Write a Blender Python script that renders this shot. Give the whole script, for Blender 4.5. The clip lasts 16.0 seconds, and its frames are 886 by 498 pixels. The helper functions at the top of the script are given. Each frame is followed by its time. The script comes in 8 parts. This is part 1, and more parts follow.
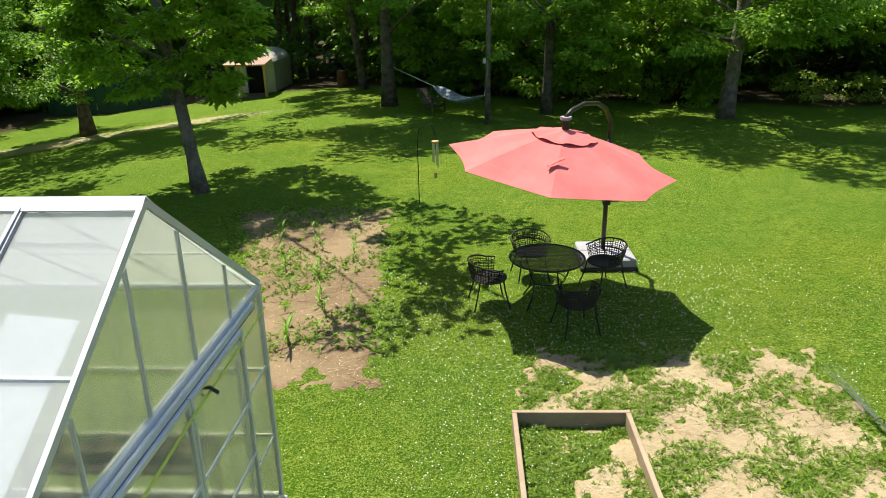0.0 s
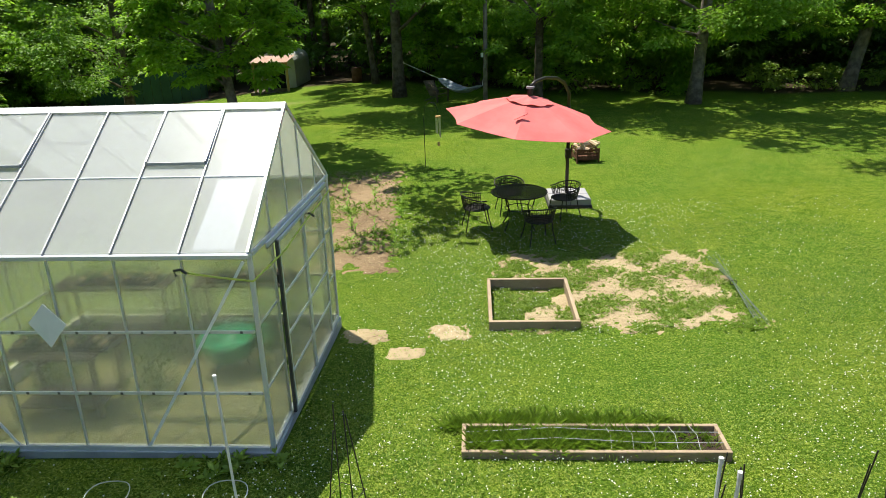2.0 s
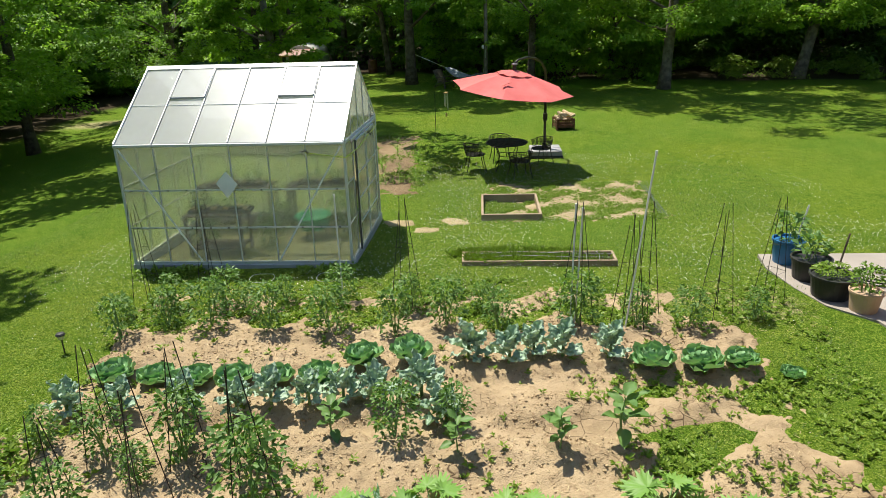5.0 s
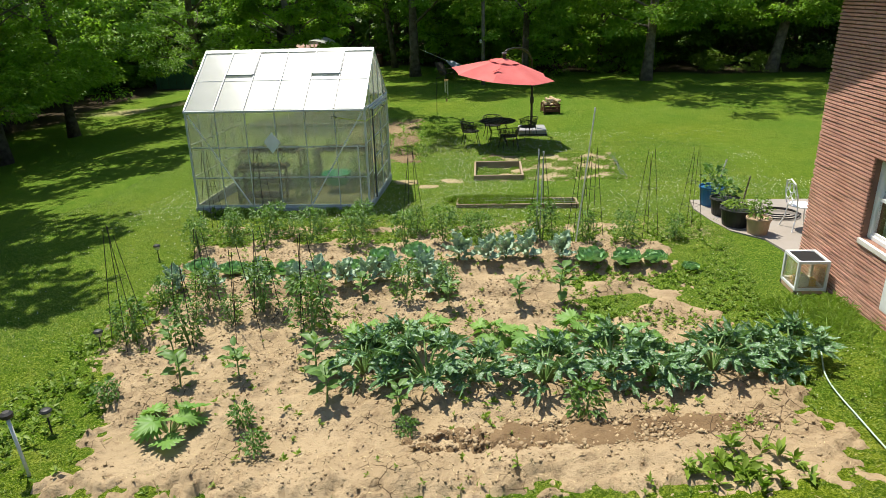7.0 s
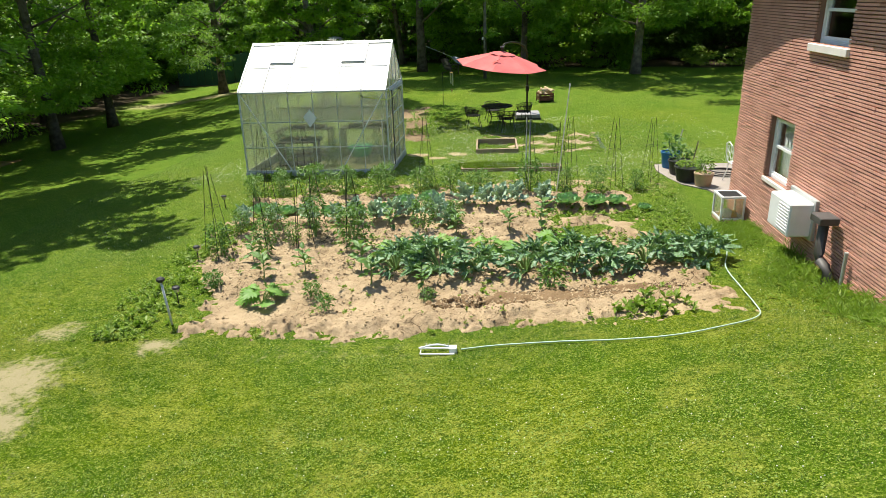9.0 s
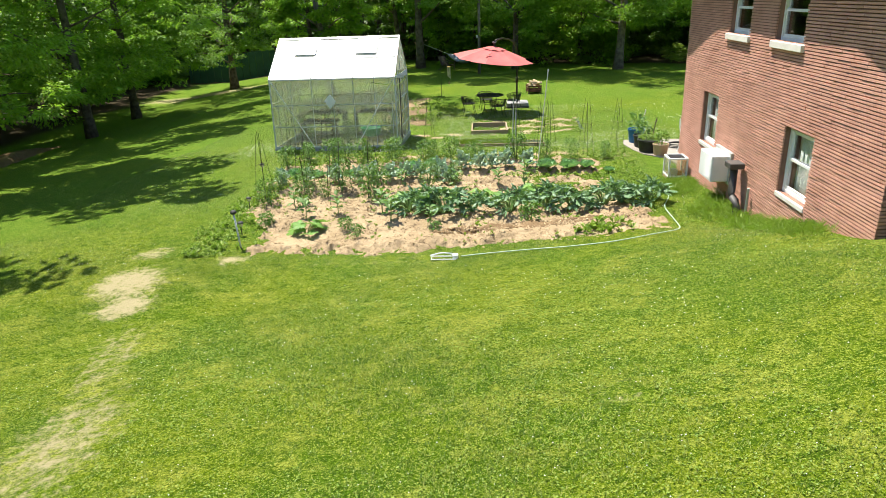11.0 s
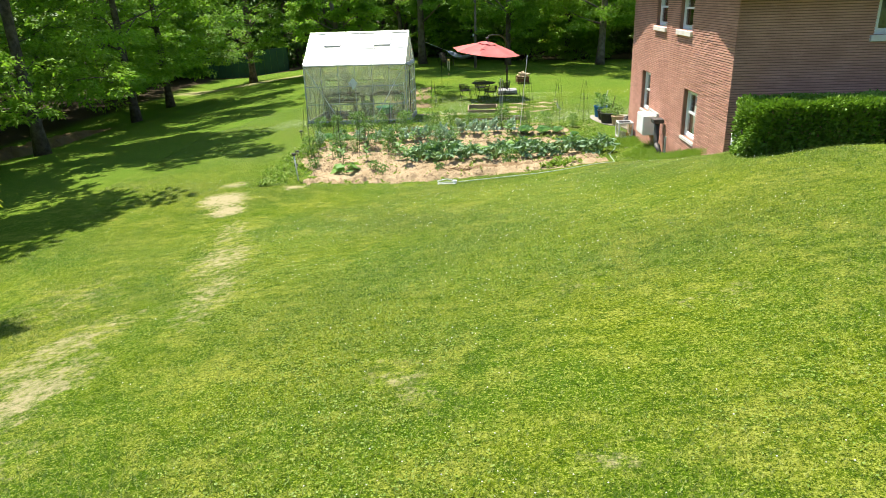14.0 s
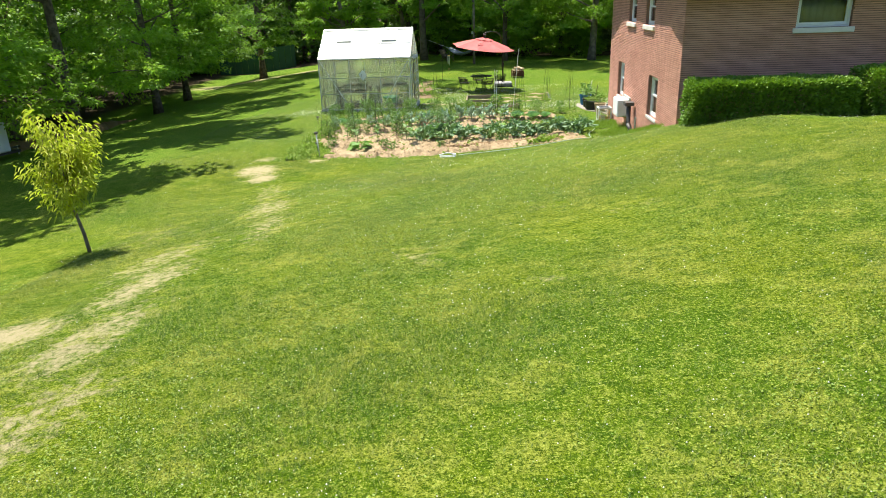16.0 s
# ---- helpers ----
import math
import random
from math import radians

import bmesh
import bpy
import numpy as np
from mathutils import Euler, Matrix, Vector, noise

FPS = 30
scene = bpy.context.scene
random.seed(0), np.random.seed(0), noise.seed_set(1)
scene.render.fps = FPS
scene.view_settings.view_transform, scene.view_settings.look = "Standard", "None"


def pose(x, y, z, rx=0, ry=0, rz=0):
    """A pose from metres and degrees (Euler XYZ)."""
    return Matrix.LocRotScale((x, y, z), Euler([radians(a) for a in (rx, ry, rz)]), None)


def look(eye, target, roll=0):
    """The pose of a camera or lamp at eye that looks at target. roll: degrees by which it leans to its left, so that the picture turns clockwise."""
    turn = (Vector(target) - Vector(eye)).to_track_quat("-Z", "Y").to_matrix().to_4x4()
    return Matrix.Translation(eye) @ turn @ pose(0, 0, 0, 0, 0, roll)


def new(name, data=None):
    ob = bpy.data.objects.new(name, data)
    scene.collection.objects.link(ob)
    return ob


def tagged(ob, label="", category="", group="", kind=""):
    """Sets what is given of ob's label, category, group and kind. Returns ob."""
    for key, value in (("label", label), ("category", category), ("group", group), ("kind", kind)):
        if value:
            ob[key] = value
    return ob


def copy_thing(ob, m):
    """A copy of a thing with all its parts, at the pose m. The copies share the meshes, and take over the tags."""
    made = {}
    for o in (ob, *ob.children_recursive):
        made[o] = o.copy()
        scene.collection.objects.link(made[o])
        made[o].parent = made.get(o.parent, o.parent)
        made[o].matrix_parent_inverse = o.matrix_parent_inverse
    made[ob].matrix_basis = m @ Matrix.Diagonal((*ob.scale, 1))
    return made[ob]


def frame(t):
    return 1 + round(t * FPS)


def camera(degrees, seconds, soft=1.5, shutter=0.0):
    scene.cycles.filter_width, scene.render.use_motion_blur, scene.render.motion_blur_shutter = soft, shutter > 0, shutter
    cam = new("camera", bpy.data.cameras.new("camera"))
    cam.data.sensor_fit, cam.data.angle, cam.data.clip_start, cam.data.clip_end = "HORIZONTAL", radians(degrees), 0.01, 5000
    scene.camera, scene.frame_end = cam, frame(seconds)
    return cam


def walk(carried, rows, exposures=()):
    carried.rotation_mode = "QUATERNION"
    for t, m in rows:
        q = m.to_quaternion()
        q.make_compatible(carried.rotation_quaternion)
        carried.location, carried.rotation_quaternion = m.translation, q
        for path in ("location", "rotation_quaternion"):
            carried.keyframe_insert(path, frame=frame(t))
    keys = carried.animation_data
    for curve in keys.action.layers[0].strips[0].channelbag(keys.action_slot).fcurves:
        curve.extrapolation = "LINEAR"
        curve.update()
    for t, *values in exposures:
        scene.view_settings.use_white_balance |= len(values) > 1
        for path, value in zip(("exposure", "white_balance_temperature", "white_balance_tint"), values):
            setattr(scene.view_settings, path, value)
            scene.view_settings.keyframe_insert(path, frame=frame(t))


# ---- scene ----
cam = camera(66.9, 16.0, soft=0.8)
PATH = [
    (0, (-0.21, 0.51, 3.936), (-0.283, 2.374, 3.215), -1.2),
    (0.5, (-0.105, -0.455, 3.922), (-0.193, 1.412, 3.211), -1.8),
    (1, (-0.056, -1.364, 3.934), (-0.149, 0.502, 3.22), -1.9),
    (1.5, (0.009, -2.219, 3.953), (-0.085, -0.355, 3.236), -1.7),
    (2, (0.08, -3.087, 3.979), (-0.019, -1.221, 3.265), -1.8),
    (2.5, (0.119, -3.911, 3.981), (0.018, -2.046, 3.268), -1.8),
    (3, (0.139, -4.734, 3.974), (0.037, -2.868, 3.261), -1.7),
    (3.5, (0.167, -5.539, 3.979), (0.061, -3.673, 3.268), -1.7),
    (4, (0.166, -6.343, 3.993), (0.057, -4.477, 3.281), -1.8),
    (6.5, (0.411, -10.187, 4.063), (0.292, -8.323, 3.347), -1.6),
    (7, (0.455, -10.972, 4.056), (0.336, -9.109, 3.339), -1.6),
    (7.5, (0.477, -11.771, 4.048), (0.352, -9.907, 3.334), -1.7),
    (8, (0.467, -12.551, 4.054), (0.341, -10.687, 3.34), -1.7),
    (8.5, (0.487, -13.317, 4.068), (0.358, -11.454, 3.354), -1.7),
    (9, (0.535, -14.071, 4.073), (0.404, -12.207, 3.359), -1.9),
    (11.5, (0.582, -17.958, 4.09), (0.465, -16.091, 3.381), -2.0),
    (12, (0.614, -18.768, 4.088), (0.497, -16.9, 3.381), -2.0),
    (12.5, (0.645, -19.578, 4.074), (0.529, -17.71, 3.37), -1.9),
    (13, (0.652, -20.372, 4.074), (0.538, -18.503, 3.37), -1.9),
    (13.5, (0.67, -21.168, 4.075), (0.558, -19.299, 3.372), -1.8),
    (14, (0.693, -21.941, 4.08), (0.581, -20.072, 3.377), -1.9),
    (14.5, (0.716, -22.667, 4.097), (0.604, -20.799, 3.392), -1.9),
    (15, (0.741, -23.368, 4.103), (0.629, -21.5, 3.398), -1.9),
    (15.5, (0.763, -24.062, 4.106), (0.652, -22.194, 3.402), -1.9),
    (16, (0.798, -24.743, 4.11), (0.685, -22.874, 3.405), -2.0),
]
walk(cam, [(t, look(eye, target, roll)) for t, eye, target, roll in PATH], [(0.0, 1.03), (4.0, 0.80), (6.5, 0.64), (7.0, 0.64), (8.0, 0.77), (9.0, 0.87), (11.5, 1.18), (16.0, 1.20)])

# ---- light ----
world = bpy.data.worlds.new("sky")
scene.world = world
world.use_nodes = True
sky = world.node_tree.nodes.new("ShaderNodeTexSky")
sky.sky_type, sky.sun_disc = "NISHITA", False
SUN = Vector((-0.27, 0.34, 1.0)).normalized()
sky.sun_elevation = math.asin(SUN.z)
sky.sun_rotation = math.atan2(SUN.x, SUN.y)
sky.air_density, sky.dust_density, sky.ozone_density = 1.0, 0.6, 1.2
world.node_tree.links.new(sky.outputs["Color"], world.node_tree.nodes["Background"].inputs["Color"])
world.node_tree.nodes["Background"].inputs["Strength"].default_value = 0.115
sun = new("sun", bpy.data.lights.new("sun", "SUN"))
sun.data.energy, sun.data.angle, sun.data.color = 5.0, radians(0.53), (1.0, 0.94, 0.82)
sun.matrix_world = look(SUN * 60, (0, 0, 0))

# ---- materials ----


class Nodes:
    """A short way to write node trees."""

    def __init__(self, name):
        self.m = bpy.data.materials.new(name)
        self.m.use_nodes = True
        self.t = self.m.node_tree
        self.b = self.t.nodes["Principled BSDF"]
        self.out = self.t.nodes["Material Output"]

    def n(self, kind, **sets):
        node = self.t.nodes.new("ShaderNode" + kind)
        for key, v in sets.items():
            self.put(v, node.inputs[key])
        return node

    def put(self, v, socket):
        if isinstance(v, bpy.types.NodeSocket):
            self.t.links.new(v, socket)
        elif isinstance(v, (tuple, list)) and len(v) == 3 and socket.type == "RGBA":
            socket.default_value = (*v, 1)
        else:
            socket.default_value = v

    def coords(self, world_space=False):
        return self.n("NewGeometry").outputs["Position"] if world_space else self.n("TexCoord").outputs["Object"]

    def noise(self, co, scale, detail=4, rough=0.6):
        node = self.n("TexNoise", Scale=scale, Detail=detail, Roughness=rough)
        self.put(co, node.inputs["Vector"])
        return node.outputs["Fac"]

    def ramp(self, fac, a, b):
        node = self.n("MapRange")
        node.interpolation_type = "SMOOTHSTEP"
        self.put(fac, node.inputs["Value"])
        node.inputs["From Min"].default_value, node.inputs["From Max"].default_value = a, b
        return node.outputs["Result"]

    def mix(self, fac, a, b, blend="MIX"):
        node = self.n("Mix")
        node.data_type, node.blend_type = "RGBA", blend
        self.put(fac, node.inputs[0])
        self.put(a, node.inputs[6])
        self.put(b, node.inputs[7])
        return node.outputs[2]

    def math(self, op, a, b=0.0, c=0.0):
        node = self.n("Math")
        node.operation = op
        self.put(a, node.inputs[0])
        self.put(b, node.inputs[1])
        self.put(c, node.inputs[2])
        return node.outputs[0]

    def bump(self, height, strength=0.3, distance=0.01):
        node = self.n("Bump", Strength=strength, Distance=distance)
        self.put(height, node.inputs["Height"])
        self.put(node.outputs["Normal"], self.b.inputs["Normal"])


def surface(name, a, b=None, rough=0.6, metal=0.0, scale=3.0, fine=60.0, bump=0.25, depth=0.004, vary=0.0, island=0.0, spec=0.4, world_space=False):
    """A solid surface: two colours mixed by broad stains and fine grain, with a fine relief."""
    k = Nodes(name)
    b = b or tuple(c * 0.7 for c in a)
    co = k.coords(world_space)
    broad, grain = k.noise(co, scale), k.noise(co, fine, 3)
    fac = k.math("MULTIPLY", k.ramp(broad, 0.35, 0.68), 0.65)
    fac = k.math("ADD", fac, k.math("MULTIPLY", grain, 0.35))
    colour = k.mix(fac, a, b)
    for amount, node, out in ((vary, "ObjectInfo", "Random"), (island, "NewGeometry", "Random Per Island")):
        if amount:
            hsv = k.n("HueSaturation", Color=colour)
            r = k.n(node).outputs[out]
            k.put(k.math("MULTIPLY_ADD", r, amount, 1 - amount / 2), hsv.inputs["Value"])
            colour = hsv.outputs["Color"]
    k.put(colour, k.b.inputs["Base Color"])
    k.put(k.math("MULTIPLY_ADD", grain, 0.25, max(rough - 0.12, 0.02)), k.b.inputs["Roughness"])
    k.b.inputs["Metallic"].default_value = metal
    k.b.inputs["Specular IOR Level"].default_value = spec
    if bump:
        k.bump(k.math("ADD", grain, broad), bump, depth)
    return k.m


def foliage(name, a, b, glow=0.35, rough=0.5, island=True, scale=2.0, spec=0.35, veins=None):
    """Leaves: light passes through them, and every leaf has a tone of its own."""
    k = Nodes(name)
    co = k.coords(True)
    r = k.n("NewGeometry").outputs["Random Per Island"] if island else k.n("ObjectInfo").outputs["Random"]
    fac = k.math("ADD", k.math("MULTIPLY", r, 0.6), k.math("MULTIPLY", k.noise(co, scale, 3), 0.5))
    colour = k.mix(fac, a, b)
    if veins:
        spots = k.noise(k.coords(), 44.0, 4, 0.7)
        colour = k.mix(k.ramp(spots, 0.50, 0.63), colour, veins)
    k.put(colour, k.b.inputs["Base Color"])
    k.b.inputs["Roughness"].default_value = rough
    k.b.inputs["Specular IOR Level"].default_value = spec
    thin = k.n("BsdfTranslucent")
    k.put(k.mix(0.5, colour, (0.20, 0.40, 0.015), "MIX"), thin.inputs["Color"])
    both = k.n("MixShader")
    both.inputs[0].default_value = glow
    k.put(k.b.outputs[0], both.inputs[1])
    k.put(thin.outputs[0], both.inputs[2])
    k.put(both.outputs[0], k.out.inputs["Surface"])
    return k.m


def sheet(name, tint, clear=0.3, soft=0.45, milky=0.25, rough=0.3, ior=1.03):
    """Twin-wall polycarbonate: part clear, part blurred, part milky, with a gloss."""
    k = Nodes(name)
    co = k.coords(True)
    stain = k.noise(co, 1.6, 4)
    k.put(k.mix(k.ramp(stain, 0.3, 0.75), tint, tuple(c * 0.86 for c in tint)), k.b.inputs["Base Color"])
    k.b.inputs["Roughness"].default_value = 0.30
    k.b.inputs["Specular IOR Level"].default_value = 0.5
    see = k.n("BsdfTransparent", Color=tint)
    blur = k.n("BsdfRefraction", Color=tint, Roughness=rough, IOR=ior)
    glow = k.n("BsdfTranslucent", Color=tint)
    m1, m2, m3 = k.n("MixShader"), k.n("MixShader"), k.n("MixShader")
    m1.inputs[0].default_value = soft / max(clear + soft, 1e-6)
    k.put(see.outputs[0], m1.inputs[1]), k.put(blur.outputs[0], m1.inputs[2])
    m2.inputs[0].default_value = 0.5
    k.put(k.b.outputs[0], m2.inputs[1]), k.put(glow.outputs[0], m2.inputs[2])
    k.put(k.math("MULTIPLY_ADD", stain, milky * 0.6, milky * 0.7), m3.inputs[0])
    k.put(m1.outputs[0], m3.inputs[1]), k.put(m2.outputs[0], m3.inputs[2])
    k.put(m3.outputs[0], k.out.inputs["Surface"])
    return k.m


def lawn_material(name, blades):
    """Mown grass: green with yellower patches; dry where the attribute 'dry' says that it is worn."""
    k = Nodes(name)
    co = k.coords(True)
    broad, mid, fine = k.noise(co, 0.42, 4), k.noise(co, 1.5, 6, 0.65), k.noise(co, 85.0, 3, 0.7)
    lush = k.n("Attribute")
    lush.attribute_name = "lush"
    lush = lush.outputs["Fac"]
    green = k.mix(k.ramp(broad, 0.34, 0.66), (0.066, 0.136, 0.004), (0.150, 0.195, 0.008))
    pale = k.math("MULTIPLY", k.ramp(mid, 0.48, 0.64), k.math("MULTIPLY_ADD", lush, -0.4, 0.85))
    green = k.mix(pale, green, (0.245, 0.270, 0.034))
    mottle = k.noise(k.n("Mapping", Vector=co, Scale=(0.6, 1.0, 1.0)).outputs["Vector"], 7.0, 4, 0.7)
    green = k.mix(k.math("MULTIPLY", k.ramp(mottle, 0.51, 0.38), 0.75), green, (0.045, 0.100, 0.003))
    green = k.mix(k.math("MULTIPLY", k.ramp(mottle, 0.52, 0.68), 0.5), green, (0.26, 0.29, 0.045))
    speck = k.noise(co, 19.0, 5, 0.8)
    green = k.mix(k.math("MULTIPLY", k.ramp(speck, 0.50, 0.36), 0.5), green, (0.035, 0.085, 0.003))
    green = k.mix(k.math("MULTIPLY", k.ramp(speck, 0.54, 0.68), 0.55), green, (0.30, 0.36, 0.06))
    green = k.mix(k.math("MULTIPLY", lush, 0.62), green, (0.088, 0.182, 0.022))
    if blades:
        r = k.n("NewGeometry").outputs["Random Per Island"]
        green = k.mix(k.math("MULTIPLY", k.ramp(r, 0.45, 1.0), 0.65), green, (0.37, 0.41, 0.085))
        green = k.mix(k.ramp(r, 0.25, 0.0), green, (0.06, 0.12, 0.008))
    else:
        tuft = k.math("ADD", k.math("MULTIPLY", fine, 0.5), k.math("MULTIPLY", k.noise(co, 36.0, 4, 0.7), 0.5))
        green = k.mix(k.math("MULTIPLY", k.ramp(tuft, 0.51, 0.43), 0.92), green, (0.032, 0.066, 0.003))
        green = k.mix(k.math("MULTIPLY", k.ramp(tuft, 0.53, 0.60), 0.75), green, (0.38, 0.42, 0.085))
    dry = k.n("Attribute")
    dry.attribute_name = "dry"
    dry = dry.outputs["Fac"]
    worn = k.ramp(k.math("ADD", dry, k.math("MULTIPLY", k.math("SUBTRACT", k.noise(co, 7.0, 7, 0.85), 0.5), 2.6)), 0.34, 0.95)
    straw = k.mix(fine, (0.27, 0.23, 0.11), (0.47, 0.41, 0.25))
    colour = k.mix(worn, green, straw)
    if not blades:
        # near-black floor: the deep shade under the trees is put into its colour
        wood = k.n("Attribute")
        wood.attribute_name = "shaded_litter"
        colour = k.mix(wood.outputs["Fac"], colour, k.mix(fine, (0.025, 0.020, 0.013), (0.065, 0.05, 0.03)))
    k.put(colour, k.b.inputs["Base Color"])
    k.b.inputs["Roughness"].default_value = 0.95 if not blades else 0.5
    k.b.inputs["Specular IOR Level"].default_value = 0.3 if blades else 0.04
    if blades:
        thin, both = k.n("BsdfTranslucent"), k.n("MixShader")
        k.put(colour, thin.inputs["Color"])
        both.inputs[0].default_value = 0.35
        k.put(k.b.outputs[0], both.inputs[1]), k.put(thin.outputs[0], both.inputs[2])
        k.put(both.outputs[0], k.out.inputs["Surface"])
    else:
        k.bump(k.math("ADD", fine, k.math("MULTIPLY", mid, 0.6)), 0.9, 0.035)
    return k.m


def soil_material(name, a, b, wet=(0.16, 0.10, 0.055)):
    k = Nodes(name)
    co = k.coords(True)
    broad, clod, grain = k.noise(co, 1.1, 4), k.noise(co, 9.0, 5, 0.7), k.noise(co, 70.0, 3)
    colour = k.mix(k.ramp(broad, 0.3, 0.7), a, b)
    colour = k.mix(k.math("MULTIPLY", k.ramp(clod, 0.50, 0.68), 0.6), colour, wet)
    colour = k.mix(k.math("MULTIPLY", grain, 0.3), colour, tuple(min(1, c * 1.25) for c in a))
    cracks = k.n("TexVoronoi")
    cracks.feature = "DISTANCE_TO_EDGE"
    cracks.inputs["Scale"].default_value = 5.0
    k.put(co, cracks.inputs["Vector"])
    gap = k.math("MULTIPLY", k.ramp(cracks.outputs["Distance"], 0.035, 0.0), k.ramp(broad, 0.52, 0.62))
    colour = k.mix(gap, colour, tuple(c * 0.4 for c in wet))
    k.put(colour, k.b.inputs["Base Color"])
    k.b.inputs["Roughness"].default_value = 0.95
    k.b.inputs["Specular IOR Level"].default_value = 0.15
    k.bump(k.math("ADD", clod, k.math("MULTIPLY", grain, 0.5)), 0.9, 0.04)
    return k.m


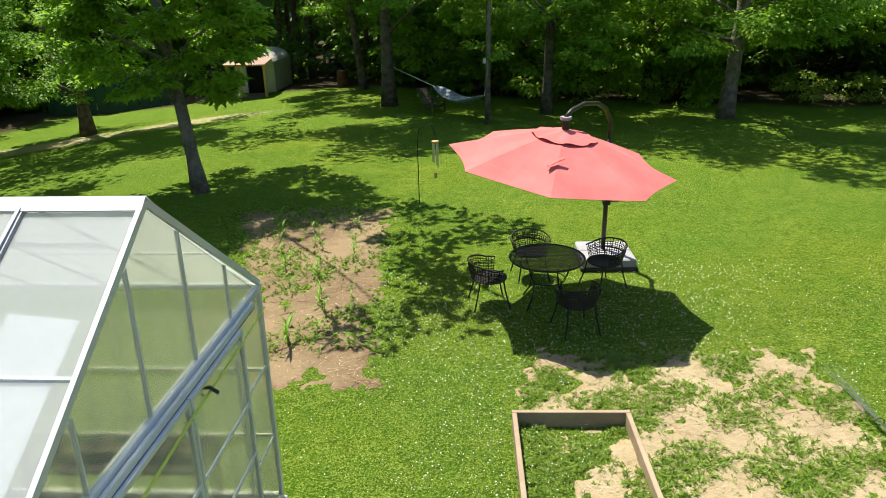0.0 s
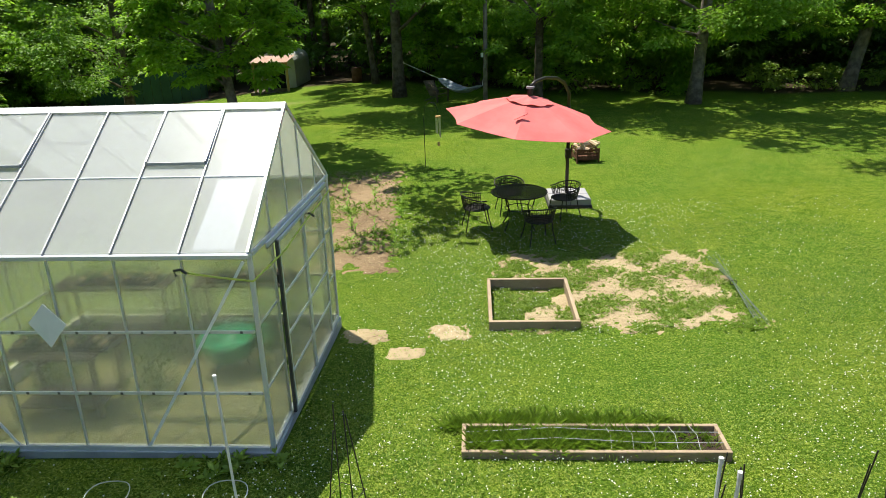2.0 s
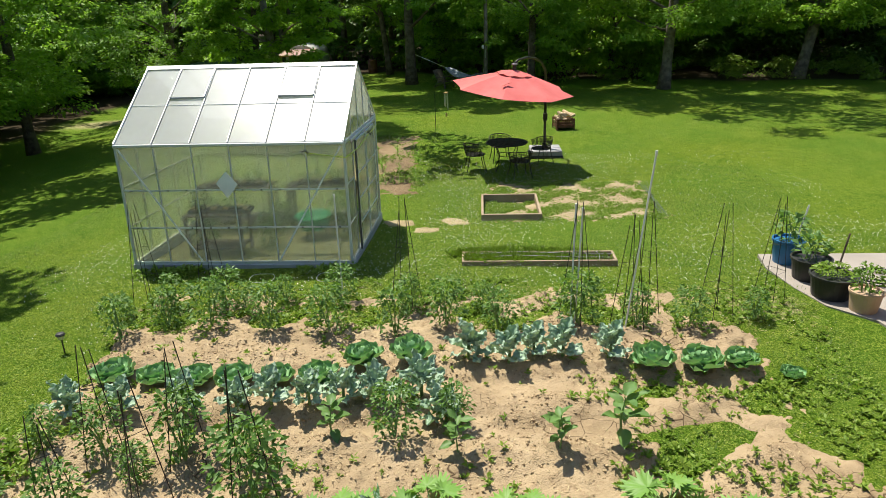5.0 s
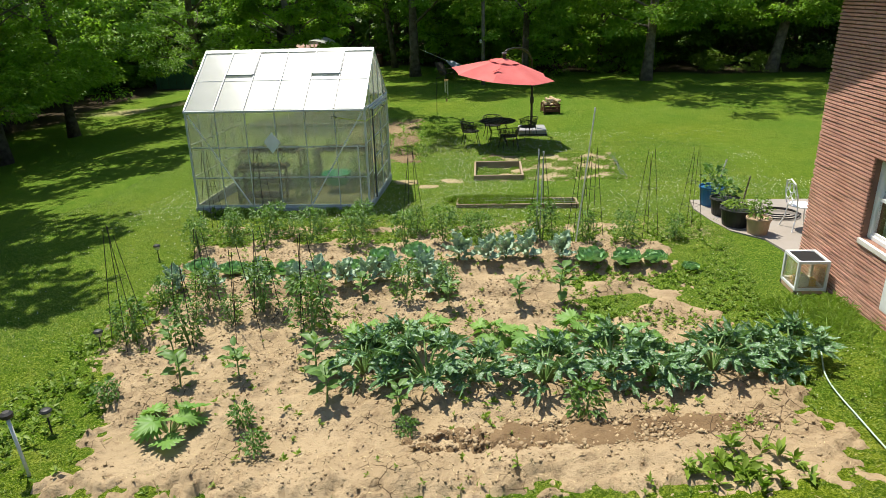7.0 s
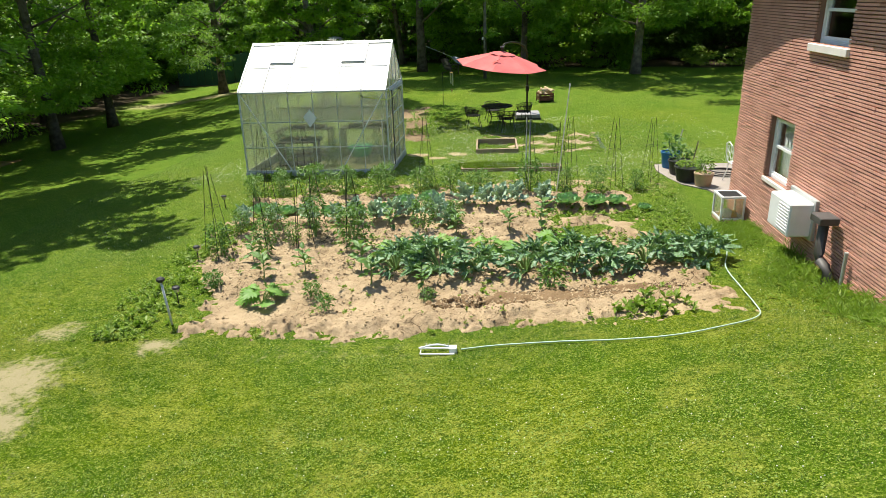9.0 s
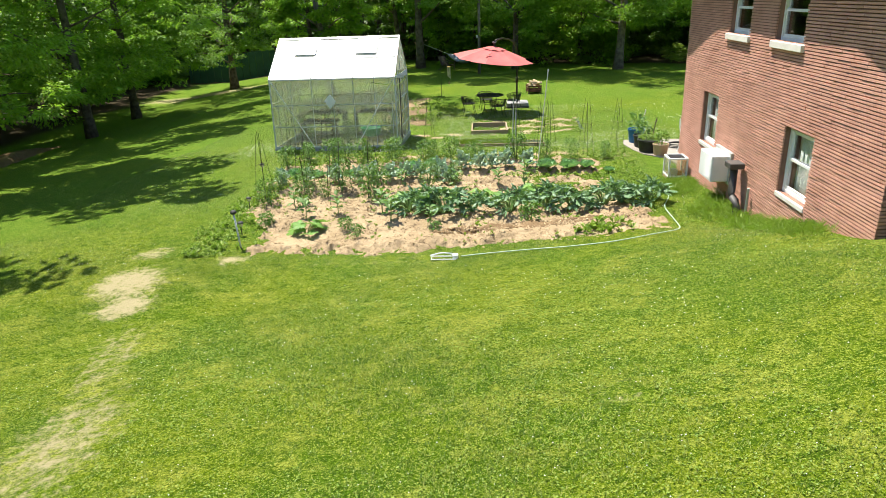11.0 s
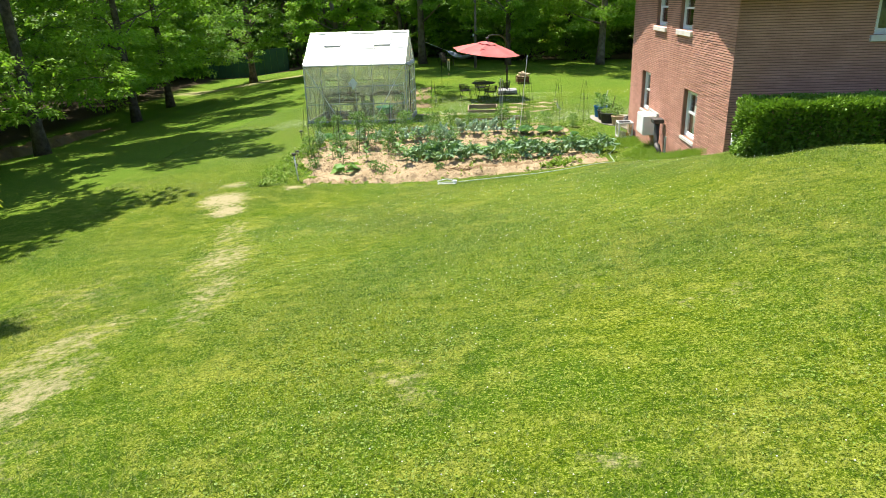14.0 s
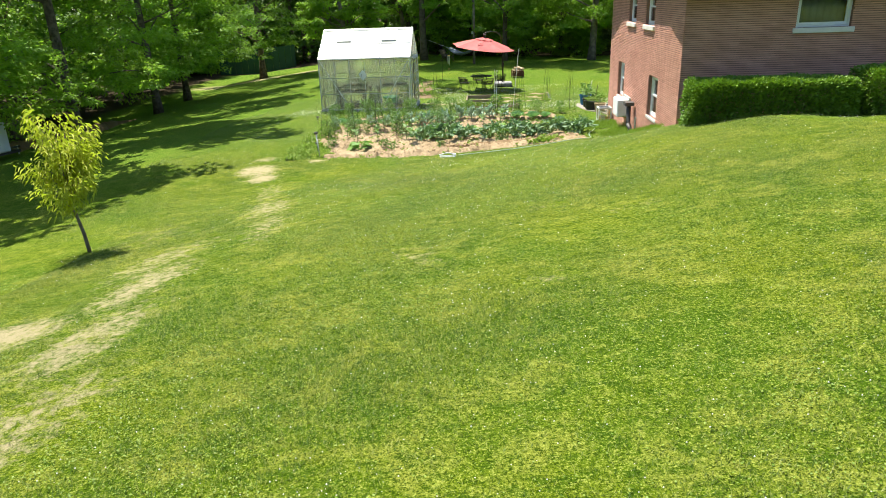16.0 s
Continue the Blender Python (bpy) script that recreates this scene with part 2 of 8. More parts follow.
M = {
    "lawn": lawn_material("mown_lawn", False),
    "blades": lawn_material("grass_blades", True),
    "soil": soil_material("dry_garden_soil", (0.40, 0.305, 0.185), (0.28, 0.205, 0.118)),
    "tilled": soil_material("tilled_soil", (0.215, 0.145, 0.078), (0.155, 0.10, 0.052)),
    "straw_soil": soil_material("straw_covered_soil", (0.37, 0.30, 0.18), (0.265, 0.20, 0.115), (0.18, 0.125, 0.065)),
    # brightened to stand for the daylight that the sheets keep out
    "house_floor": soil_material("brightened_greenhouse_floor", (0.40, 0.37, 0.19), (0.27, 0.29, 0.12), (0.16, 0.15, 0.06)),
    "crop": soil_material("brown_crop_soil", (0.25, 0.18, 0.105), (0.14, 0.097, 0.055)),
    "potting": soil_material("potting_soil", (0.05, 0.035, 0.025), (0.035, 0.025, 0.02), (0.02, 0.015, 0.01)),
    "alu": surface("aluminium_frame", (0.62, 0.64, 0.65), (0.52, 0.54, 0.55), 0.45, 0.3, 2.0, 90, 0.05, 0.001),
    "alu_roof": surface("weathered_roof_bars", (0.36, 0.375, 0.39), (0.28, 0.29, 0.30), 0.5, 0.3, 2.0, 90, 0.05, 0.001),
    "alu_dark": surface("dark_door_track", (0.10, 0.105, 0.11), (0.06, 0.06, 0.065), 0.5, 0.4),
    "curb": surface("galvanised_base", (0.42, 0.44, 0.46), (0.30, 0.31, 0.32), 0.55, 0.3, 3, 50, 0.2),
    "wall_sheet": sheet("wall_sheet", (0.93, 0.935, 0.85), 0.28, 0.58, 0.16, 0.25, 1.05),
    "roof_sheet": sheet("roof_sheet", (0.80, 0.82, 0.82), 0.52, 0.04, 0.44, 0.35, 1.06),
    "brick": surface("brick_face", (0.64, 0.350, 0.268), (0.50, 0.255, 0.190), 0.85, 0, 2.2, 45, 0.6, 0.006, vary=0.16, world_space=True, spec=0.2),
    "brick_rest": surface("brick_face_far", (0.64, 0.350, 0.268), (0.50, 0.255, 0.190), 0.85, 0, 2.2, 45, 0.6, 0.006, island=0.16, world_space=True, spec=0.2),
    "mortar": surface("mortar", (0.31, 0.178, 0.132), (0.22, 0.125, 0.092), 0.95, 0, 4, 80, 0.5, 0.004, spec=0.1),
    "stone": surface("limestone_sill", (0.78, 0.74, 0.68), (0.66, 0.61, 0.55), 0.8, 0, 3, 60, 0.3, 0.003),
    "white": surface("white_paint", (0.80, 0.81, 0.81), (0.70, 0.71, 0.70), 0.45, 0, 3, 70, 0.08, 0.001),
    "glass": None,
    "roof": surface("roof_shingle", (0.075, 0.07, 0.068), (0.05, 0.047, 0.045), 0.9, 0, 1.2, 30, 0.6, 0.006, vary=0.3),
    "pipe": surface("grey_vent_pipe", (0.085, 0.08, 0.075), (0.05, 0.045, 0.042), 0.55, 0.0, 5, 70, 0.1, 0.001),
    "canopy": None,
    "iron": surface("black_wrought_iron", (0.022, 0.022, 0.024), (0.035, 0.03, 0.028), 0.45, 0.5, 8, 90, 0.15, 0.001),
    "bronze": surface("bronze_pole", (0.045, 0.035, 0.03), (0.03, 0.024, 0.02), 0.4, 0.4, 6, 90, 0.05, 0.001),
    "plate": surface("grey_stone_weight", (0.30, 0.295, 0.31), (0.24, 0.24, 0.25), 0.7, 0, 4, 70, 0.2, 0.002),
    "plate_edge": surface("black_plastic_edge", (0.03, 0.03, 0.032), (0.02, 0.02, 0.02), 0.5),
    "rust": surface("rusty_steel", (0.16, 0.065, 0.035), (0.09, 0.035, 0.02), 0.85, 0.2, 5, 50, 0.4, 0.003),
    "wood": surface("weathered_board", (0.34, 0.26, 0.17), (0.23, 0.17, 0.11), 0.85, 0, 2.5, 40, 0.4, 0.004),
    "wood_pale": surface("pale_split_wood", (0.58, 0.44, 0.28), (0.46, 0.32, 0.19), 0.8, 0, 5, 50, 0.4, 0.004),
    "wood_gold": surface("new_timber", (0.52, 0.34, 0.13), (0.42, 0.26, 0.09), 0.7, 0, 3, 50, 0.3, 0.003),
    "bark": surface("grey_bark", (0.29, 0.25, 0.21), (0.11, 0.09, 0.075), 0.95, 0, 5.0, 30, 1.0, 0.06, world_space=True, spec=0.1),
    "bark_dark": surface("dark_bark", (0.20, 0.165, 0.13), (0.06, 0.048, 0.038), 0.95, 0, 5.0, 30, 1.0, 0.06, world_space=True, spec=0.1),
    "pale_bark": surface("bleached_bark", (0.44, 0.41, 0.36), (0.30, 0.27, 0.23), 0.9, 0, 5.0, 30, 0.6, 0.02, spec=0.1),
    "green_metal": surface("dark_green_fence", (0.032, 0.085, 0.055), (0.02, 0.055, 0.038), 0.6, 0, 1.5, 40, 0.15, 0.002),
    "tin": surface("grey_sheet_metal", (0.50, 0.52, 0.50), (0.40, 0.40, 0.38), 0.5, 0.4, 2, 60, 0.1, 0.001),
    "tin_red": surface("rusty_tin_roof", (0.36, 0.20, 0.15), (0.44, 0.34, 0.28), 0.6, 0.2, 2, 60, 0.15, 0.002),
    "blue": surface("blue_plastic", (0.02, 0.14, 0.32), (0.015, 0.10, 0.24), 0.4, 0, 5, 80, 0.05, 0.001),
    "black": surface("black_plastic", (0.018, 0.018, 0.019), (0.03, 0.028, 0.027), 0.5, 0, 5, 80, 0.05, 0.001),
    "terracotta": surface("sandy_clay", (0.48, 0.34, 0.22), (0.40, 0.27, 0.17), 0.8, 0, 6, 80, 0.2, 0.002),
    "concrete": surface("patio_concrete", (0.30, 0.265, 0.23), (0.245, 0.215, 0.18), 0.9, 0, 1.4, 60, 0.3, 0.003),
    "hose": surface("pale_green_hose", (0.42, 0.55, 0.44), (0.36, 0.48, 0.38), 0.5),
    "cord": surface("yellow_green_strap", (0.55, 0.62, 0.10), (0.45, 0.52, 0.08), 0.6),
    "near_black": surface("interior_shade_and_lid", (0.012, 0.012, 0.012), (0.008, 0.008, 0.008), 0.9),
    "fabric": surface("blue_striped_fabric", (0.10, 0.14, 0.22), (0.42, 0.44, 0.46), 0.9, 0, 12, 60, 0.2, 0.002),
    "chime": surface("chime_tube", (0.62, 0.63, 0.62), (0.5, 0.5, 0.5), 0.3, 0.8),
    "pvc": surface("white_pvc_stake", (0.66, 0.68, 0.68), (0.55, 0.56, 0.56), 0.4),
    "green_tub": surface("green_plastic", (0.04, 0.42, 0.20), (0.03, 0.34, 0.16), 0.4),
    "stake": surface("grey_green_stake", (0.09, 0.12, 0.10), (0.06, 0.08, 0.07), 0.6),
    "drape": surface("grey_drape", (0.20, 0.21, 0.19), (0.13, 0.135, 0.125), 0.9),
    "cloth": surface("white_cloth", (0.80, 0.81, 0.80), (0.72, 0.73, 0.72), 0.9),
    # sun and shade are part of these tones: bright outer leaves, dark inner woods
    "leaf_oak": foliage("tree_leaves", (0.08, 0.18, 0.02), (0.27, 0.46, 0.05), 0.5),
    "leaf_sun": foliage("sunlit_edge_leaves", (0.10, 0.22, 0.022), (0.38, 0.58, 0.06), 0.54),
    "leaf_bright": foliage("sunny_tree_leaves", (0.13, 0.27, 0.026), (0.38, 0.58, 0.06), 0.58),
    "leaf_shaded": foliage("shaded_woodland_leaves", (0.035, 0.08, 0.012), (0.13, 0.23, 0.03), 0.34),
    "leaf_peach": foliage("peach_leaves", (0.38, 0.42, 0.024), (0.56, 0.55, 0.05), 0.45),
    "leaf_hedge": foliage("hedge_leaves", (0.040, 0.10, 0.010), (0.20, 0.34, 0.03), 0.22),
    "leaf_tomato": foliage("tomato_leaves", (0.04, 0.105, 0.018), (0.13, 0.24, 0.045), 0.3, scale=6),
    "leaf_weed": foliage("weed_leaves", (0.10, 0.195, 0.022), (0.27, 0.36, 0.05), 0.35, scale=6),
    "leaf_corn": foliage("corn_leaves", (0.13, 0.27, 0.025), (0.25, 0.42, 0.045), 0.35, scale=6),
    "leaf_cabbage": foliage("cabbage_leaves", (0.15, 0.33, 0.13), (0.30, 0.50, 0.23), 0.22, island=False, scale=5),
    "leaf_broccoli": foliage("broccoli_leaves", (0.22, 0.34, 0.22), (0.42, 0.54, 0.40), 0.18, island=False, scale=5),
    "leaf_zucchini": foliage("zucchini_leaves", (0.045, 0.125, 0.035), (0.12, 0.24, 0.075), 0.2, 0.5, island=False, scale=5, veins=(0.38, 0.50, 0.38)),
    "leaf_squash": foliage("squash_leaves", (0.12, 0.26, 0.05), (0.23, 0.39, 0.08), 0.32, island=False, scale=5),
    "leaf_egg": foliage("eggplant_leaves", (0.075, 0.16, 0.04), (0.15, 0.26, 0.07), 0.3, island=False, scale=5),
    "stem": surface("pale_green_stem", (0.18, 0.28, 0.08), (0.13, 0.22, 0.06), 0.6),
    "broccoli_head": surface("broccoli_head", (0.20, 0.28, 0.18), (0.14, 0.21, 0.13), 0.8, 0, 30, 120, 0.9, 0.01),
    "straw": surface("dry_straw", (0.52, 0.43, 0.24), (0.40, 0.32, 0.16), 0.8, bump=0, island=0.6),
    "clod": surface("soil_clod", (0.40, 0.305, 0.185), (0.28, 0.205, 0.12), 0.95, 0, 9, 60, 0.5, 0.004, island=0.5, world_space=True, spec=0.1),
    "flower": surface("white_clover_flower", (0.80, 0.80, 0.72), (0.70, 0.70, 0.60), 0.8, bump=0),
    "yellow": surface("yellow_blossom", (0.75, 0.42, 0.02), (0.65, 0.35, 0.02), 0.6, bump=0),
}
k = Nodes("window_glass")
k.b.inputs["Base Color"].default_value = (0.9, 0.95, 0.95, 1)
k.b.inputs["Roughness"].default_value, k.b.inputs["Transmission Weight"].default_value = 0.02, 1.0
M["glass"] = k.m
k = Nodes("red_canopy_cloth")
co = k.coords()
weave = k.n("TexWave", Scale=140.0, Distortion=0.6)
k.put(co, weave.inputs["Vector"])
faded = k.mix(k.ramp(k.noise(co, 1.6, 4), 0.3, 0.7), (0.62, 0.155, 0.145), (0.70, 0.20, 0.185))
k.put(faded, k.b.inputs["Base Color"])
k.b.inputs["Roughness"].default_value, k.b.inputs["Specular IOR Level"].default_value = 0.9, 0.15
k.bump(k.math("ADD", weave.outputs["Fac"], k.noise(co, 5.0, 3)), 0.15, 0.004)
thin, both = k.n("BsdfTranslucent"), k.n("MixShader")
k.put(faded, thin.inputs["Color"])
both.inputs[0].default_value = 0.22
k.put(k.b.outputs[0], both.inputs[1]), k.put(thin.outputs[0], both.inputs[2])
k.put(both.outputs[0], k.out.inputs["Surface"])
M["canopy"] = k.m

# ---- building tools ----


def thing(name, at=(0, 0, 0), rz=0.0, label="", category="", group="", kind=""):
    """An Empty at the base of a thing; its parts are meshes under it."""
    ob = new(name)
    ob.matrix_basis = pose(*at, 0, 0, rz)
    ob.empty_display_size = 0.2
    return tagged(ob, label, category, group, kind)


def mesh_of(bm, name, material, smooth=False):
    me = bpy.data.meshes.new(name)
    bm.to_mesh(me)
    bm.free()
    me.materials.append(material)
    if smooth:
        me.shade_smooth()
    return me


def part(name, bm, material, parent=None, label="", smooth=False, m=None):
    """Links a bmesh (or a mesh) as one object under a thing or a part."""
    me = bm if isinstance(bm, bpy.types.Mesh) else mesh_of(bm, name, material, smooth)
    ob = new(name, me)
    ob.parent = parent
    if m is not None:
        ob.matrix_basis = m
    if label:
        ob["label"] = label
    return ob


def box(bm, x0, y0, z0, x1, y1, z1, bevel=0.0, m=None):
    v = [bm.verts.new(p) for p in ((x0, y0, z0), (x1, y0, z0), (x1, y1, z0), (x0, y1, z0), (x0, y0, z1), (x1, y0, z1), (x1, y1, z1), (x0, y1, z1))]
    f = [bm.faces.new([v[i] for i in q]) for q in ((3, 2, 1, 0), (4, 5, 6, 7), (0, 1, 5, 4), (1, 2, 6, 5), (2, 3, 7, 6), (3, 0, 4, 7))]
    if m is not None:
        bmesh.ops.transform(bm, matrix=m, verts=v)
    if bevel:
        bmesh.ops.bevel(bm, geom=list({e for q in f for e in q.edges}), offset=bevel, segments=1, affect="EDGES", profile=0.5)
    return bm


def boxed(*a):
    return box(bmesh.new(), *a)


def frame_at(d):
    """Two directions square to d."""
    d = d.normalized()
    side = d.cross(Vector((0, 0, 1)) if abs(d.z) < 0.95 else Vector((1, 0, 0))).normalized()
    return side, side.cross(d)


def tube(bm, points, radius, sides=8, cap=True):
    """A round bar along points; radius may be a list, one for each."""
    points = [Vector(p) for p in points]
    radii = radius if isinstance(radius, (list, tuple)) else [radius] * len(points)
    rings = []
    for i, (p, r) in enumerate(zip(points, radii)):
        d = points[min(i + 1, len(points) - 1)] - points[max(i - 1, 0)]
        u, w = frame_at(d)
        rings.append([bm.verts.new(p + (u * math.cos(a) + w * math.sin(a)) * r) for a in (2 * math.pi * j / sides for j in range(sides))])
    for a, b in zip(rings, rings[1:]):
        for j in range(sides):
            bm.faces.new((a[j], a[(j + 1) % sides], b[(j + 1) % sides], b[j]))
    if cap:
        bm.faces.new(rings[0][::-1])
        bm.faces.new(rings[-1])
    return bm


def bar(points, radius, sides=8):
    return tube(bmesh.new(), points, radius, sides)


def lathe(profile, sides=24, bm=None):
    """A turned body from (radius, z) pairs."""
    bm = bm or bmesh.new()
    rings = [[bm.verts.new((r * math.cos(2 * math.pi * j / sides), r * math.sin(2 * math.pi * j / sides), z)) for j in range(sides)] for r, z in profile]
    for a, b in zip(rings, rings[1:]):
        for j in range(sides):
            bm.faces.new((a[j], a[(j + 1) % sides], b[(j + 1) % sides], b[j]))
    bm.faces.new(rings[0][::-1])
    bm.faces.new(rings[-1])
    return bm


def slab(bm, polygon, thick):
    """A flat sheet with thickness: the polygon pushed along its own normal."""
    pts = [Vector(p) for p in polygon]
    n = (pts[1] - pts[0]).cross(pts[2] - pts[0]).normalized() * thick
    a, b = [bm.verts.new(p) for p in pts], [bm.verts.new(p + n) for p in pts]
    bm.faces.new(a[::-1])
    bm.faces.new(b)
    for i in range(len(a)):
        j = (i + 1) % len(a)
        bm.faces.new((a[i], a[j], b[j], b[i]))
    return bm


def rail(bm, a, b, wide, deep, up=(0, 0, 1)):
    """A straight square bar from a to b."""
    a, b = Vector(a), Vector(b)
    d = (b - a).normalized()
    u = Vector(up) - d * d.dot(Vector(up))
    if u.length < 1e-4:
        u = Vector((0, 1, 0)) - d * d.y
    u.normalize()
    s = d.cross(u)
    q = [s * (sx * wide / 2) + u * (sz * deep / 2) for sx, sz in ((-1, -1), (1, -1), (1, 1), (-1, 1))]
    va, vb = [bm.verts.new(a + o) for o in q], [bm.verts.new(b + o) for o in q]
    bm.faces.new(va[::-1])
    bm.faces.new(vb)
    for i in range(4):
        j = (i + 1) % 4
        bm.faces.new((va[i], va[j], vb[j], vb[i]))
    return bm


def railed(a, b, wide, deep, up=(0, 0, 1)):
    return rail(bmesh.new(), a, b, wide, deep, up)


def raw_mesh(name, verts, faces, material, smooth=False):
    """A mesh from arrays of places and of equal-sided faces."""
    me = bpy.data.meshes.new(name)
    verts, faces = np.asarray(verts, np.float32), np.asarray(faces, np.int32)
    k = faces.shape[1]
    me.vertices.add(len(verts))
    me.vertices.foreach_set("co", verts.ravel())
    me.loops.add(faces.size)
    me.loops.foreach_set("vertex_index", faces.ravel())
    me.polygons.add(len(faces))
    me.polygons.foreach_set("loop_start", np.arange(0, faces.size, k, dtype=np.int32))
    me.polygons.foreach_set("loop_total", np.full(len(faces), k, np.int32))
    me.update(calc_edges=True)
    me.materials.append(material)
    if smooth:
        me.shade_smooth()
    return me


def unit(v):
    return v / np.maximum(np.linalg.norm(v, axis=1, keepdims=True), 1e-9)


def leaves(name, at, way, length, width, material, rng, droop=0.15, lift=1.0):
    """Many small folded leaves in one mesh: at and way are arrays of places and directions."""
    n = len(at)
    way = unit(way)
    side = unit(np.cross(way, rng.normal(size=(n, 3)) * 0.55 + (0, 0, lift)))
    up = np.cross(side, way)
    L, W = np.broadcast_to(length, n)[:, None], np.broadcast_to(width, n)[:, None]
    base, tip = at, at + way * L - np.array((0, 0, 1)) * L * droop
    mid = at + way * L * 0.45 - up * W * 0.18
    v = np.stack((base, mid + side * W * 0.5 + up * W * 0.2, tip, mid - side * W * 0.5 + up * W * 0.2), 1).reshape(-1, 3)
    i = np.arange(n, dtype=np.int32)[:, None] * 4
    f = np.concatenate((i + (0, 1, 2), i + (0, 2, 3)), 1).reshape(-1, 3)
    return raw_mesh(name, v, f, material)


def ramp01(a, b, x):
    t = np.clip((x - a) / (b - a), 0, 1)
    return t * t * (3 - 2 * t)


def soft(v, w):
    return w * np.log1p(np.exp(np.clip(v / w, -40, 40)))


def wave(x, y, s, seed=0.0):
    """A smooth bumpy field between about -1 and 1."""
    a = np.sin(x * s + 1.3 * np.sin(y * s * 0.8 + seed) + seed * 1.7)
    b = np.sin(y * s * 1.13 + 1.1 * np.sin(x * s * 0.9 - seed) + seed)
    c = np.sin((x * 0.7 - y * 0.8) * s * 1.9 + seed * 2.3)
    return (a + b + 0.7 * c) / 2.7


TABLE = np.random.default_rng(404).uniform(-1, 1, (256, 256))


def grain(x, y, s, shift=0):
    """Smooth random bumps, s to the metre."""
    u, v = np.asarray(x, float) * s + shift * 17.3, np.asarray(y, float) * s + shift * 5.1
    i, j = np.floor(u).astype(int), np.floor(v).astype(int)
    a, b = u - i, v - j
    a, b = a * a * (3 - 2 * a), b * b * (3 - 2 * b)
    t = lambda p, q: TABLE[(i + p) % 256, (j + q) % 256]
    return (t(0, 0) * (1 - a) + t(1, 0) * a) * (1 - b) + (t(0, 1) * (1 - a) + t(1, 1) * a) * b


def ground(x, y):
    """The height of the ground: a yard that dips behind, and a bank that rises to the front of the house."""
    x, y = np.asarray(x, float), np.asarray(y, float)
    d = np.minimum(soft(-x - 4.5, 1.0), 14.0)
    z = -0.012 - 0.045 * d - 0.0038 * d * d
    z = z - 0.33 * ramp01(0.5, 6.5, y)
    u = soft(-5.868 + 0.783 * np.clip(x, -9, 7) - y, 0.6)
    H = np.maximum(1.555 + 0.091 * np.clip(x, -9, 9), 0.2)
    z = z + H * (1 - np.exp(-((u / 8.521) ** 1.485)))
    z = z - 0.26 * np.exp(-(((y + 6.3) / 1.7) ** 2)) * ramp01(3.0, 5.0, x)
    z = z + 0.15 * ramp01(2.5, 4.6, x) * ramp01(-8.8, -10.2, y)
    z = z - 0.26 * ramp01(6.0, 8.5, x) * ramp01(-13.8, -11.6, y) * ramp01(-8.0, -9.5, y)
    return z + 0.02 * wave(x, y, 0.9, 2.0)


def shaded_litter(x, y):
    """Where the lawn ends and the woods' floor of leaf litter, darkened for shade, begins, 0 to 1."""
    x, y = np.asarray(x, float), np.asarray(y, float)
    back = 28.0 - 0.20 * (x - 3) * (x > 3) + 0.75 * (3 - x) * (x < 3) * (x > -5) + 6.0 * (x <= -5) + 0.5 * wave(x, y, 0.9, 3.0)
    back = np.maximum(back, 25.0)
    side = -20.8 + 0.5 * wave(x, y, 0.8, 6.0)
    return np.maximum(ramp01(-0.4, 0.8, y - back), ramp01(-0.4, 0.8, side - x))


def level(x, y):
    return float(ground(x, y))


def bare(x, y):
    """How worn the grass is, 0 to 1: tracks, bare spots and dry places."""
    x, y = np.asarray(x, float), np.asarray(y, float)

    def spot(cx, cy, rx, ry, turn=0.0, much=1.0):
        c, s = math.cos(radians(turn)), math.sin(radians(turn))
        dx, dy = x - cx, y - cy
        return much * np.exp(-((((dx * c + dy * s) / rx) ** 2 + ((dy * c - dx * s) / ry) ** 2) ** 1.3))

    d = np.zeros_like(x)
    for s in (
        (-5.1, -7.6, 0.65, 0.75, 20), (-4.7, -8.5, 0.45, 0.5, 0), (-3.7, -6.75, 0.35, 0.22, 0), (-5.3, -6.3, 0.4, 0.35, 0, 0.8),
        (-3.4, -12.2, 0.65, 1.5, 12, 0.66), (-2.8, -14.2, 0.5, 1.7, 10, 0.58), (-4.0, -10.2, 0.5, 1.5, 12, 0.55),
        (-4.0, -15.6, 0.6, 1.5, -14, 0.60), (-3.6, -16.9, 0.55, 1.3, -10, 0.72), (-3.25, -18.8, 0.6, 1.4, -10, 0.70), (-4.55, -18.4, 0.8, 0.6, 20, 0.95), (-2.8, -20.5, 0.6, 1.4, -12, 0.6), (-5.2, -13.6, 1.1, 1.6, 20, 0.42),
        (0.1, -17.4, 0.28, 0.8, 35, 0.5), (1.5, -18.6, 0.35, 0.25, 0, 0.5), (1.6, -15.6, 0.6, 0.3, 10, 0.4), (2.8, -16.3, 0.5, 0.25, 15, 0.5),
        (1.7, -12.4, 0.5, 0.25, 0, 0.35), (-0.2, -12.2, 0.7, 0.25, 0, 0.35),
        (1.6, 7.6, 1.5, 0.4, 0, 0.45), (-17.0, 25.6, 4.6, 1.5, 12, 1.0), (-11.2, 27.2, 3.8, 1.0, 10, 0.85), (3.9, 0.4, 0.9, 0.6, 0, 0.6), (2.8, 0.5, 1.6, 0.5, 0, 0.45), (-0.9, -6.95, 2.6, 0.3, 2, 0.4), (-4.2, 0.4, 0.6, 0.5, 0, 0.5),
    ):
        d = np.maximum(d, spot(*s))
    return d


def lushness(x, y):
    """How deep green the lawn is, 0 to 1: the sunny bank in front is paler and drier than the yard behind."""
    x, y = np.asarray(x, float), np.asarray(y, float)
    return np.clip(ramp01(-10.0, -2.0, y) * 0.75 + 0.25 * ramp01(-6, -10, x) + 0.30 * wave(x, y, 0.6, 4.0), 0, 1)

# ---- ground ----


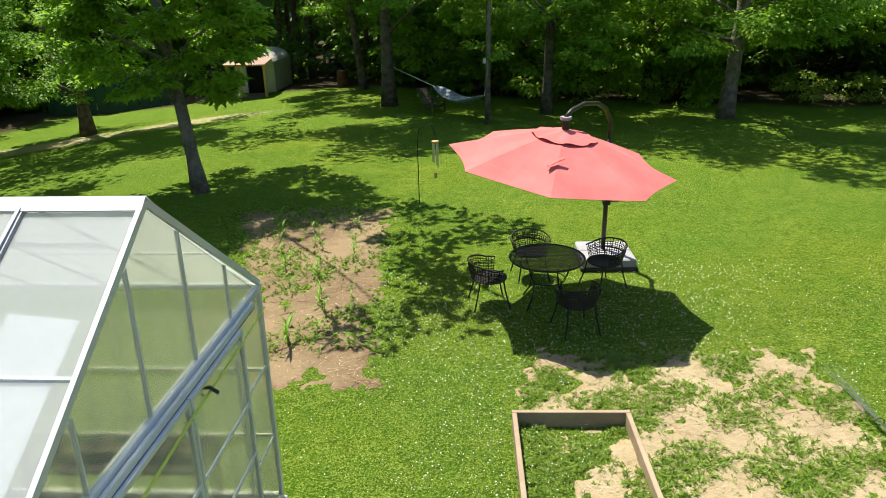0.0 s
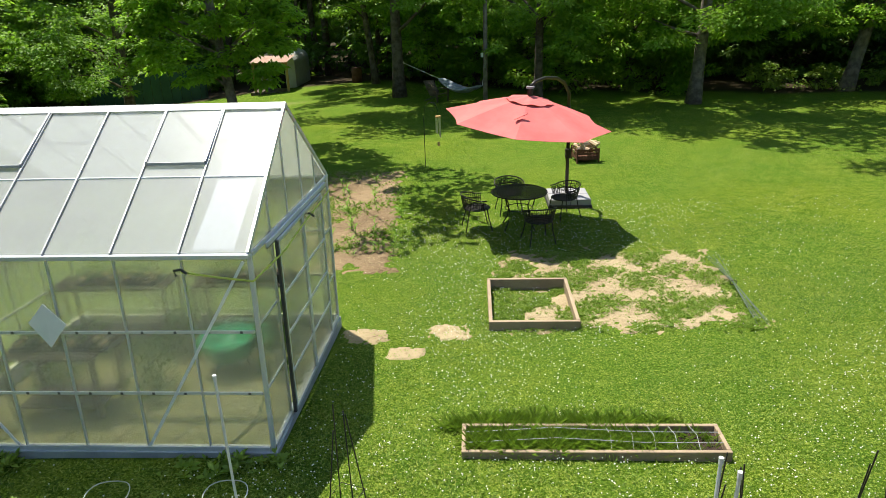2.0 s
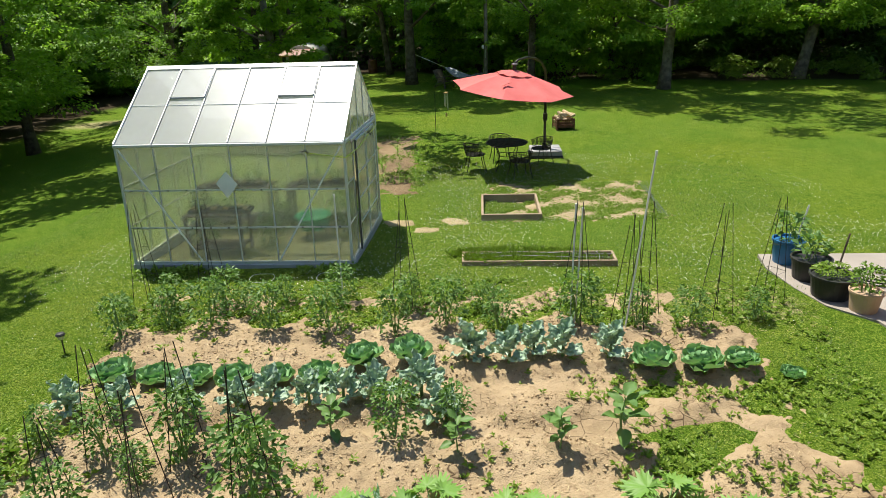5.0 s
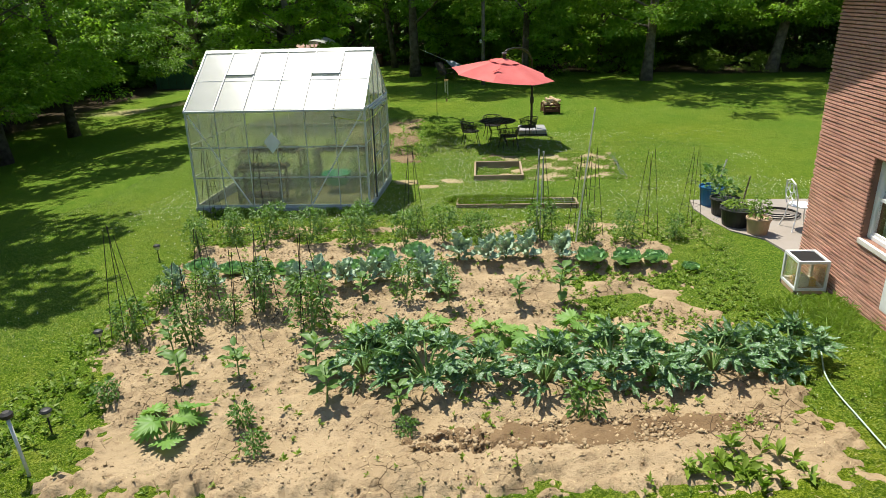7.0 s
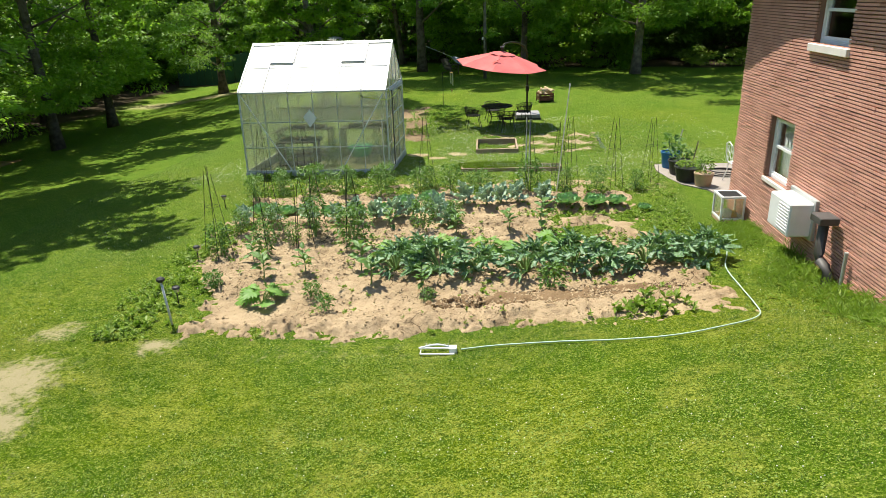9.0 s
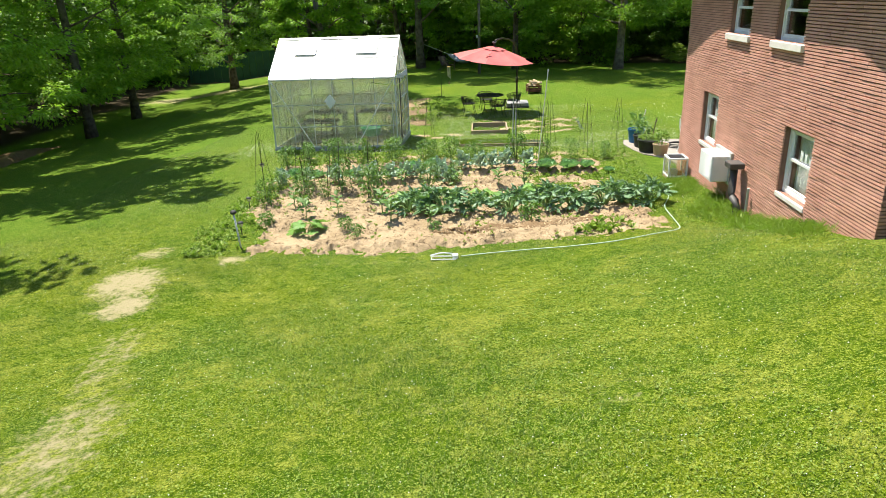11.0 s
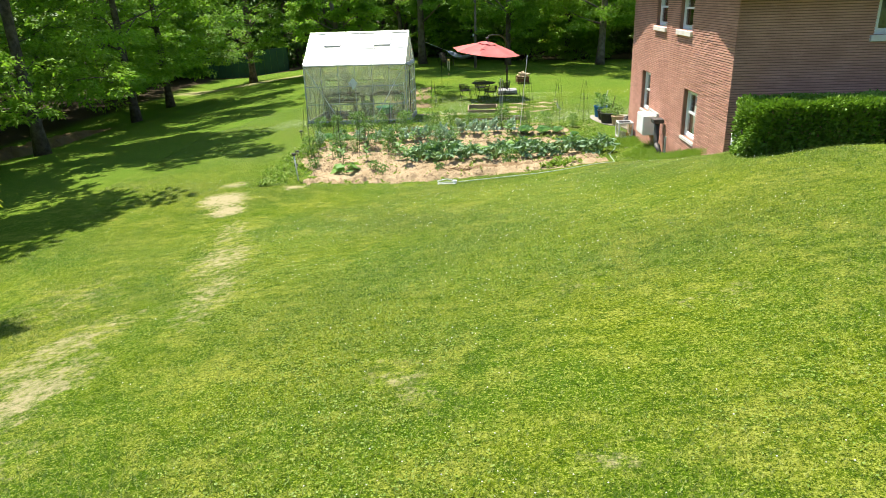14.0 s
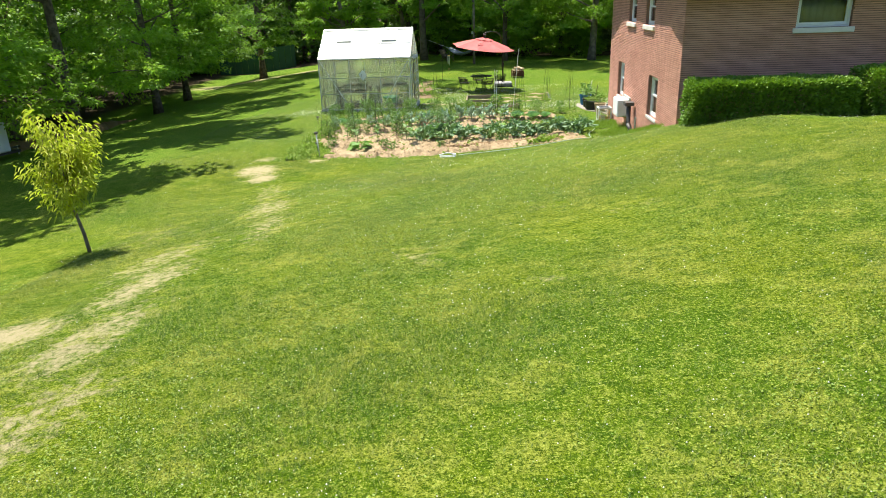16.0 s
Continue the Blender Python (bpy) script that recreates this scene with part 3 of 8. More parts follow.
def axis(lo, hi, step, far):
    """Even steps between lo and hi, then wider and wider ones out to far."""
    mid = list(np.arange(lo, hi + step / 2, step))
    out, d = [], step
    while hi + sum(out[-1:] or [0]) < far:
        d *= 1.35
        out.append((out[-1] if out else 0) + d)
    return np.array([lo - o for o in reversed(out)] + mid + [hi + o for o in out])


def build_ground():
    xs, ys = axis(-24, 22, 0.22, 900), axis(-32, 42, 0.22, 900)
    X, Y = np.meshgrid(xs, ys)
    Z = ground(X, Y)
    nx, ny = len(xs), len(ys)
    i = (np.arange(ny - 1)[:, None] * nx + np.arange(nx - 1)[None, :]).ravel()
    f = np.stack((i, i + 1, i + nx + 1, i + nx), 1)
    me = raw_mesh("ground", np.stack((X, Y, Z), -1).reshape(-1, 3), f, M["lawn"], True)
    dry = me.attributes.new("dry", "FLOAT", "POINT")
    dry.data.foreach_set("value", bare(X, Y).ravel().astype(np.float32))
    lush = me.attributes.new("lush", "FLOAT", "POINT")
    lush.data.foreach_set("value", lushness(X, Y).ravel().astype(np.float32))
    wood = me.attributes.new("shaded_litter", "FLOAT", "POINT")
    wood.data.foreach_set("value", shaded_litter(X, Y).ravel().astype(np.float32))
    ob = new("ground", me)
    return tagged(ob, "mown green lawn with worn dry patches", "lawn", kind="structure")


build_ground()


def relief(name, x0, x1, y0, y1, step, mask, height, material, label, category="soil"):
    """Bare soil that lies in the lawn: it rises out of the ground where mask says so, with an uneven edge."""
    xs, ys = np.arange(x0, x1, step), np.arange(y0, y1, step)
    X, Y = np.meshgrid(xs, ys)
    m = mask(X, Y)
    Z = ground(X, Y) - 0.03 + m * (0.04 + np.maximum(height(X, Y), 0.006))
    nx = len(xs)
    i = (np.arange(len(ys) - 1)[:, None] * nx + np.arange(nx - 1)[None, :]).ravel()
    f = np.stack((i, i + 1, i + nx + 1, i + nx), 1)
    top = np.maximum.reduce([m.ravel()[f[:, c]] for c in range(4)])
    ob = new(name, raw_mesh(name, np.stack((X, Y, Z), -1).reshape(-1, 3), f[top > 0.02], material, True))
    return tagged(ob, label, category, kind="structure")


def edge_noise(x, y, a):
    return a * (0.35 * grain(x, y, 1.1, 5) + 0.45 * grain(x, y, 3.0, 6) + 0.7 * grain(x, y, 8.0, 7) + 0.7 * grain(x, y, 17.0, 8))


def crumbs(x, y, a):
    return a * (0.6 * grain(x, y, 2.3, 1) + 0.6 * grain(x, y, 6.0, 2) + 0.6 * grain(x, y, 13.0, 3) + 0.35 * grain(x, y, 25.0, 4))


def garden_mask(x, y):
    left = -4.55 + 0.02 * (y + 1) + 1.05 * ramp01(-3.2, -5.8, y)
    right = 3.75 - 0.25 * ramp01(-3.5, -1.5, y)
    near = -6.62 + 0.10 * np.sin(x * 1.7)
    d = np.minimum.reduce([x - left, right - x, y - near, 1.0 - y])
    d = d + edge_noise(x, y, 0.22)
    weedy = np.maximum(ramp01(1.1, 2.0, x) * ramp01(-3.5, -2.9, y) * ramp01(-1.3, -1.8, y), 0.75 * ramp01(-0.9, 0.0, y))
    return ramp01(-0.02, 0.34, d) * (1 - np.clip(weedy * (0.55 + 0.9 * wave(x, y, 4.3, 7.0)), 0, 1))


def garden_relief(x, y):
    z = 0.05 * np.exp(-(((y + 1.15) / 0.28) ** 2)) + 0.05 * np.exp(-(((y + 2.05) / 0.28) ** 2)) + 0.05 * np.exp(-(((y + 0.45) / 0.3) ** 2))
    z = z + 0.06 * np.exp(-(((y + 2.75) / 0.25) ** 2)) - 0.05 * np.exp(-(((y + 1.6) / 0.14) ** 2)) - 0.04 * np.exp(-(((y + 2.4) / 0.12) ** 2))
    z = z + 0.05 * np.exp(-(((y + 4.8) / 0.4) ** 2)) + 0.035 * np.exp(-(((y + 4.2) / 0.15) ** 2)) * ramp01(0, -1.5, x)
    z = z + 0.05 * np.exp(-(((y + 6.2 - 0.1 * x) / 0.3) ** 2))
    return z * 1.5 + crumbs(x, y, 0.046) + 0.018


def blob(cx, cy, rx, ry, power=2.6):
    return lambda x, y: ramp01(0.0, 0.16, (1 - (np.abs((x - cx) / rx) ** power + np.abs((y - cy) / ry) ** power)) * 0.5 + edge_noise(x, y, 0.32))


def crop_mask(x, y):
    return ramp01(0.0, 0.2, np.minimum.reduce([x - (-3.1 - 0.33 * (y - 8)), -1.35 - x - 0.08 * (y - 8), y - 7.1, 14.0 - y]) + edge_noise(x, y, 0.25)) * ramp01(-1.45, -0.8, grain(x, y, 2.0, 11) + 0.8 * grain(x, y, 5.0, 12))


def weed_mask(x, y):
    d = np.minimum.reduce([x - 0.1 - 0.15 * (y - 5), 3.95 - x, y - 4.85 - 0.1 * (x - 2), 7.95 - y])
    return ramp01(0.0, 0.2, d + edge_noise(x, y, 0.3)) * ramp01(-0.95, -0.35, grain(x, y, 2.2, 9) + 0.8 * grain(x, y, 6.0, 10) + 0.8 * grain(x, y, 14.0, 17) - 0.1 + 0.25 * (y - 6.4) + 0.3 * (x - 2))


relief("garden_soil", -5.4, 4.6, -7.6, 1.6, 0.036, garden_mask, garden_relief, M["soil"], "dry sandy soil of a vegetable garden, in rows")
relief("tilled_soil", -0.6, 3.6, -6.4, -4.9, 0.04, blob(1.5, -5.62, 1.75, 0.27), lambda x, y: 0.075 + crumbs(x, y, 0.05), M["tilled"], "freshly tilled dark brown soil row")
relief("crop_soil", -6.2, -0.8, 6.9, 14.8, 0.07, crop_mask, lambda x, y: crumbs(x, y, 0.03), M["crop"], "bare brown soil under the young corn")
relief("weedy_soil", -0.3, 4.6, 4.4, 8.5, 0.06, weed_mask, lambda x, y: crumbs(x, y, 0.03), M["straw_soil"], "overgrown bare soil patch with weeds")
for sx, sy, rx, ry in ((-1.38, 4.79, 0.33, 0.24), (-0.30, 4.92, 0.32, 0.27), (-0.81, 4.28, 0.26, 0.18)):
    relief("bare_spot", sx - 0.7, sx + 0.7, sy - 0.6, sy + 0.6, 0.04, blob(sx, sy, rx, ry), lambda x, y: crumbs(x, y, 0.012), M["straw_soil"], "small bare spot in the lawn")


def bank_strip():
    """The raw earth edge along the woods on the lower side of the yard."""
    mask = lambda x, y: ramp01(0.0, 0.3, 0.75 - np.abs(x + 19.6 - 0.12 * (y - 2)) + edge_noise(x, y, 0.3)) * ramp01(-2.0, -0.5, y) * ramp01(12.0, 9.0, y)
    relief("earth_bank", -22.5, -16.5, -3, 13, 0.14, mask, lambda x, y: 0.25 + crumbs(x, y, 0.08), M["tilled"], "raw brown earth bank below the woods")


bank_strip()

# ---- grass ----


def in_house(x, y):
    return (x > 5.1) & (x < 17.2) & (y > -9.55) & (y < -1.2)


def grass(name, x0, x1, y0, y1, per_m2, tall, wide, seed, label):
    rng = np.random.default_rng(seed)
    n = int((x1 - x0) * (y1 - y0) * per_m2)
    x, y = rng.uniform(x0, x1, n), rng.uniform(y0, y1, n)
    soil = np.maximum.reduce([garden_mask(x, y), blob(1.5, -5.62, 1.75, 0.27)(x, y), crop_mask(x, y), weed_mask(x, y), ramp01(0.25, 0.6, bare(x, y) + 0.35 * wave(x, y, 9.0, 2.0))])
    house = in_house(x, y) | ((x > -5.5) & (x < -1.75) & (y > 2.0) & (y < 5.4)) | ((y < 2.6) & (y > -1.4) & (x > 4.7 + 0.06 * y) & (x < 12))
    lush = 0.55 + 0.45 * wave(x, y, 1.3, 5.0)
    keep = (rng.random(n) > soil * 0.93) & ~house & (rng.random(n) < lush) & (shaded_litter(x, y) < 0.5)
    x, y = x[keep], y[keep]
    n = len(x)
    h = tall * rng.uniform(0.5, 1.3, n) * (0.8 + 0.3 * wave(x, y, 0.8, 1.0))
    a, lean = rng.uniform(0, 2 * np.pi, n), rng.uniform(0.5, 2.2, n)
    z = ground(x, y)
    base = np.stack((x, y, z - 0.004), 1)
    way = np.stack((np.cos(a) * lean, np.sin(a) * lean, np.ones(n)), 1)
    tip = base + unit(way) * h[:, None]
    side = np.stack((-np.sin(a), np.cos(a), np.zeros(n)), 1) * (wide * rng.uniform(0.6, 1.3, n) * 0.5)[:, None]
    v = np.stack((base - side, base + side, tip), 1).reshape(-1, 3)
    me = raw_mesh(name, v, np.arange(3 * n, dtype=np.int32).reshape(-1, 3), M["blades"])
    dry = me.attributes.new("dry", "FLOAT", "POINT")
    dry.data.foreach_set("value", np.repeat(bare(x, y) * 0.8, 3).astype(np.float32))
    lush = me.attributes.new("lush", "FLOAT", "POINT")
    lush.data.foreach_set("value", np.repeat(lushness(x, y), 3).astype(np.float32))
    return tagged(new(name, me), label, "grass", kind="stuff")


grass("lawn_grass", -6.0, 7.0, -23.5, -13.0, 5600, 0.045, 0.008, 11, "short mown green lawn grass")
grass("lawn_grass", -8.0, 6.5, -13.0, -6.0, 3000, 0.048, 0.010, 12, "short mown green lawn grass")
grass("lawn_grass", -9.0, 7.0, -6.0, 9.5, 1500, 0.05, 0.013, 13, "short mown green lawn grass")
grass("lawn_grass", -14.0, 14.0, 9.5, 27.0, 150, 0.06, 0.02, 14, "short mown green lawn grass in the shade")


def lawn_free(x, y):
    """True where the lawn is open: no bed, bare soil, house, greenhouse or patio."""
    return ~in_house(x, y) & (garden_mask(x, y) < 0.1) & (bare(x, y) < 0.3) & (weed_mask(x, y) < 0.1) & (crop_mask(x, y) < 0.1) & ~((x > -5.5) & (x < -1.75) & (y > 2.0) & (y < 5.4)) & ~((y < 2.6) & (y > -1.4) & (x > 4.6))


def drift(x, y):
    return ramp01(-0.05, 0.7, grain(x, y, 0.5, 13) + 0.5 * grain(x, y, 1.6, 14) + 0.2 + 0.25 * ramp01(-19, -22, y))


def clover_flowers(seed):
    """White clover heads, in drifts."""
    rng = np.random.default_rng(seed)
    n = 130000
    x, y = rng.uniform(-7, 8, n), rng.uniform(-23.3, 11, n)
    keep = (rng.random(n) < (0.15 + 0.85 * drift(x, y) ** 2) * (0.10 + 0.55 * ramp01(-18, -22, y) * ramp01(-2, 2, x) + 0.33 * ramp01(-2, 2, y))) & lawn_free(x, y)
    x, y = x[keep], y[keep]
    n = len(x)
    r = rng.uniform(0.003, 0.0075, n) * (1 + 0.4 * ramp01(-2, 2, y))
    c = np.stack((x, y, ground(x, y) + rng.uniform(0.03, 0.055, n)), 1)
    o = np.array(((1, 0, 0), (0, 1, 0), (-1, 0, 0), (0, -1, 0), (0, 0, 1), (0, 0, -1)))
    v = (c[:, None, :] + o[None] * r[:, None, None]).reshape(-1, 3)
    t = np.array(((0, 1, 4), (1, 2, 4), (2, 3, 4), (3, 0, 4), (1, 0, 5), (2, 1, 5), (3, 2, 5), (0, 3, 5)))
    f = (np.arange(n)[:, None, None] * 6 + t[None]).reshape(-1, 3)
    tagged(new("clover_flowers", raw_mesh("clover_flowers", v, f, M["flower"])), "small white clover flowers scattered in the lawn", "clover", kind="stuff")


def clover_leaves(seed):
    """Low clover leaves among the grass."""
    rng = np.random.default_rng(seed)
    n = 330000
    x, y = rng.uniform(-7, 7.5, n), rng.uniform(-23.3, 9.5, n)
    keep = (rng.random(n) < 0.10 + 0.75 * drift(x + 0.7, y)) & lawn_free(x, y)
    x, y = x[keep], y[keep]
    n = len(x)
    at = np.stack((x, y, ground(x, y) + rng.uniform(0.008, 0.03, n)), 1)
    a = rng.uniform(0, 2 * np.pi, n)
    way = np.stack((np.cos(a), np.sin(a), rng.normal(size=n) * 0.25), 1)
    s = rng.uniform(0.009, 0.018, n)
    tagged(new("clover_leaves", leaves("clover_leaves", at, way, s * 1.2, s, M["leaf_weed"], rng, 0.1, 1.6)), "low green clover leaves in the lawn", "clover", kind="stuff")


def straw(seed):
    """Dry stalks lying on the bare ground."""
    rng = np.random.default_rng(seed)
    n = 60000
    x, y = np.concatenate((rng.uniform(-5, 4.5, n), rng.uniform(-6, 4.5, n))), np.concatenate((rng.uniform(-7, 1.6, n), rng.uniform(4.4, 14.5, n)))
    n *= 2
    soil = np.maximum.reduce([0.25 * garden_mask(x, y) + 0.7 * ramp01(-0.8, 0.2, y) * (y < 1.1) * ramp01(-5.2, -4.4, x), 1.2 * weed_mask(x, y), 0.8 * crop_mask(x, y)])
    keep = rng.random(n) < soil * (0.45 + 0.5 * grain(x, y, 1.6, 15))
    x, y = x[keep], y[keep]
    n = len(x)
    top = np.maximum.reduce([garden_mask(x, y) * (0.08 + garden_relief(x, y)), weed_mask(x, y) * 0.09, crop_mask(x, y) * 0.09]) - 0.07
    at = np.stack((x, y, ground(x, y) + np.maximum(top, 0.01) + rng.uniform(0.0, 0.02, n)), 1)
    a = rng.uniform(0, 2 * np.pi, n)
    way = np.stack((np.cos(a), np.sin(a), rng.normal(size=n) * 0.15), 1)
    tagged(new("straw_litter", leaves("straw_litter", at, way, rng.uniform(0.03, 0.10, n), 0.005, M["straw"], rng, 0.05, 1.0)), "dry straw lying on the bare soil", "straw", kind="stuff")


def clods(seed):
    """Crumbs and clods of soil on the beds."""
    rng = np.random.default_rng(seed)
    n = 120000
    x, y = rng.uniform(-4.9, 4.1, n), rng.uniform(-7.1, 0.8, n)
    tilled = blob(1.5, -5.62, 1.75, 0.27)(x, y)
    keep = rng.random(n) < garden_mask(x, y) * (0.22 + 0.4 * ramp01(0.0, 0.6, wave(x, y, 2.9, 4.0))) + tilled
    x, y, tilled = x[keep], y[keep], tilled[keep]
    n = len(x)
    z = ground(x, y) + np.maximum(garden_mask(x, y) * (0.08 + garden_relief(x, y)), tilled * 0.15) - 0.07
    r = rng.gamma(1.7, 0.0046, n).clip(0.003, 0.020) * (1 + 0.6 * tilled)
    c = np.stack((x, y, z + r * 0.1), 1)
    o = np.array(((1, 0, 0), (0, 1, 0), (-1, 0, 0), (0, -1, 0), (0, 0, 0.8), (0, 0, -0.8)))
    v = (c[:, None, :] + (o[None] + rng.normal(size=(n, 6, 3)) * 0.25) * r[:, None, None]).reshape(-1, 3)
    t = np.array(((0, 1, 4), (1, 2, 4), (2, 3, 4), (3, 0, 4), (1, 0, 5), (2, 1, 5), (3, 2, 5), (0, 3, 5)))
    f = (np.arange(n)[:, None, None] * 6 + t[None]).reshape(-1, 3)
    tagged(new("soil_clods", raw_mesh("soil_clods", v, f, M["clod"])), "crumbs and clods of dry soil on the beds", "soil", kind="stuff")


clover_flowers(21)
clover_leaves(22)
straw(23)
clods(24)

# ---- house ----
HX, HY0, HY1, HX1 = 5.2, -9.45, -1.3, 17.0
EAVE, APEX, MIDY = 4.15, 5.65, -5.375


def gable(y):
    return APEX - (APEX - EAVE) * abs(y - MIDY) / (HY1 - MIDY)


def wall_cells(lo, hi, z0, z1, openings):
    """The rectangles of a wall that are left between its openings (a0, a1, b0, b1)."""
    us = sorted({lo, hi, *(o[0] for o in openings), *(o[1] for o in openings)})
    zs = sorted({z0, z1, *(o[2] for o in openings), *(o[3] for o in openings)})
    for a, b in zip(us, us[1:]):
        for c, d in zip(zs, zs[1:]):
            if not any(o[0] <= (a + b) / 2 <= o[1] and o[2] <= (c + d) / 2 <= o[3] for o in openings):
                yield a, b, c, d


def sheet_wall(place, cells):
    """One connected sheet of wall from its cells; a solidify modifier gives it its thickness."""
    bm, made = bmesh.new(), {}
    for a, b, c, d in cells:
        corners = [(a, c), (b, c), (b, d), (a, d)]
        for q in corners:
            if q not in made:
                made[q] = bm.verts.new(place(*q))
        bm.faces.new([made[q] for q in corners[::-1]])
    return bm


def bricks(lo, hi, z0, top, openings, rng, step=0.045, long=0.34):
    """Long thin bricks in courses: (a, b, z0, z1, proud) for each one."""
    z, row = z0, 0
    while z < top(None):
        u = lo - (0.5 * long if row % 2 else 0.12)
        while u < hi:
            b = u + long * rng.uniform(0.82, 1.12)
            a, c = max(u, lo), min(b - 0.003, hi)
            u = b
            mid = (a + c) / 2
            if c - a < 0.04 or z + step > top(mid):
                continue
            pieces = [(a, c)]
            for o in openings:
                if z + step * 0.5 > o[2] and z + step * 0.5 < o[3]:
                    pieces = [q for p in pieces for q in ((p[0], min(p[1], o[0])), (max(p[0], o[1]), p[1])) if q[1] - q[0] > 0.03]
            for p in pieces:
                yield p[0], p[1], z + 0.0075, z + step - 0.0075, rng.choice((0.0, 0.003, 0.005, 0.007))
        z, row = z + step, row + 1


def brick_shape(bm, p0, p1, q0, q1, outer, inner, west):
    """One brick with a slightly sloping, hewn face."""
    if west:
        box(bm, outer, p0, q0, inner, p1, q1)
    else:
        box(bm, p0, outer, q0, p1, inner, q1)


def window(house, at, width, height, west, curtain):
    """A white sash window with its sill; at is the lower corner of the opening on the wall's face."""
    x, y, z = at
    turn = pose(x, y, z, 0, 0, -90 if west else 0)
    bm = bmesh.new()
    for a in ((0, 0, 0, 0.06, 0.08, height), (width - 0.06, 0, 0, width, 0.08, height), (0.06, 0, height - 0.06, width - 0.06, 0.08, height), (0.06, 0, 0, width - 0.06, 0.08, 0.06)):
        box(bm, a[0], a[1] + 0.09, a[2], a[3], a[4] + 0.09, a[5], 0.006)
    win = part("window", bm, M["white"], house, "white painted sash window", m=turn)
    half = height * (0.5 if west else 0.80)
    for name, z0, z1, deep in (("upper_sash", half, height - 0.06, 0.13), ("lower_sash", 0.06, half + 0.04, 0.105)):
        bm = bmesh.new()
        for a in ((0.06, z0, 0.10, z1), (width - 0.10, z0, width - 0.06, z1), (0.10, z0, width - 0.10, z0 + 0.04), (0.10, z1 - 0.04, width - 0.10, z1)):
            box(bm, a[0], deep, a[1], a[2], deep + 0.03, a[3])
        part(name, bm, M["white"], win)
        pane = part("pane", boxed(0.10, deep + 0.012, z0 + 0.04, width - 0.10, deep + 0.016, z1 - 0.04), M["glass"], win, "clear glass pane")
        pane.visible_shadow = False
    sill = bmesh.new()
    if z > 2:
        box(sill, -0.06, -0.05, -0.11, width + 0.06, 0.2, -0.002, 0.008)
    else:
        box(sill, -0.01, -0.018, -0.07, width + 0.01, 0.2, -0.002, 0.006)
    part("sill", sill, M["stone"], win, "pale limestone sill")
    if curtain:
        bm = bmesh.new()
        n = 26
        vs = [[bm.verts.new((0.07 + (width - 0.14) * i / n, 0.24 + 0.02 * math.sin(i * 1.7), zz)) for zz in (0.03, height * curtain)] for i in range(n + 1)]
        for a, b in zip(vs, vs[1:]):
            bm.faces.new((a[0], b[0], b[1], a[1]))
        cloth = part("curtain", bm, M["cloth" if west else "drape"], win, "curtain behind the glass", smooth=True)
        cloth.modifiers.new("thick", "SOLIDIFY").thickness = 0.004
    return win


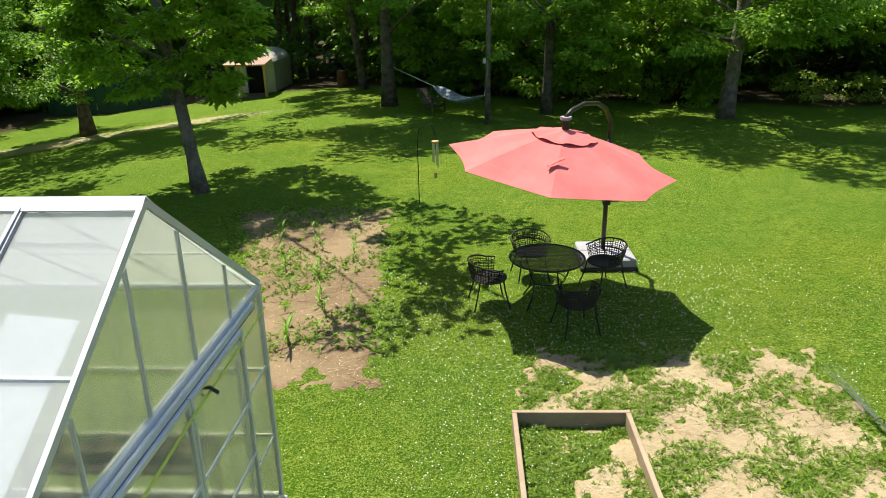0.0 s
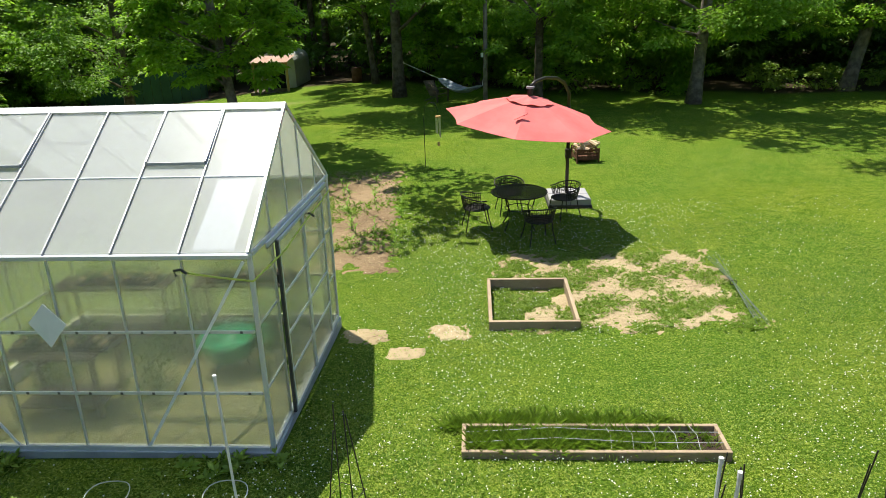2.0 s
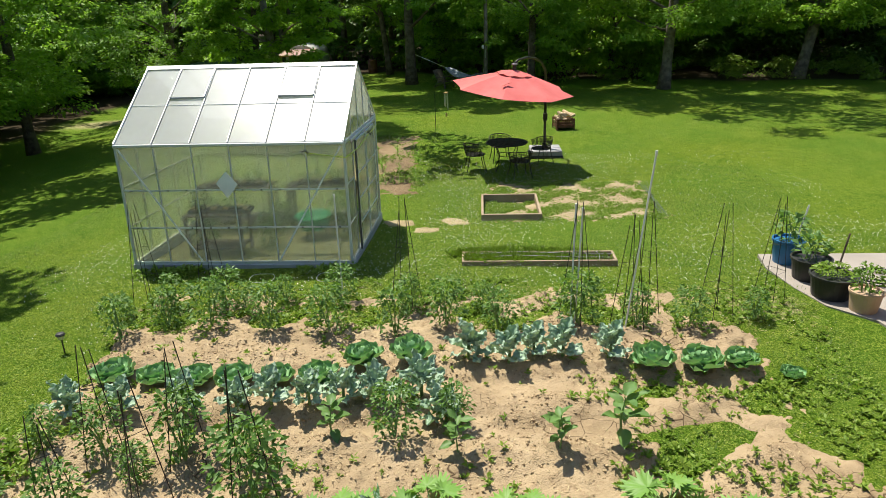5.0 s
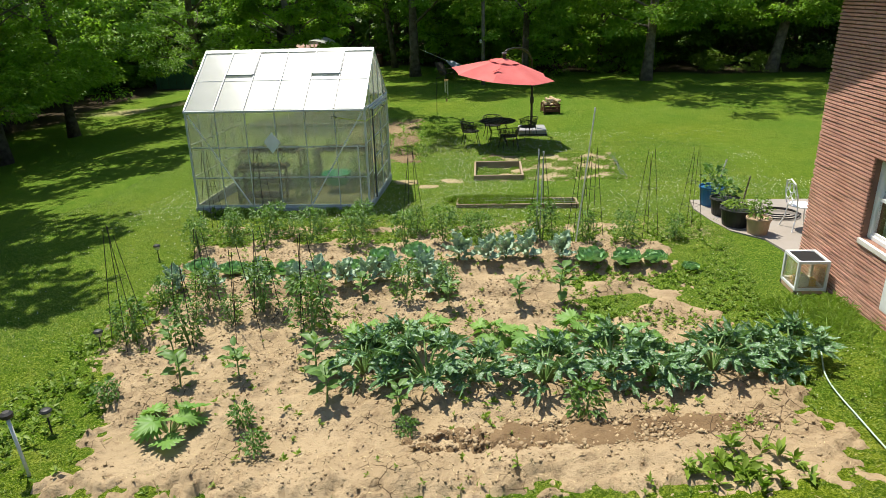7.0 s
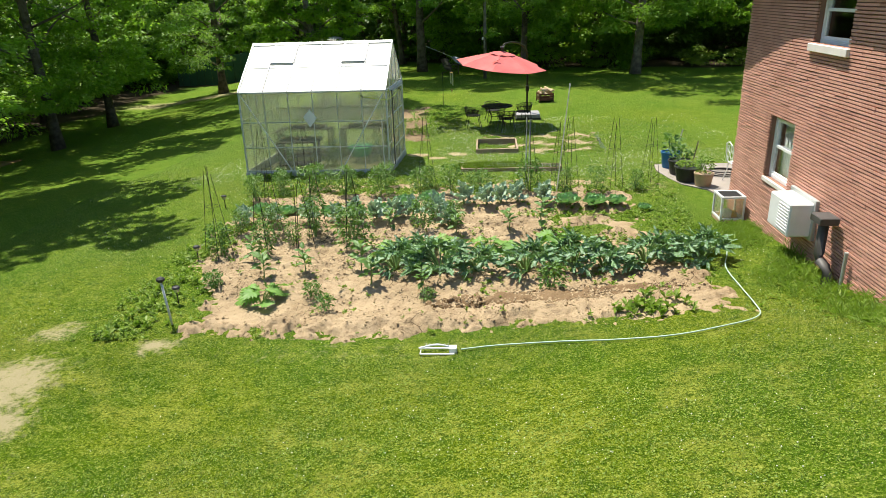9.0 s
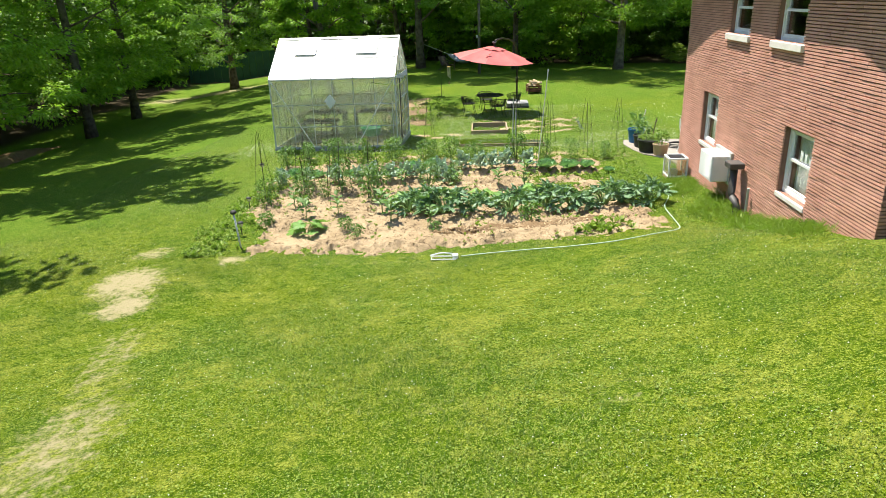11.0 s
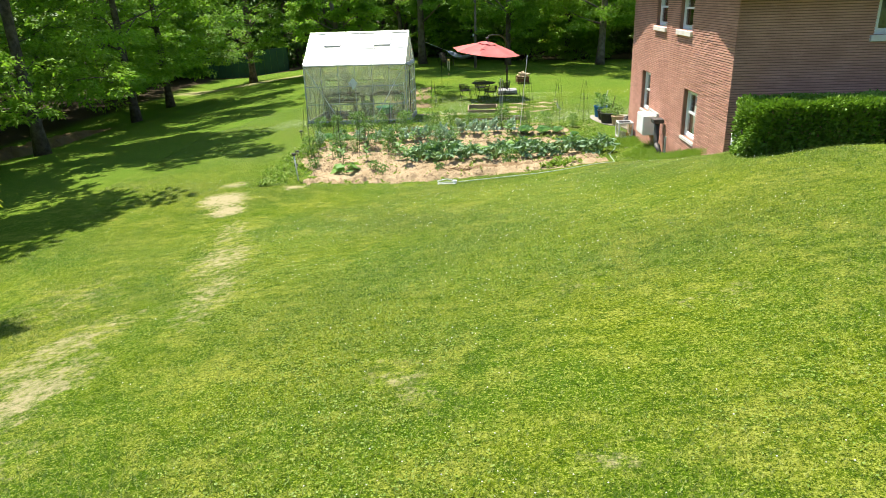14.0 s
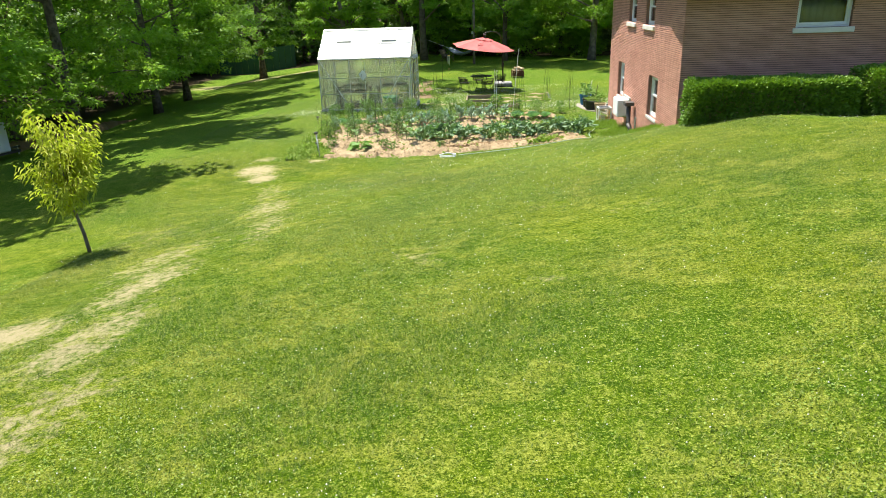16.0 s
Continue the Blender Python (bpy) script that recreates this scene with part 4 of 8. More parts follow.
def build_house():
    rng = np.random.default_rng(5)
    house = thing("house", (0, 0, 0), 0, "two-storey red brick house with white windows", "house")
    west = [(-3.66, -2.74, 1.02, 2.03), (-7.64, -6.68, 1.02, 2.03), (-4.80, -3.80, 3.24, 4.10), (-6.86, -5.86, 3.24, 4.10)]
    south = [(7.52, 8.66, 3.24, 4.05), (12.2, 13.4, 3.24, 4.05)]
    core = 0.020
    # west wall and the gable over it
    bm = sheet_wall(lambda u, z: (HX + core, u, z), wall_cells(HY0 + core, HY1, -0.6, EAVE, west))
    slabbed = slab(bmesh.new(), ((HX + core, HY0 + core, EAVE + 0.002), (HX + core, MIDY, APEX - 0.02), (HX + core, HY1, EAVE + 0.002)), 0.26)
    part("gable", slabbed, M["mortar"], house)
    wall_w = part("wall_west", bm, M["mortar"], house, "red brick gable wall")
    deep = wall_w.modifiers.new("thick", "SOLIDIFY")
    deep.thickness, deep.offset = 0.26, -1.0
    rest, shared = bmesh.new(), {}
    for a, b, c, d, proud in bricks(HY0, HY1, -0.34, lambda v: APEX if v is None else gable(v) + 0.03, west, rng):
        if a > -2.95 and 0.1 < d < 1.95:
            key = round((b - a) / 0.02)
            if key not in shared:
                sb = bmesh.new()
                box(sb, 0, 0, 0, 0.036, key * 0.02, d - c, 0.0025)
                shared[key] = mesh_of(sb, "brick", M["brick"])
            part("brick", shared[key], None, wall_w, m=pose(HX - proud, a, c) @ Matrix.Diagonal((1, (b - a) / (key * 0.02), 1, 1)))
        else:
            brick_shape(rest, a, b, c, d, HX - proud, HX + core + 0.004, True)
    tagged(part("brickwork", rest, M["brick_rest"], wall_w, "courses of long thin red bricks"), kind="stuff")
    # south wall, in its own shade
    bm = sheet_wall(lambda u, z: (-u, HY0 + core, z), wall_cells(-HX1 + 0.02, -HX - core - 0.001, -0.6, EAVE, [(-o[1], -o[0], o[2], o[3]) for o in south]))
    wall_s = part("wall_south", bm, M["mortar"], house, "red brick front wall")
    deep = wall_s.modifiers.new("thick", "SOLIDIFY")
    deep.thickness, deep.offset = 0.26, -1.0
    rest = bmesh.new()
    for a, b, c, d, proud in bricks(HX - 0.004, HX1, 0.70, lambda v: EAVE, south, rng):
        brick_shape(rest, a, b, c, d, HY0 - proud * 0.5, HY0 + core + 0.004, False)
    tagged(part("brickwork", rest, M["brick_rest"], wall_s, "courses of long thin red bricks"), kind="stuff")
    part("wall_north", boxed(HX + 0.3, HY1 - 0.3, -0.6, HX1, HY1 - 0.002, EAVE), M["mortar"], house)
    part("wall_east", boxed(HX1 - 0.3, HY0 + 0.3, -0.6, HX1, HY1 - 0.3, EAVE), M["mortar"], house)
    part("floor_slab", boxed(HX + 0.32, HY0 + 0.32, 2.35, HX1 - 0.32, HY1 - 0.32, 2.6), M["wood"], house)
    for sign in (1, -1):
        y0, y1 = MIDY, MIDY + sign * (HY1 - MIDY + 0.45)
        z1 = APEX + 0.06 - (APEX - EAVE) * (HY1 - MIDY + 0.45) / (HY1 - MIDY)
        quad = [(HX - 0.33, y0, APEX + 0.06), (HX - 0.33, y1, z1), (HX1 + 0.42, y1, z1), (HX1 + 0.42, y0, APEX + 0.06)]
        part("roof", slab(bmesh.new(), quad if sign < 0 else quad[::-1], 0.12), M["roof"], house, "dark shingle roof")
        part("rake_board", railed((HX - 0.35, y0, APEX + 0.02), (HX - 0.35, y1, z1 - 0.04), 0.03, 0.18), M["white"], house, "white rake board")
    for a, b, c, d in west:
        window(house, (HX, b, c), b - a, d - c, True, 0.985 if c < 2 else 0.0)
    for a, b, c, d in south:
        window(house, (a, HY0, c), b - a, d - c, False, 0.95)
    return house


build_house()


def window_unit():
    ob = thing("air_conditioner", (HX, -4.35, 0.62), 0, "white air conditioner in a wall sleeve", "air conditioner")
    part("case", boxed(-0.36, -0.36, 0.0, 0.0, 0.36, 0.50, 0.02), M["white"], ob)
    part("sleeve", boxed(-0.05, -0.42, -0.04, 0.01, 0.42, 0.56, 0.006), M["tin"], ob, "grey metal sleeve")
    for i in range(9):
        part("louvre", boxed(-0.368, -0.32, 0.06 + 0.045 * i, -0.356, 0.02, 0.075 + 0.045 * i), M["cloth"], ob)


def vent_pipe():
    ob = thing("vent_pipe", (HX - 0.16, -5.35, level(5.0, -5.4)), 0, "dark grey vent pipe rising along the brick wall", "pipe")
    z0 = 0.0
    part("riser", bar([(0.0, -0.25, z0 - 0.1), (0.0, -0.25, 0.18), (0.0, -0.16, 0.25), (0, -0.02, 0.27), (0, 0.06, 0.34), (0, 0.06, 0.80)], 0.065, 12), M["pipe"], ob, smooth=True)
    hood = bmesh.new()
    box(hood, -0.13, -0.10, 0.80, 0.12, 0.20, 0.90, 0.01)
    part("hood", hood, M["pipe"], ob, "flat hood with a bright top")
    part("conduit", bar([(0.10, -0.42, -0.2), (0.10, -0.42, 0.55)], 0.025), M["tin"], ob)


def down_pipe():
    ob = thing("drain_pipe", (HX + 0.12, HY0 - 0.14, level(5.3, -9.6) - 0.05), 0, "short white drain pipe at the house corner", "pipe")
    part("tube", bar([(0, 0, 0), (0, 0, 0.38)], 0.055, 14), M["pvc"], ob, smooth=True)
    part("collar", bar([(0, 0, 0.33), (0, 0, 0.39)], 0.062, 14), M["pvc"], ob, smooth=True)


window_unit()
vent_pipe()
down_pipe()

# ---- greenhouse ----
GL, GD, GE, GR = 3.62, 3.01, 1.96, 3.03


def build_greenhouse():
    g = thing("greenhouse", (-5.475, 2.12, -0.02), 0, "aluminium greenhouse with milky polycarbonate sheets", "greenhouse")
    g.matrix_basis = pose(-5.475, 2.12, -0.02, -2.1, 0, -0.5)
    col, wing = GL / 6, GD / 5
    rise = lambda y: GE + (GR - GE) * (1 - abs(y - GD / 2) / (GD / 2))
    # base
    for a in ((-0.04, -0.04, GL + 0.04, 0.04), (-0.04, GD - 0.04, GL + 0.04, GD + 0.04), (-0.04, 0.04, 0.04, GD - 0.04), (GL - 0.04, 0.04, GL + 0.04, GD - 0.04)):
        part("base_curb", boxed(a[0], a[1], -0.34, a[2], a[3], 0.0, 0.008), M["curb"], g, "grey galvanised base")
    # corner posts and wall bars
    for x in (0, GL):
        for y in (0, GD):
            part("corner_post", boxed(x - 0.02, y - 0.02, 0, x + 0.02, y + 0.02, GE, 0.004), M["alu"], g)
    for y, out in ((0, -1), (GD, 1)):
        for i in range(1, 6):
            part("stud", boxed(i * col - 0.007, y - 0.015, 0, i * col + 0.007, y + 0.015, GE), M["alu"], g)
        for z in (0.62, 1.24):
            part("wall_bar", boxed(0.03, y + out * 0.012 - 0.008, z - 0.013, GL - 0.03, y + out * 0.012 + 0.008, z + 0.013), M["alu"], g)
            for i in range(12):
                x = (i + 0.5) * GL / 12
                part("bolt", boxed(x - 0.012, y + out * 0.021 - 0.004, z - 0.012, x + 0.012, y + out * 0.021 + 0.004, z + 0.012), M["alu_dark"], g)
        part("bottom_rail", boxed(0.03, y - 0.025, 0.0, GL - 0.03, y + 0.025, 0.045), M["alu"], g)
        part("gutter", boxed(-0.015, y + out * 0.03 - 0.03, GE - 0.022, GL + 0.015, y + out * 0.03 + 0.03, GE + 0.022, 0.006), M["alu"], g)
        for i in range(6):
            pane = part("wall_panel", boxed(i * col + 0.013, y - 0.004, 0.046, (i + 1) * col - 0.013, y + 0.004, GE - 0.031), M["wall_sheet"], g, "twin-wall polycarbonate sheet")
        for a, b in (((0.05, GE - 0.05), (1.15, 0.06)), ((GL - 0.05, GE - 0.05), (GL - 1.18, 0.06))):
            part("brace", railed((a[0], y + out * 0.030, a[1]), (b[0], y + out * 0.030, b[1]), 0.010, 0.026), M["white"], g)
    # gable ends
    for x, out in ((0, -1), (GL, 1)):
        for i in range(1, 5):
            y = i * wing
            part("gable_stud", boxed(x - 0.012, y - 0.006, GE + 0.02, x + 0.012, y + 0.006, rise(y) - 0.02), M["alu"], g)
            if out < 0 or i in (1, 4):
                part("stud", boxed(x - 0.016, y - 0.009, 0.0, x + 0.016, y + 0.009, GE - 0.02), M["alu"], g)
        for i in range(5):
            a, b = i * wing + 0.013, (i + 1) * wing - 0.013
            poly = [(x - 0.004, a, GE + 0.025), (x - 0.004, b, GE + 0.025), (x - 0.004, b, rise(b) - 0.03)]
            if i == 2:
                poly.append((x - 0.004, GD / 2, GR - 0.03))
            poly.append((x - 0.004, a, rise(a) - 0.03))
            part("gable_panel", slab(bmesh.new(), poly, 0.008), M["wall_sheet"], g)
            if out < 0 or i in (0, 4):
                part("end_panel", boxed(x - 0.004, a, 0.046, x + 0.004, b, GE - 0.026), M["wall_sheet"], g)
                for z in (0.64, 1.29):
                    part("wall_bar", boxed(x - 0.009, a, z - 0.009, x + 0.009, b, z + 0.009), M["alu"], g)
        part("end_beam", boxed(x - 0.024, 0.03, GE - 0.024, x + 0.024, GD - 0.03, GE + 0.024, 0.005), M["alu"], g)
        part("bottom_rail", boxed(x - 0.025, 0.03, 0.0, x + 0.025, GD - 0.03, 0.045), M["alu"], g)
    # sliding double door in the east end
    part("door_track", boxed(GL + 0.026, wing - 0.25, GE - 0.055, GL + 0.052, 4 * wing + 0.35, GE - 0.008, 0.004), M["alu"], g, "bright door track")
    part("track_strip", boxed(GL + 0.028, wing - 0.25, GE - 0.064, GL + 0.05, 4 * wing + 0.35, GE - 0.056), M["alu_dark"], g, "dark strip under the track")
    for i in range(2):
        y0, y1 = wing + 0.005 + i * 1.5 * wing, wing - 0.005 + (i + 1) * 1.5 * wing
        bm = bmesh.new()
        for a in ((y0, 0.05, y0 + 0.03, GE - 0.06), (y1 - 0.03, 0.05, y1, GE - 0.06), (y0 + 0.03, 0.05, y1 - 0.03, 0.09), (y0 + 0.03, GE - 0.09, y1 - 0.03, GE - 0.06)):
            box(bm, GL + 0.045, a[0], a[1], GL + 0.075, a[2], a[3])
        door = part("door", bm, M["alu"], g, "sliding greenhouse door")
        part("door_panel", boxed(GL + 0.056, y0 + 0.03, 0.09, GL + 0.064, y1 - 0.03, GE - 0.09), M["wall_sheet"], door)
        for z in (0.50, 0.92, 1.34):
            part("door_bar", boxed(GL + 0.066, y0 + 0.03, z - 0.011, GL + 0.080, y1 - 0.03, z + 0.011), M["alu"], door)
        if i == 0:
            part("door_seal", boxed(GL + 0.045, y0 - 0.035, 0.05, GL + 0.075, y0 - 0.002, GE - 0.06), M["alu_dark"], door, "black rubber seal")
            part("latch", boxed(GL + 0.081, y1 - 0.09, 0.95, GL + 0.095, y1 - 0.03, 1.07, 0.004), M["white"], door)
    # roof
    part("ridge_cap", slab(bmesh.new(), [(-0.015, GD / 2 - 0.06, GR - 0.02), (GL + 0.015, GD / 2 - 0.06, GR - 0.02), (GL + 0.015, GD / 2, GR + 0.035), (-0.015, GD / 2, GR + 0.035)], 0.012), M["alu"], g)
    part("ridge_cap", slab(bmesh.new(), [(-0.015, GD / 2, GR + 0.035), (GL + 0.015, GD / 2, GR + 0.035), (GL + 0.015, GD / 2 + 0.06, GR - 0.02), (-0.015, GD / 2 + 0.06, GR - 0.02)], 0.012), M["alu"], g)
    for side in (0, 1):
        eave, top = Vector((0, 0 if side == 0 else GD, GE + 0.035)), Vector((0, GD / 2, GR))
        down = (eave - top)
        eave = eave + down * 0.02
        at = lambda x, s, up=0.0: tuple(Vector((x, 0, up)) + Vector((0, top.y, top.z)) + (eave - top) * s)
        for i in range(7):
            x = min(max(i * col, 0.0), GL)
            wide = 0.024 if i in (0, 6) else 0.016
            part("rafter", railed(at(x, 0.0, 0.012), at(x, 1.0, 0.012), wide, 0.042 if i in (0, 6) else 0.034), M["alu" if i in (0, 6) else "alu_roof"], g)
        part("purlin", railed(at(0.02, 0.52, 0.008), at(GL - 0.02, 0.52, 0.008), 0.022, 0.012, (0, 0, 1)), M["white"], g)
        for i in range(6):
            vent = i in (1, 4)
            a, b = i * col + 0.014, (i + 1) * col - 0.014
            s0 = 0.43 if vent else 0.03
            quad = [at(a, s0), at(b, s0), at(b, 0.99), at(a, 0.99)]
            part("roof_panel", slab(bmesh.new(), quad[::-1] if side == 0 else quad, 0.009), M["roof_sheet"], g, "milky polycarbonate roof sheet")
            if vent:
                lift = 0.035
                quad = [at(a, 0.03, 0.012), at(b, 0.03, 0.012), at(b, 0.44, lift), at(a, 0.44, lift)]
                hatch = part("roof_vent", slab(bmesh.new(), quad[::-1] if side == 0 else quad, 0.009), M["roof_sheet"], g, "closed roof vent")
                part("vent_rail", railed(at(a, 0.445, lift), at(b, 0.445, lift), 0.03, 0.026), M["alu_roof"], hatch)
                for x in (a, b):
                    part("vent_rail", railed(at(x, 0.03, 0.03), at(x, 0.445, lift + 0.012), 0.02, 0.02), M["alu_roof"], hatch)
    return g


greenhouse = build_greenhouse()


def shade_sheet():
    ob = thing("shade_sheet", (0, 0, 0), 0, "white plastic sheet fixed under the last roof bay", "sheet")
    ob.matrix_basis = greenhouse.matrix_basis.copy()
    y = lambda s: GD / 2 * (1 - 1.02 * s)
    z = lambda s: GR - 0.009 - 1.02 * (GR - GE - 0.035) * s
    quad = [(GL - 0.50, y(0.97), z(0.97)), (GL - 0.13, y(0.97), z(0.97)), (GL - 0.10, y(0.36), z(0.36)), (GL - 0.44, y(0.34), z(0.34))]
    part("film", slab(bmesh.new(), quad, 0.004), M["cloth"], ob)


shade_sheet()


def strap():
    ob = thing("strap", (0, 0, 0), 0, "yellow-green strap with black hooks round the greenhouse corner", "strap")
    pts = [(-2.45, 2.12, 1.80), (-2.10, 2.11, 1.75), (-1.83, 2.10, 1.72), (-1.765, 2.9, 1.70), (-1.76, 3.7, 1.72), (-1.76, 4.5, 1.70), (-1.78, 5.12, 1.68)]
    part("cord", bar(pts, 0.009, 6), M["cord"], ob)
    for x, y, z in ((-2.45, 2.11, 1.80), (-1.755, 3.9, 1.72)):
        part("hook", bar([(x - 0.05, y, z - 0.03), (x - 0.06, y, z + 0.02), (x, y, z + 0.03), (x + 0.05, y, z - 0.01)], 0.012, 6), M["black"], ob, "black plastic hook")


def hung_cloth():
    ob = thing("hung_cloth", (-3.75, 2.09, 1.32), 0, "white cloth hung cornerwise in the greenhouse", "cloth")
    bm = bmesh.new()
    slab(bm, [(0, 0, -0.22), (0.18, 0.01, 0.0), (0.02, 0, 0.21), (-0.16, 0.01, 0.02)], 0.012)
    part("sheet", bm, M["cloth"], ob)


def bench(x, y, z, long, wide, tall, label):
    ob = thing("potting_bench", (x, y, z), 0, label, "bench")
    for i in range(5):
        part("board", boxed(-long / 2, -wide / 2 + i * wide / 5, tall - 0.03, long / 2, -wide / 2 + (i + 0.9) * wide / 5, tall), M["bark_dark"], ob)
    for sx in (-1, 1):
        for sy in (-1, 1):
            part("leg", railed((sx * (long / 2 - 0.05), sy * (wide / 2 - 0.05), 0), (sx * (long / 2 - 0.02), sy * (wide / 2 - 0.02), tall - 0.03), 0.05, 0.05), M["bark_dark"], ob)
    part("shelf", boxed(-long / 2 + 0.06, -wide / 2 + 0.05, 0.22, long / 2 - 0.06, wide / 2 - 0.05, 0.25), M["bark_dark"], ob)


strap()
hung_cloth()

# ---- trees ----


def limb_path(a, b, rng, n=6, bend=0.12):
    a, b = Vector(a), Vector(b)
    d = (b - a).length
    u, w = frame_at(b - a)
    k1, k2 = rng.uniform(-1, 1, 2)
    return [a.lerp(b, t) + (u * k1 + w * k2) * d * bend * math.sin(math.pi * t) + Vector((0, 0, 0.06 * d * math.sin(math.pi * t))) for t in (i / (n - 1) for i in range(n))]


def sprays(C, size, n, rng, each, flat, low=1.0, base=0.0):
    """Places of n leaves: every clump in C is a loose ball of flat sprays, with gaps between them. low: how much fuller the hanging ones are."""
    R = rng.uniform(0.55, 1.15, len(C)) * size
    d = unit(rng.normal(size=(len(C) * each, 3)))
    sub = np.repeat(C, each, 0) + d * (np.repeat(R, each) * rng.uniform(0.35, 1.0, len(d)))[:, None] * (1.15, 1.15, flat)
    r = np.repeat(R, each) * rng.uniform(0.22, 0.46, len(d))
    share = np.where(sub[:, 2] - base < 5.0, low, 1.0)
    which = rng.choice(len(d), n, p=share / share.sum())
    shell = rng.normal(size=(n, 3))
    at = sub[which] + unit(shell) * (r[which] * rng.uniform(0.1, 1.0, n) ** 0.5)[:, None] * (1.25, 1.25, 0.42)
    at[:, 2] -= 0.30 * np.hypot(at[:, 0] - sub[which, 0], at[:, 1] - sub[which, 1])
    return at, shell + d[which] * 0.8


def tree(x, y, tall, girth, crown_low, radius, lean=(0, 0), seed=0, count=2600, size=0.16, leaf="leaf_oak", bark="bark", clumps=46, label="", flat=1.0, boughs=(), low=2.6, big=0.6, thin=0.0):
    """A tapered trunk with limbs, and a crown of many small leaves in uneven clumps."""
    rng = np.random.default_rng(seed)
    z = level(x, y)
    ob = thing("tree", (x, y, z - 0.05), 0, label or "tall leafy shade tree with a straight grey trunk", "tree")
    top = Vector((lean[0] * tall, lean[1] * tall, tall * 0.86))
    n = 14
    path, radii = [], []
    for i in range(n):
        t = i / (n - 1)
        path.append(Vector((top.x * t, top.y * t, top.z * t)) + Vector((math.sin(t * 5 + seed), math.cos(t * 4 + seed), 0)) * girth * 0.5 * t)
        radii.append(girth * (1.0 - 0.75 * t) * (1 + 0.40 * math.exp(-t * tall / 0.28)))
    bm = bmesh.new()
    tube(bm, path, radii, 14)
    for v in bm.verts:
        a = math.atan2(v.co.y, v.co.x)
        v.co += Vector((math.cos(a), math.sin(a), 0)) * girth * 0.08 * math.sin(a * 5 + v.co.z * 0.8 + seed)
    trunk = part("trunk", bm, M[bark], ob, smooth=True)
    centres = []
    for i in range(clumps):
        t = rng.uniform(0, 1)
        h = crown_low + (tall - crown_low) * t
        spread = radius * (math.sin(math.pi * min(0.12 + 0.83 * t, 1.0)) ** 0.6) * math.sqrt(rng.uniform(0.08, 1.0))
        a = rng.uniform(0, 2 * math.pi)
        k = h / tall
        centres.append((top.x * k + spread * math.cos(a), top.y * k + spread * math.sin(a), h))
    centres += list(boughs)
    for i, c in enumerate(centres):
        if i % 3 == 0:
            k = max((c[2] - 0.35 * math.hypot(c[0], c[1]) - 0.3) / (tall * 0.86), 0.12)
            k = min(k, 0.95)
            start = Vector((top.x * k, top.y * k, top.z * k))
            pts = limb_path(start, c, rng)
            part("limb", bar(pts, [girth * (0.34 - 0.30 * j / (len(pts) - 1)) * (1 - 0.5 * k) for j in range(len(pts))], 6), M[bark], ob, smooth=True)
    at, shell = sprays(np.array(centres), radius * 0.30, count, rng, 7, 0.62 * flat, low)
    keep = (at[:, 2] < 5.2) | (rng.random(count) > thin)
    at, shell, count = at[keep], shell[keep], int(keep.sum())
    way = unit(shell * (1, 1, 0.3) + rng.normal(size=(count, 3)) * (0.6, 0.6, 0.3) - (0, 0, 0.2))
    s = size * 0.62 * rng.uniform(0.7, 1.35, count) * (1 + big * ramp01(5.0, 7.0, at[:, 2]))
    part("crown", leaves("crown", at, way, s * 1.5, s * 0.85, M[leaf], rng, 0.2, 1.3), None, ob)
    return ob


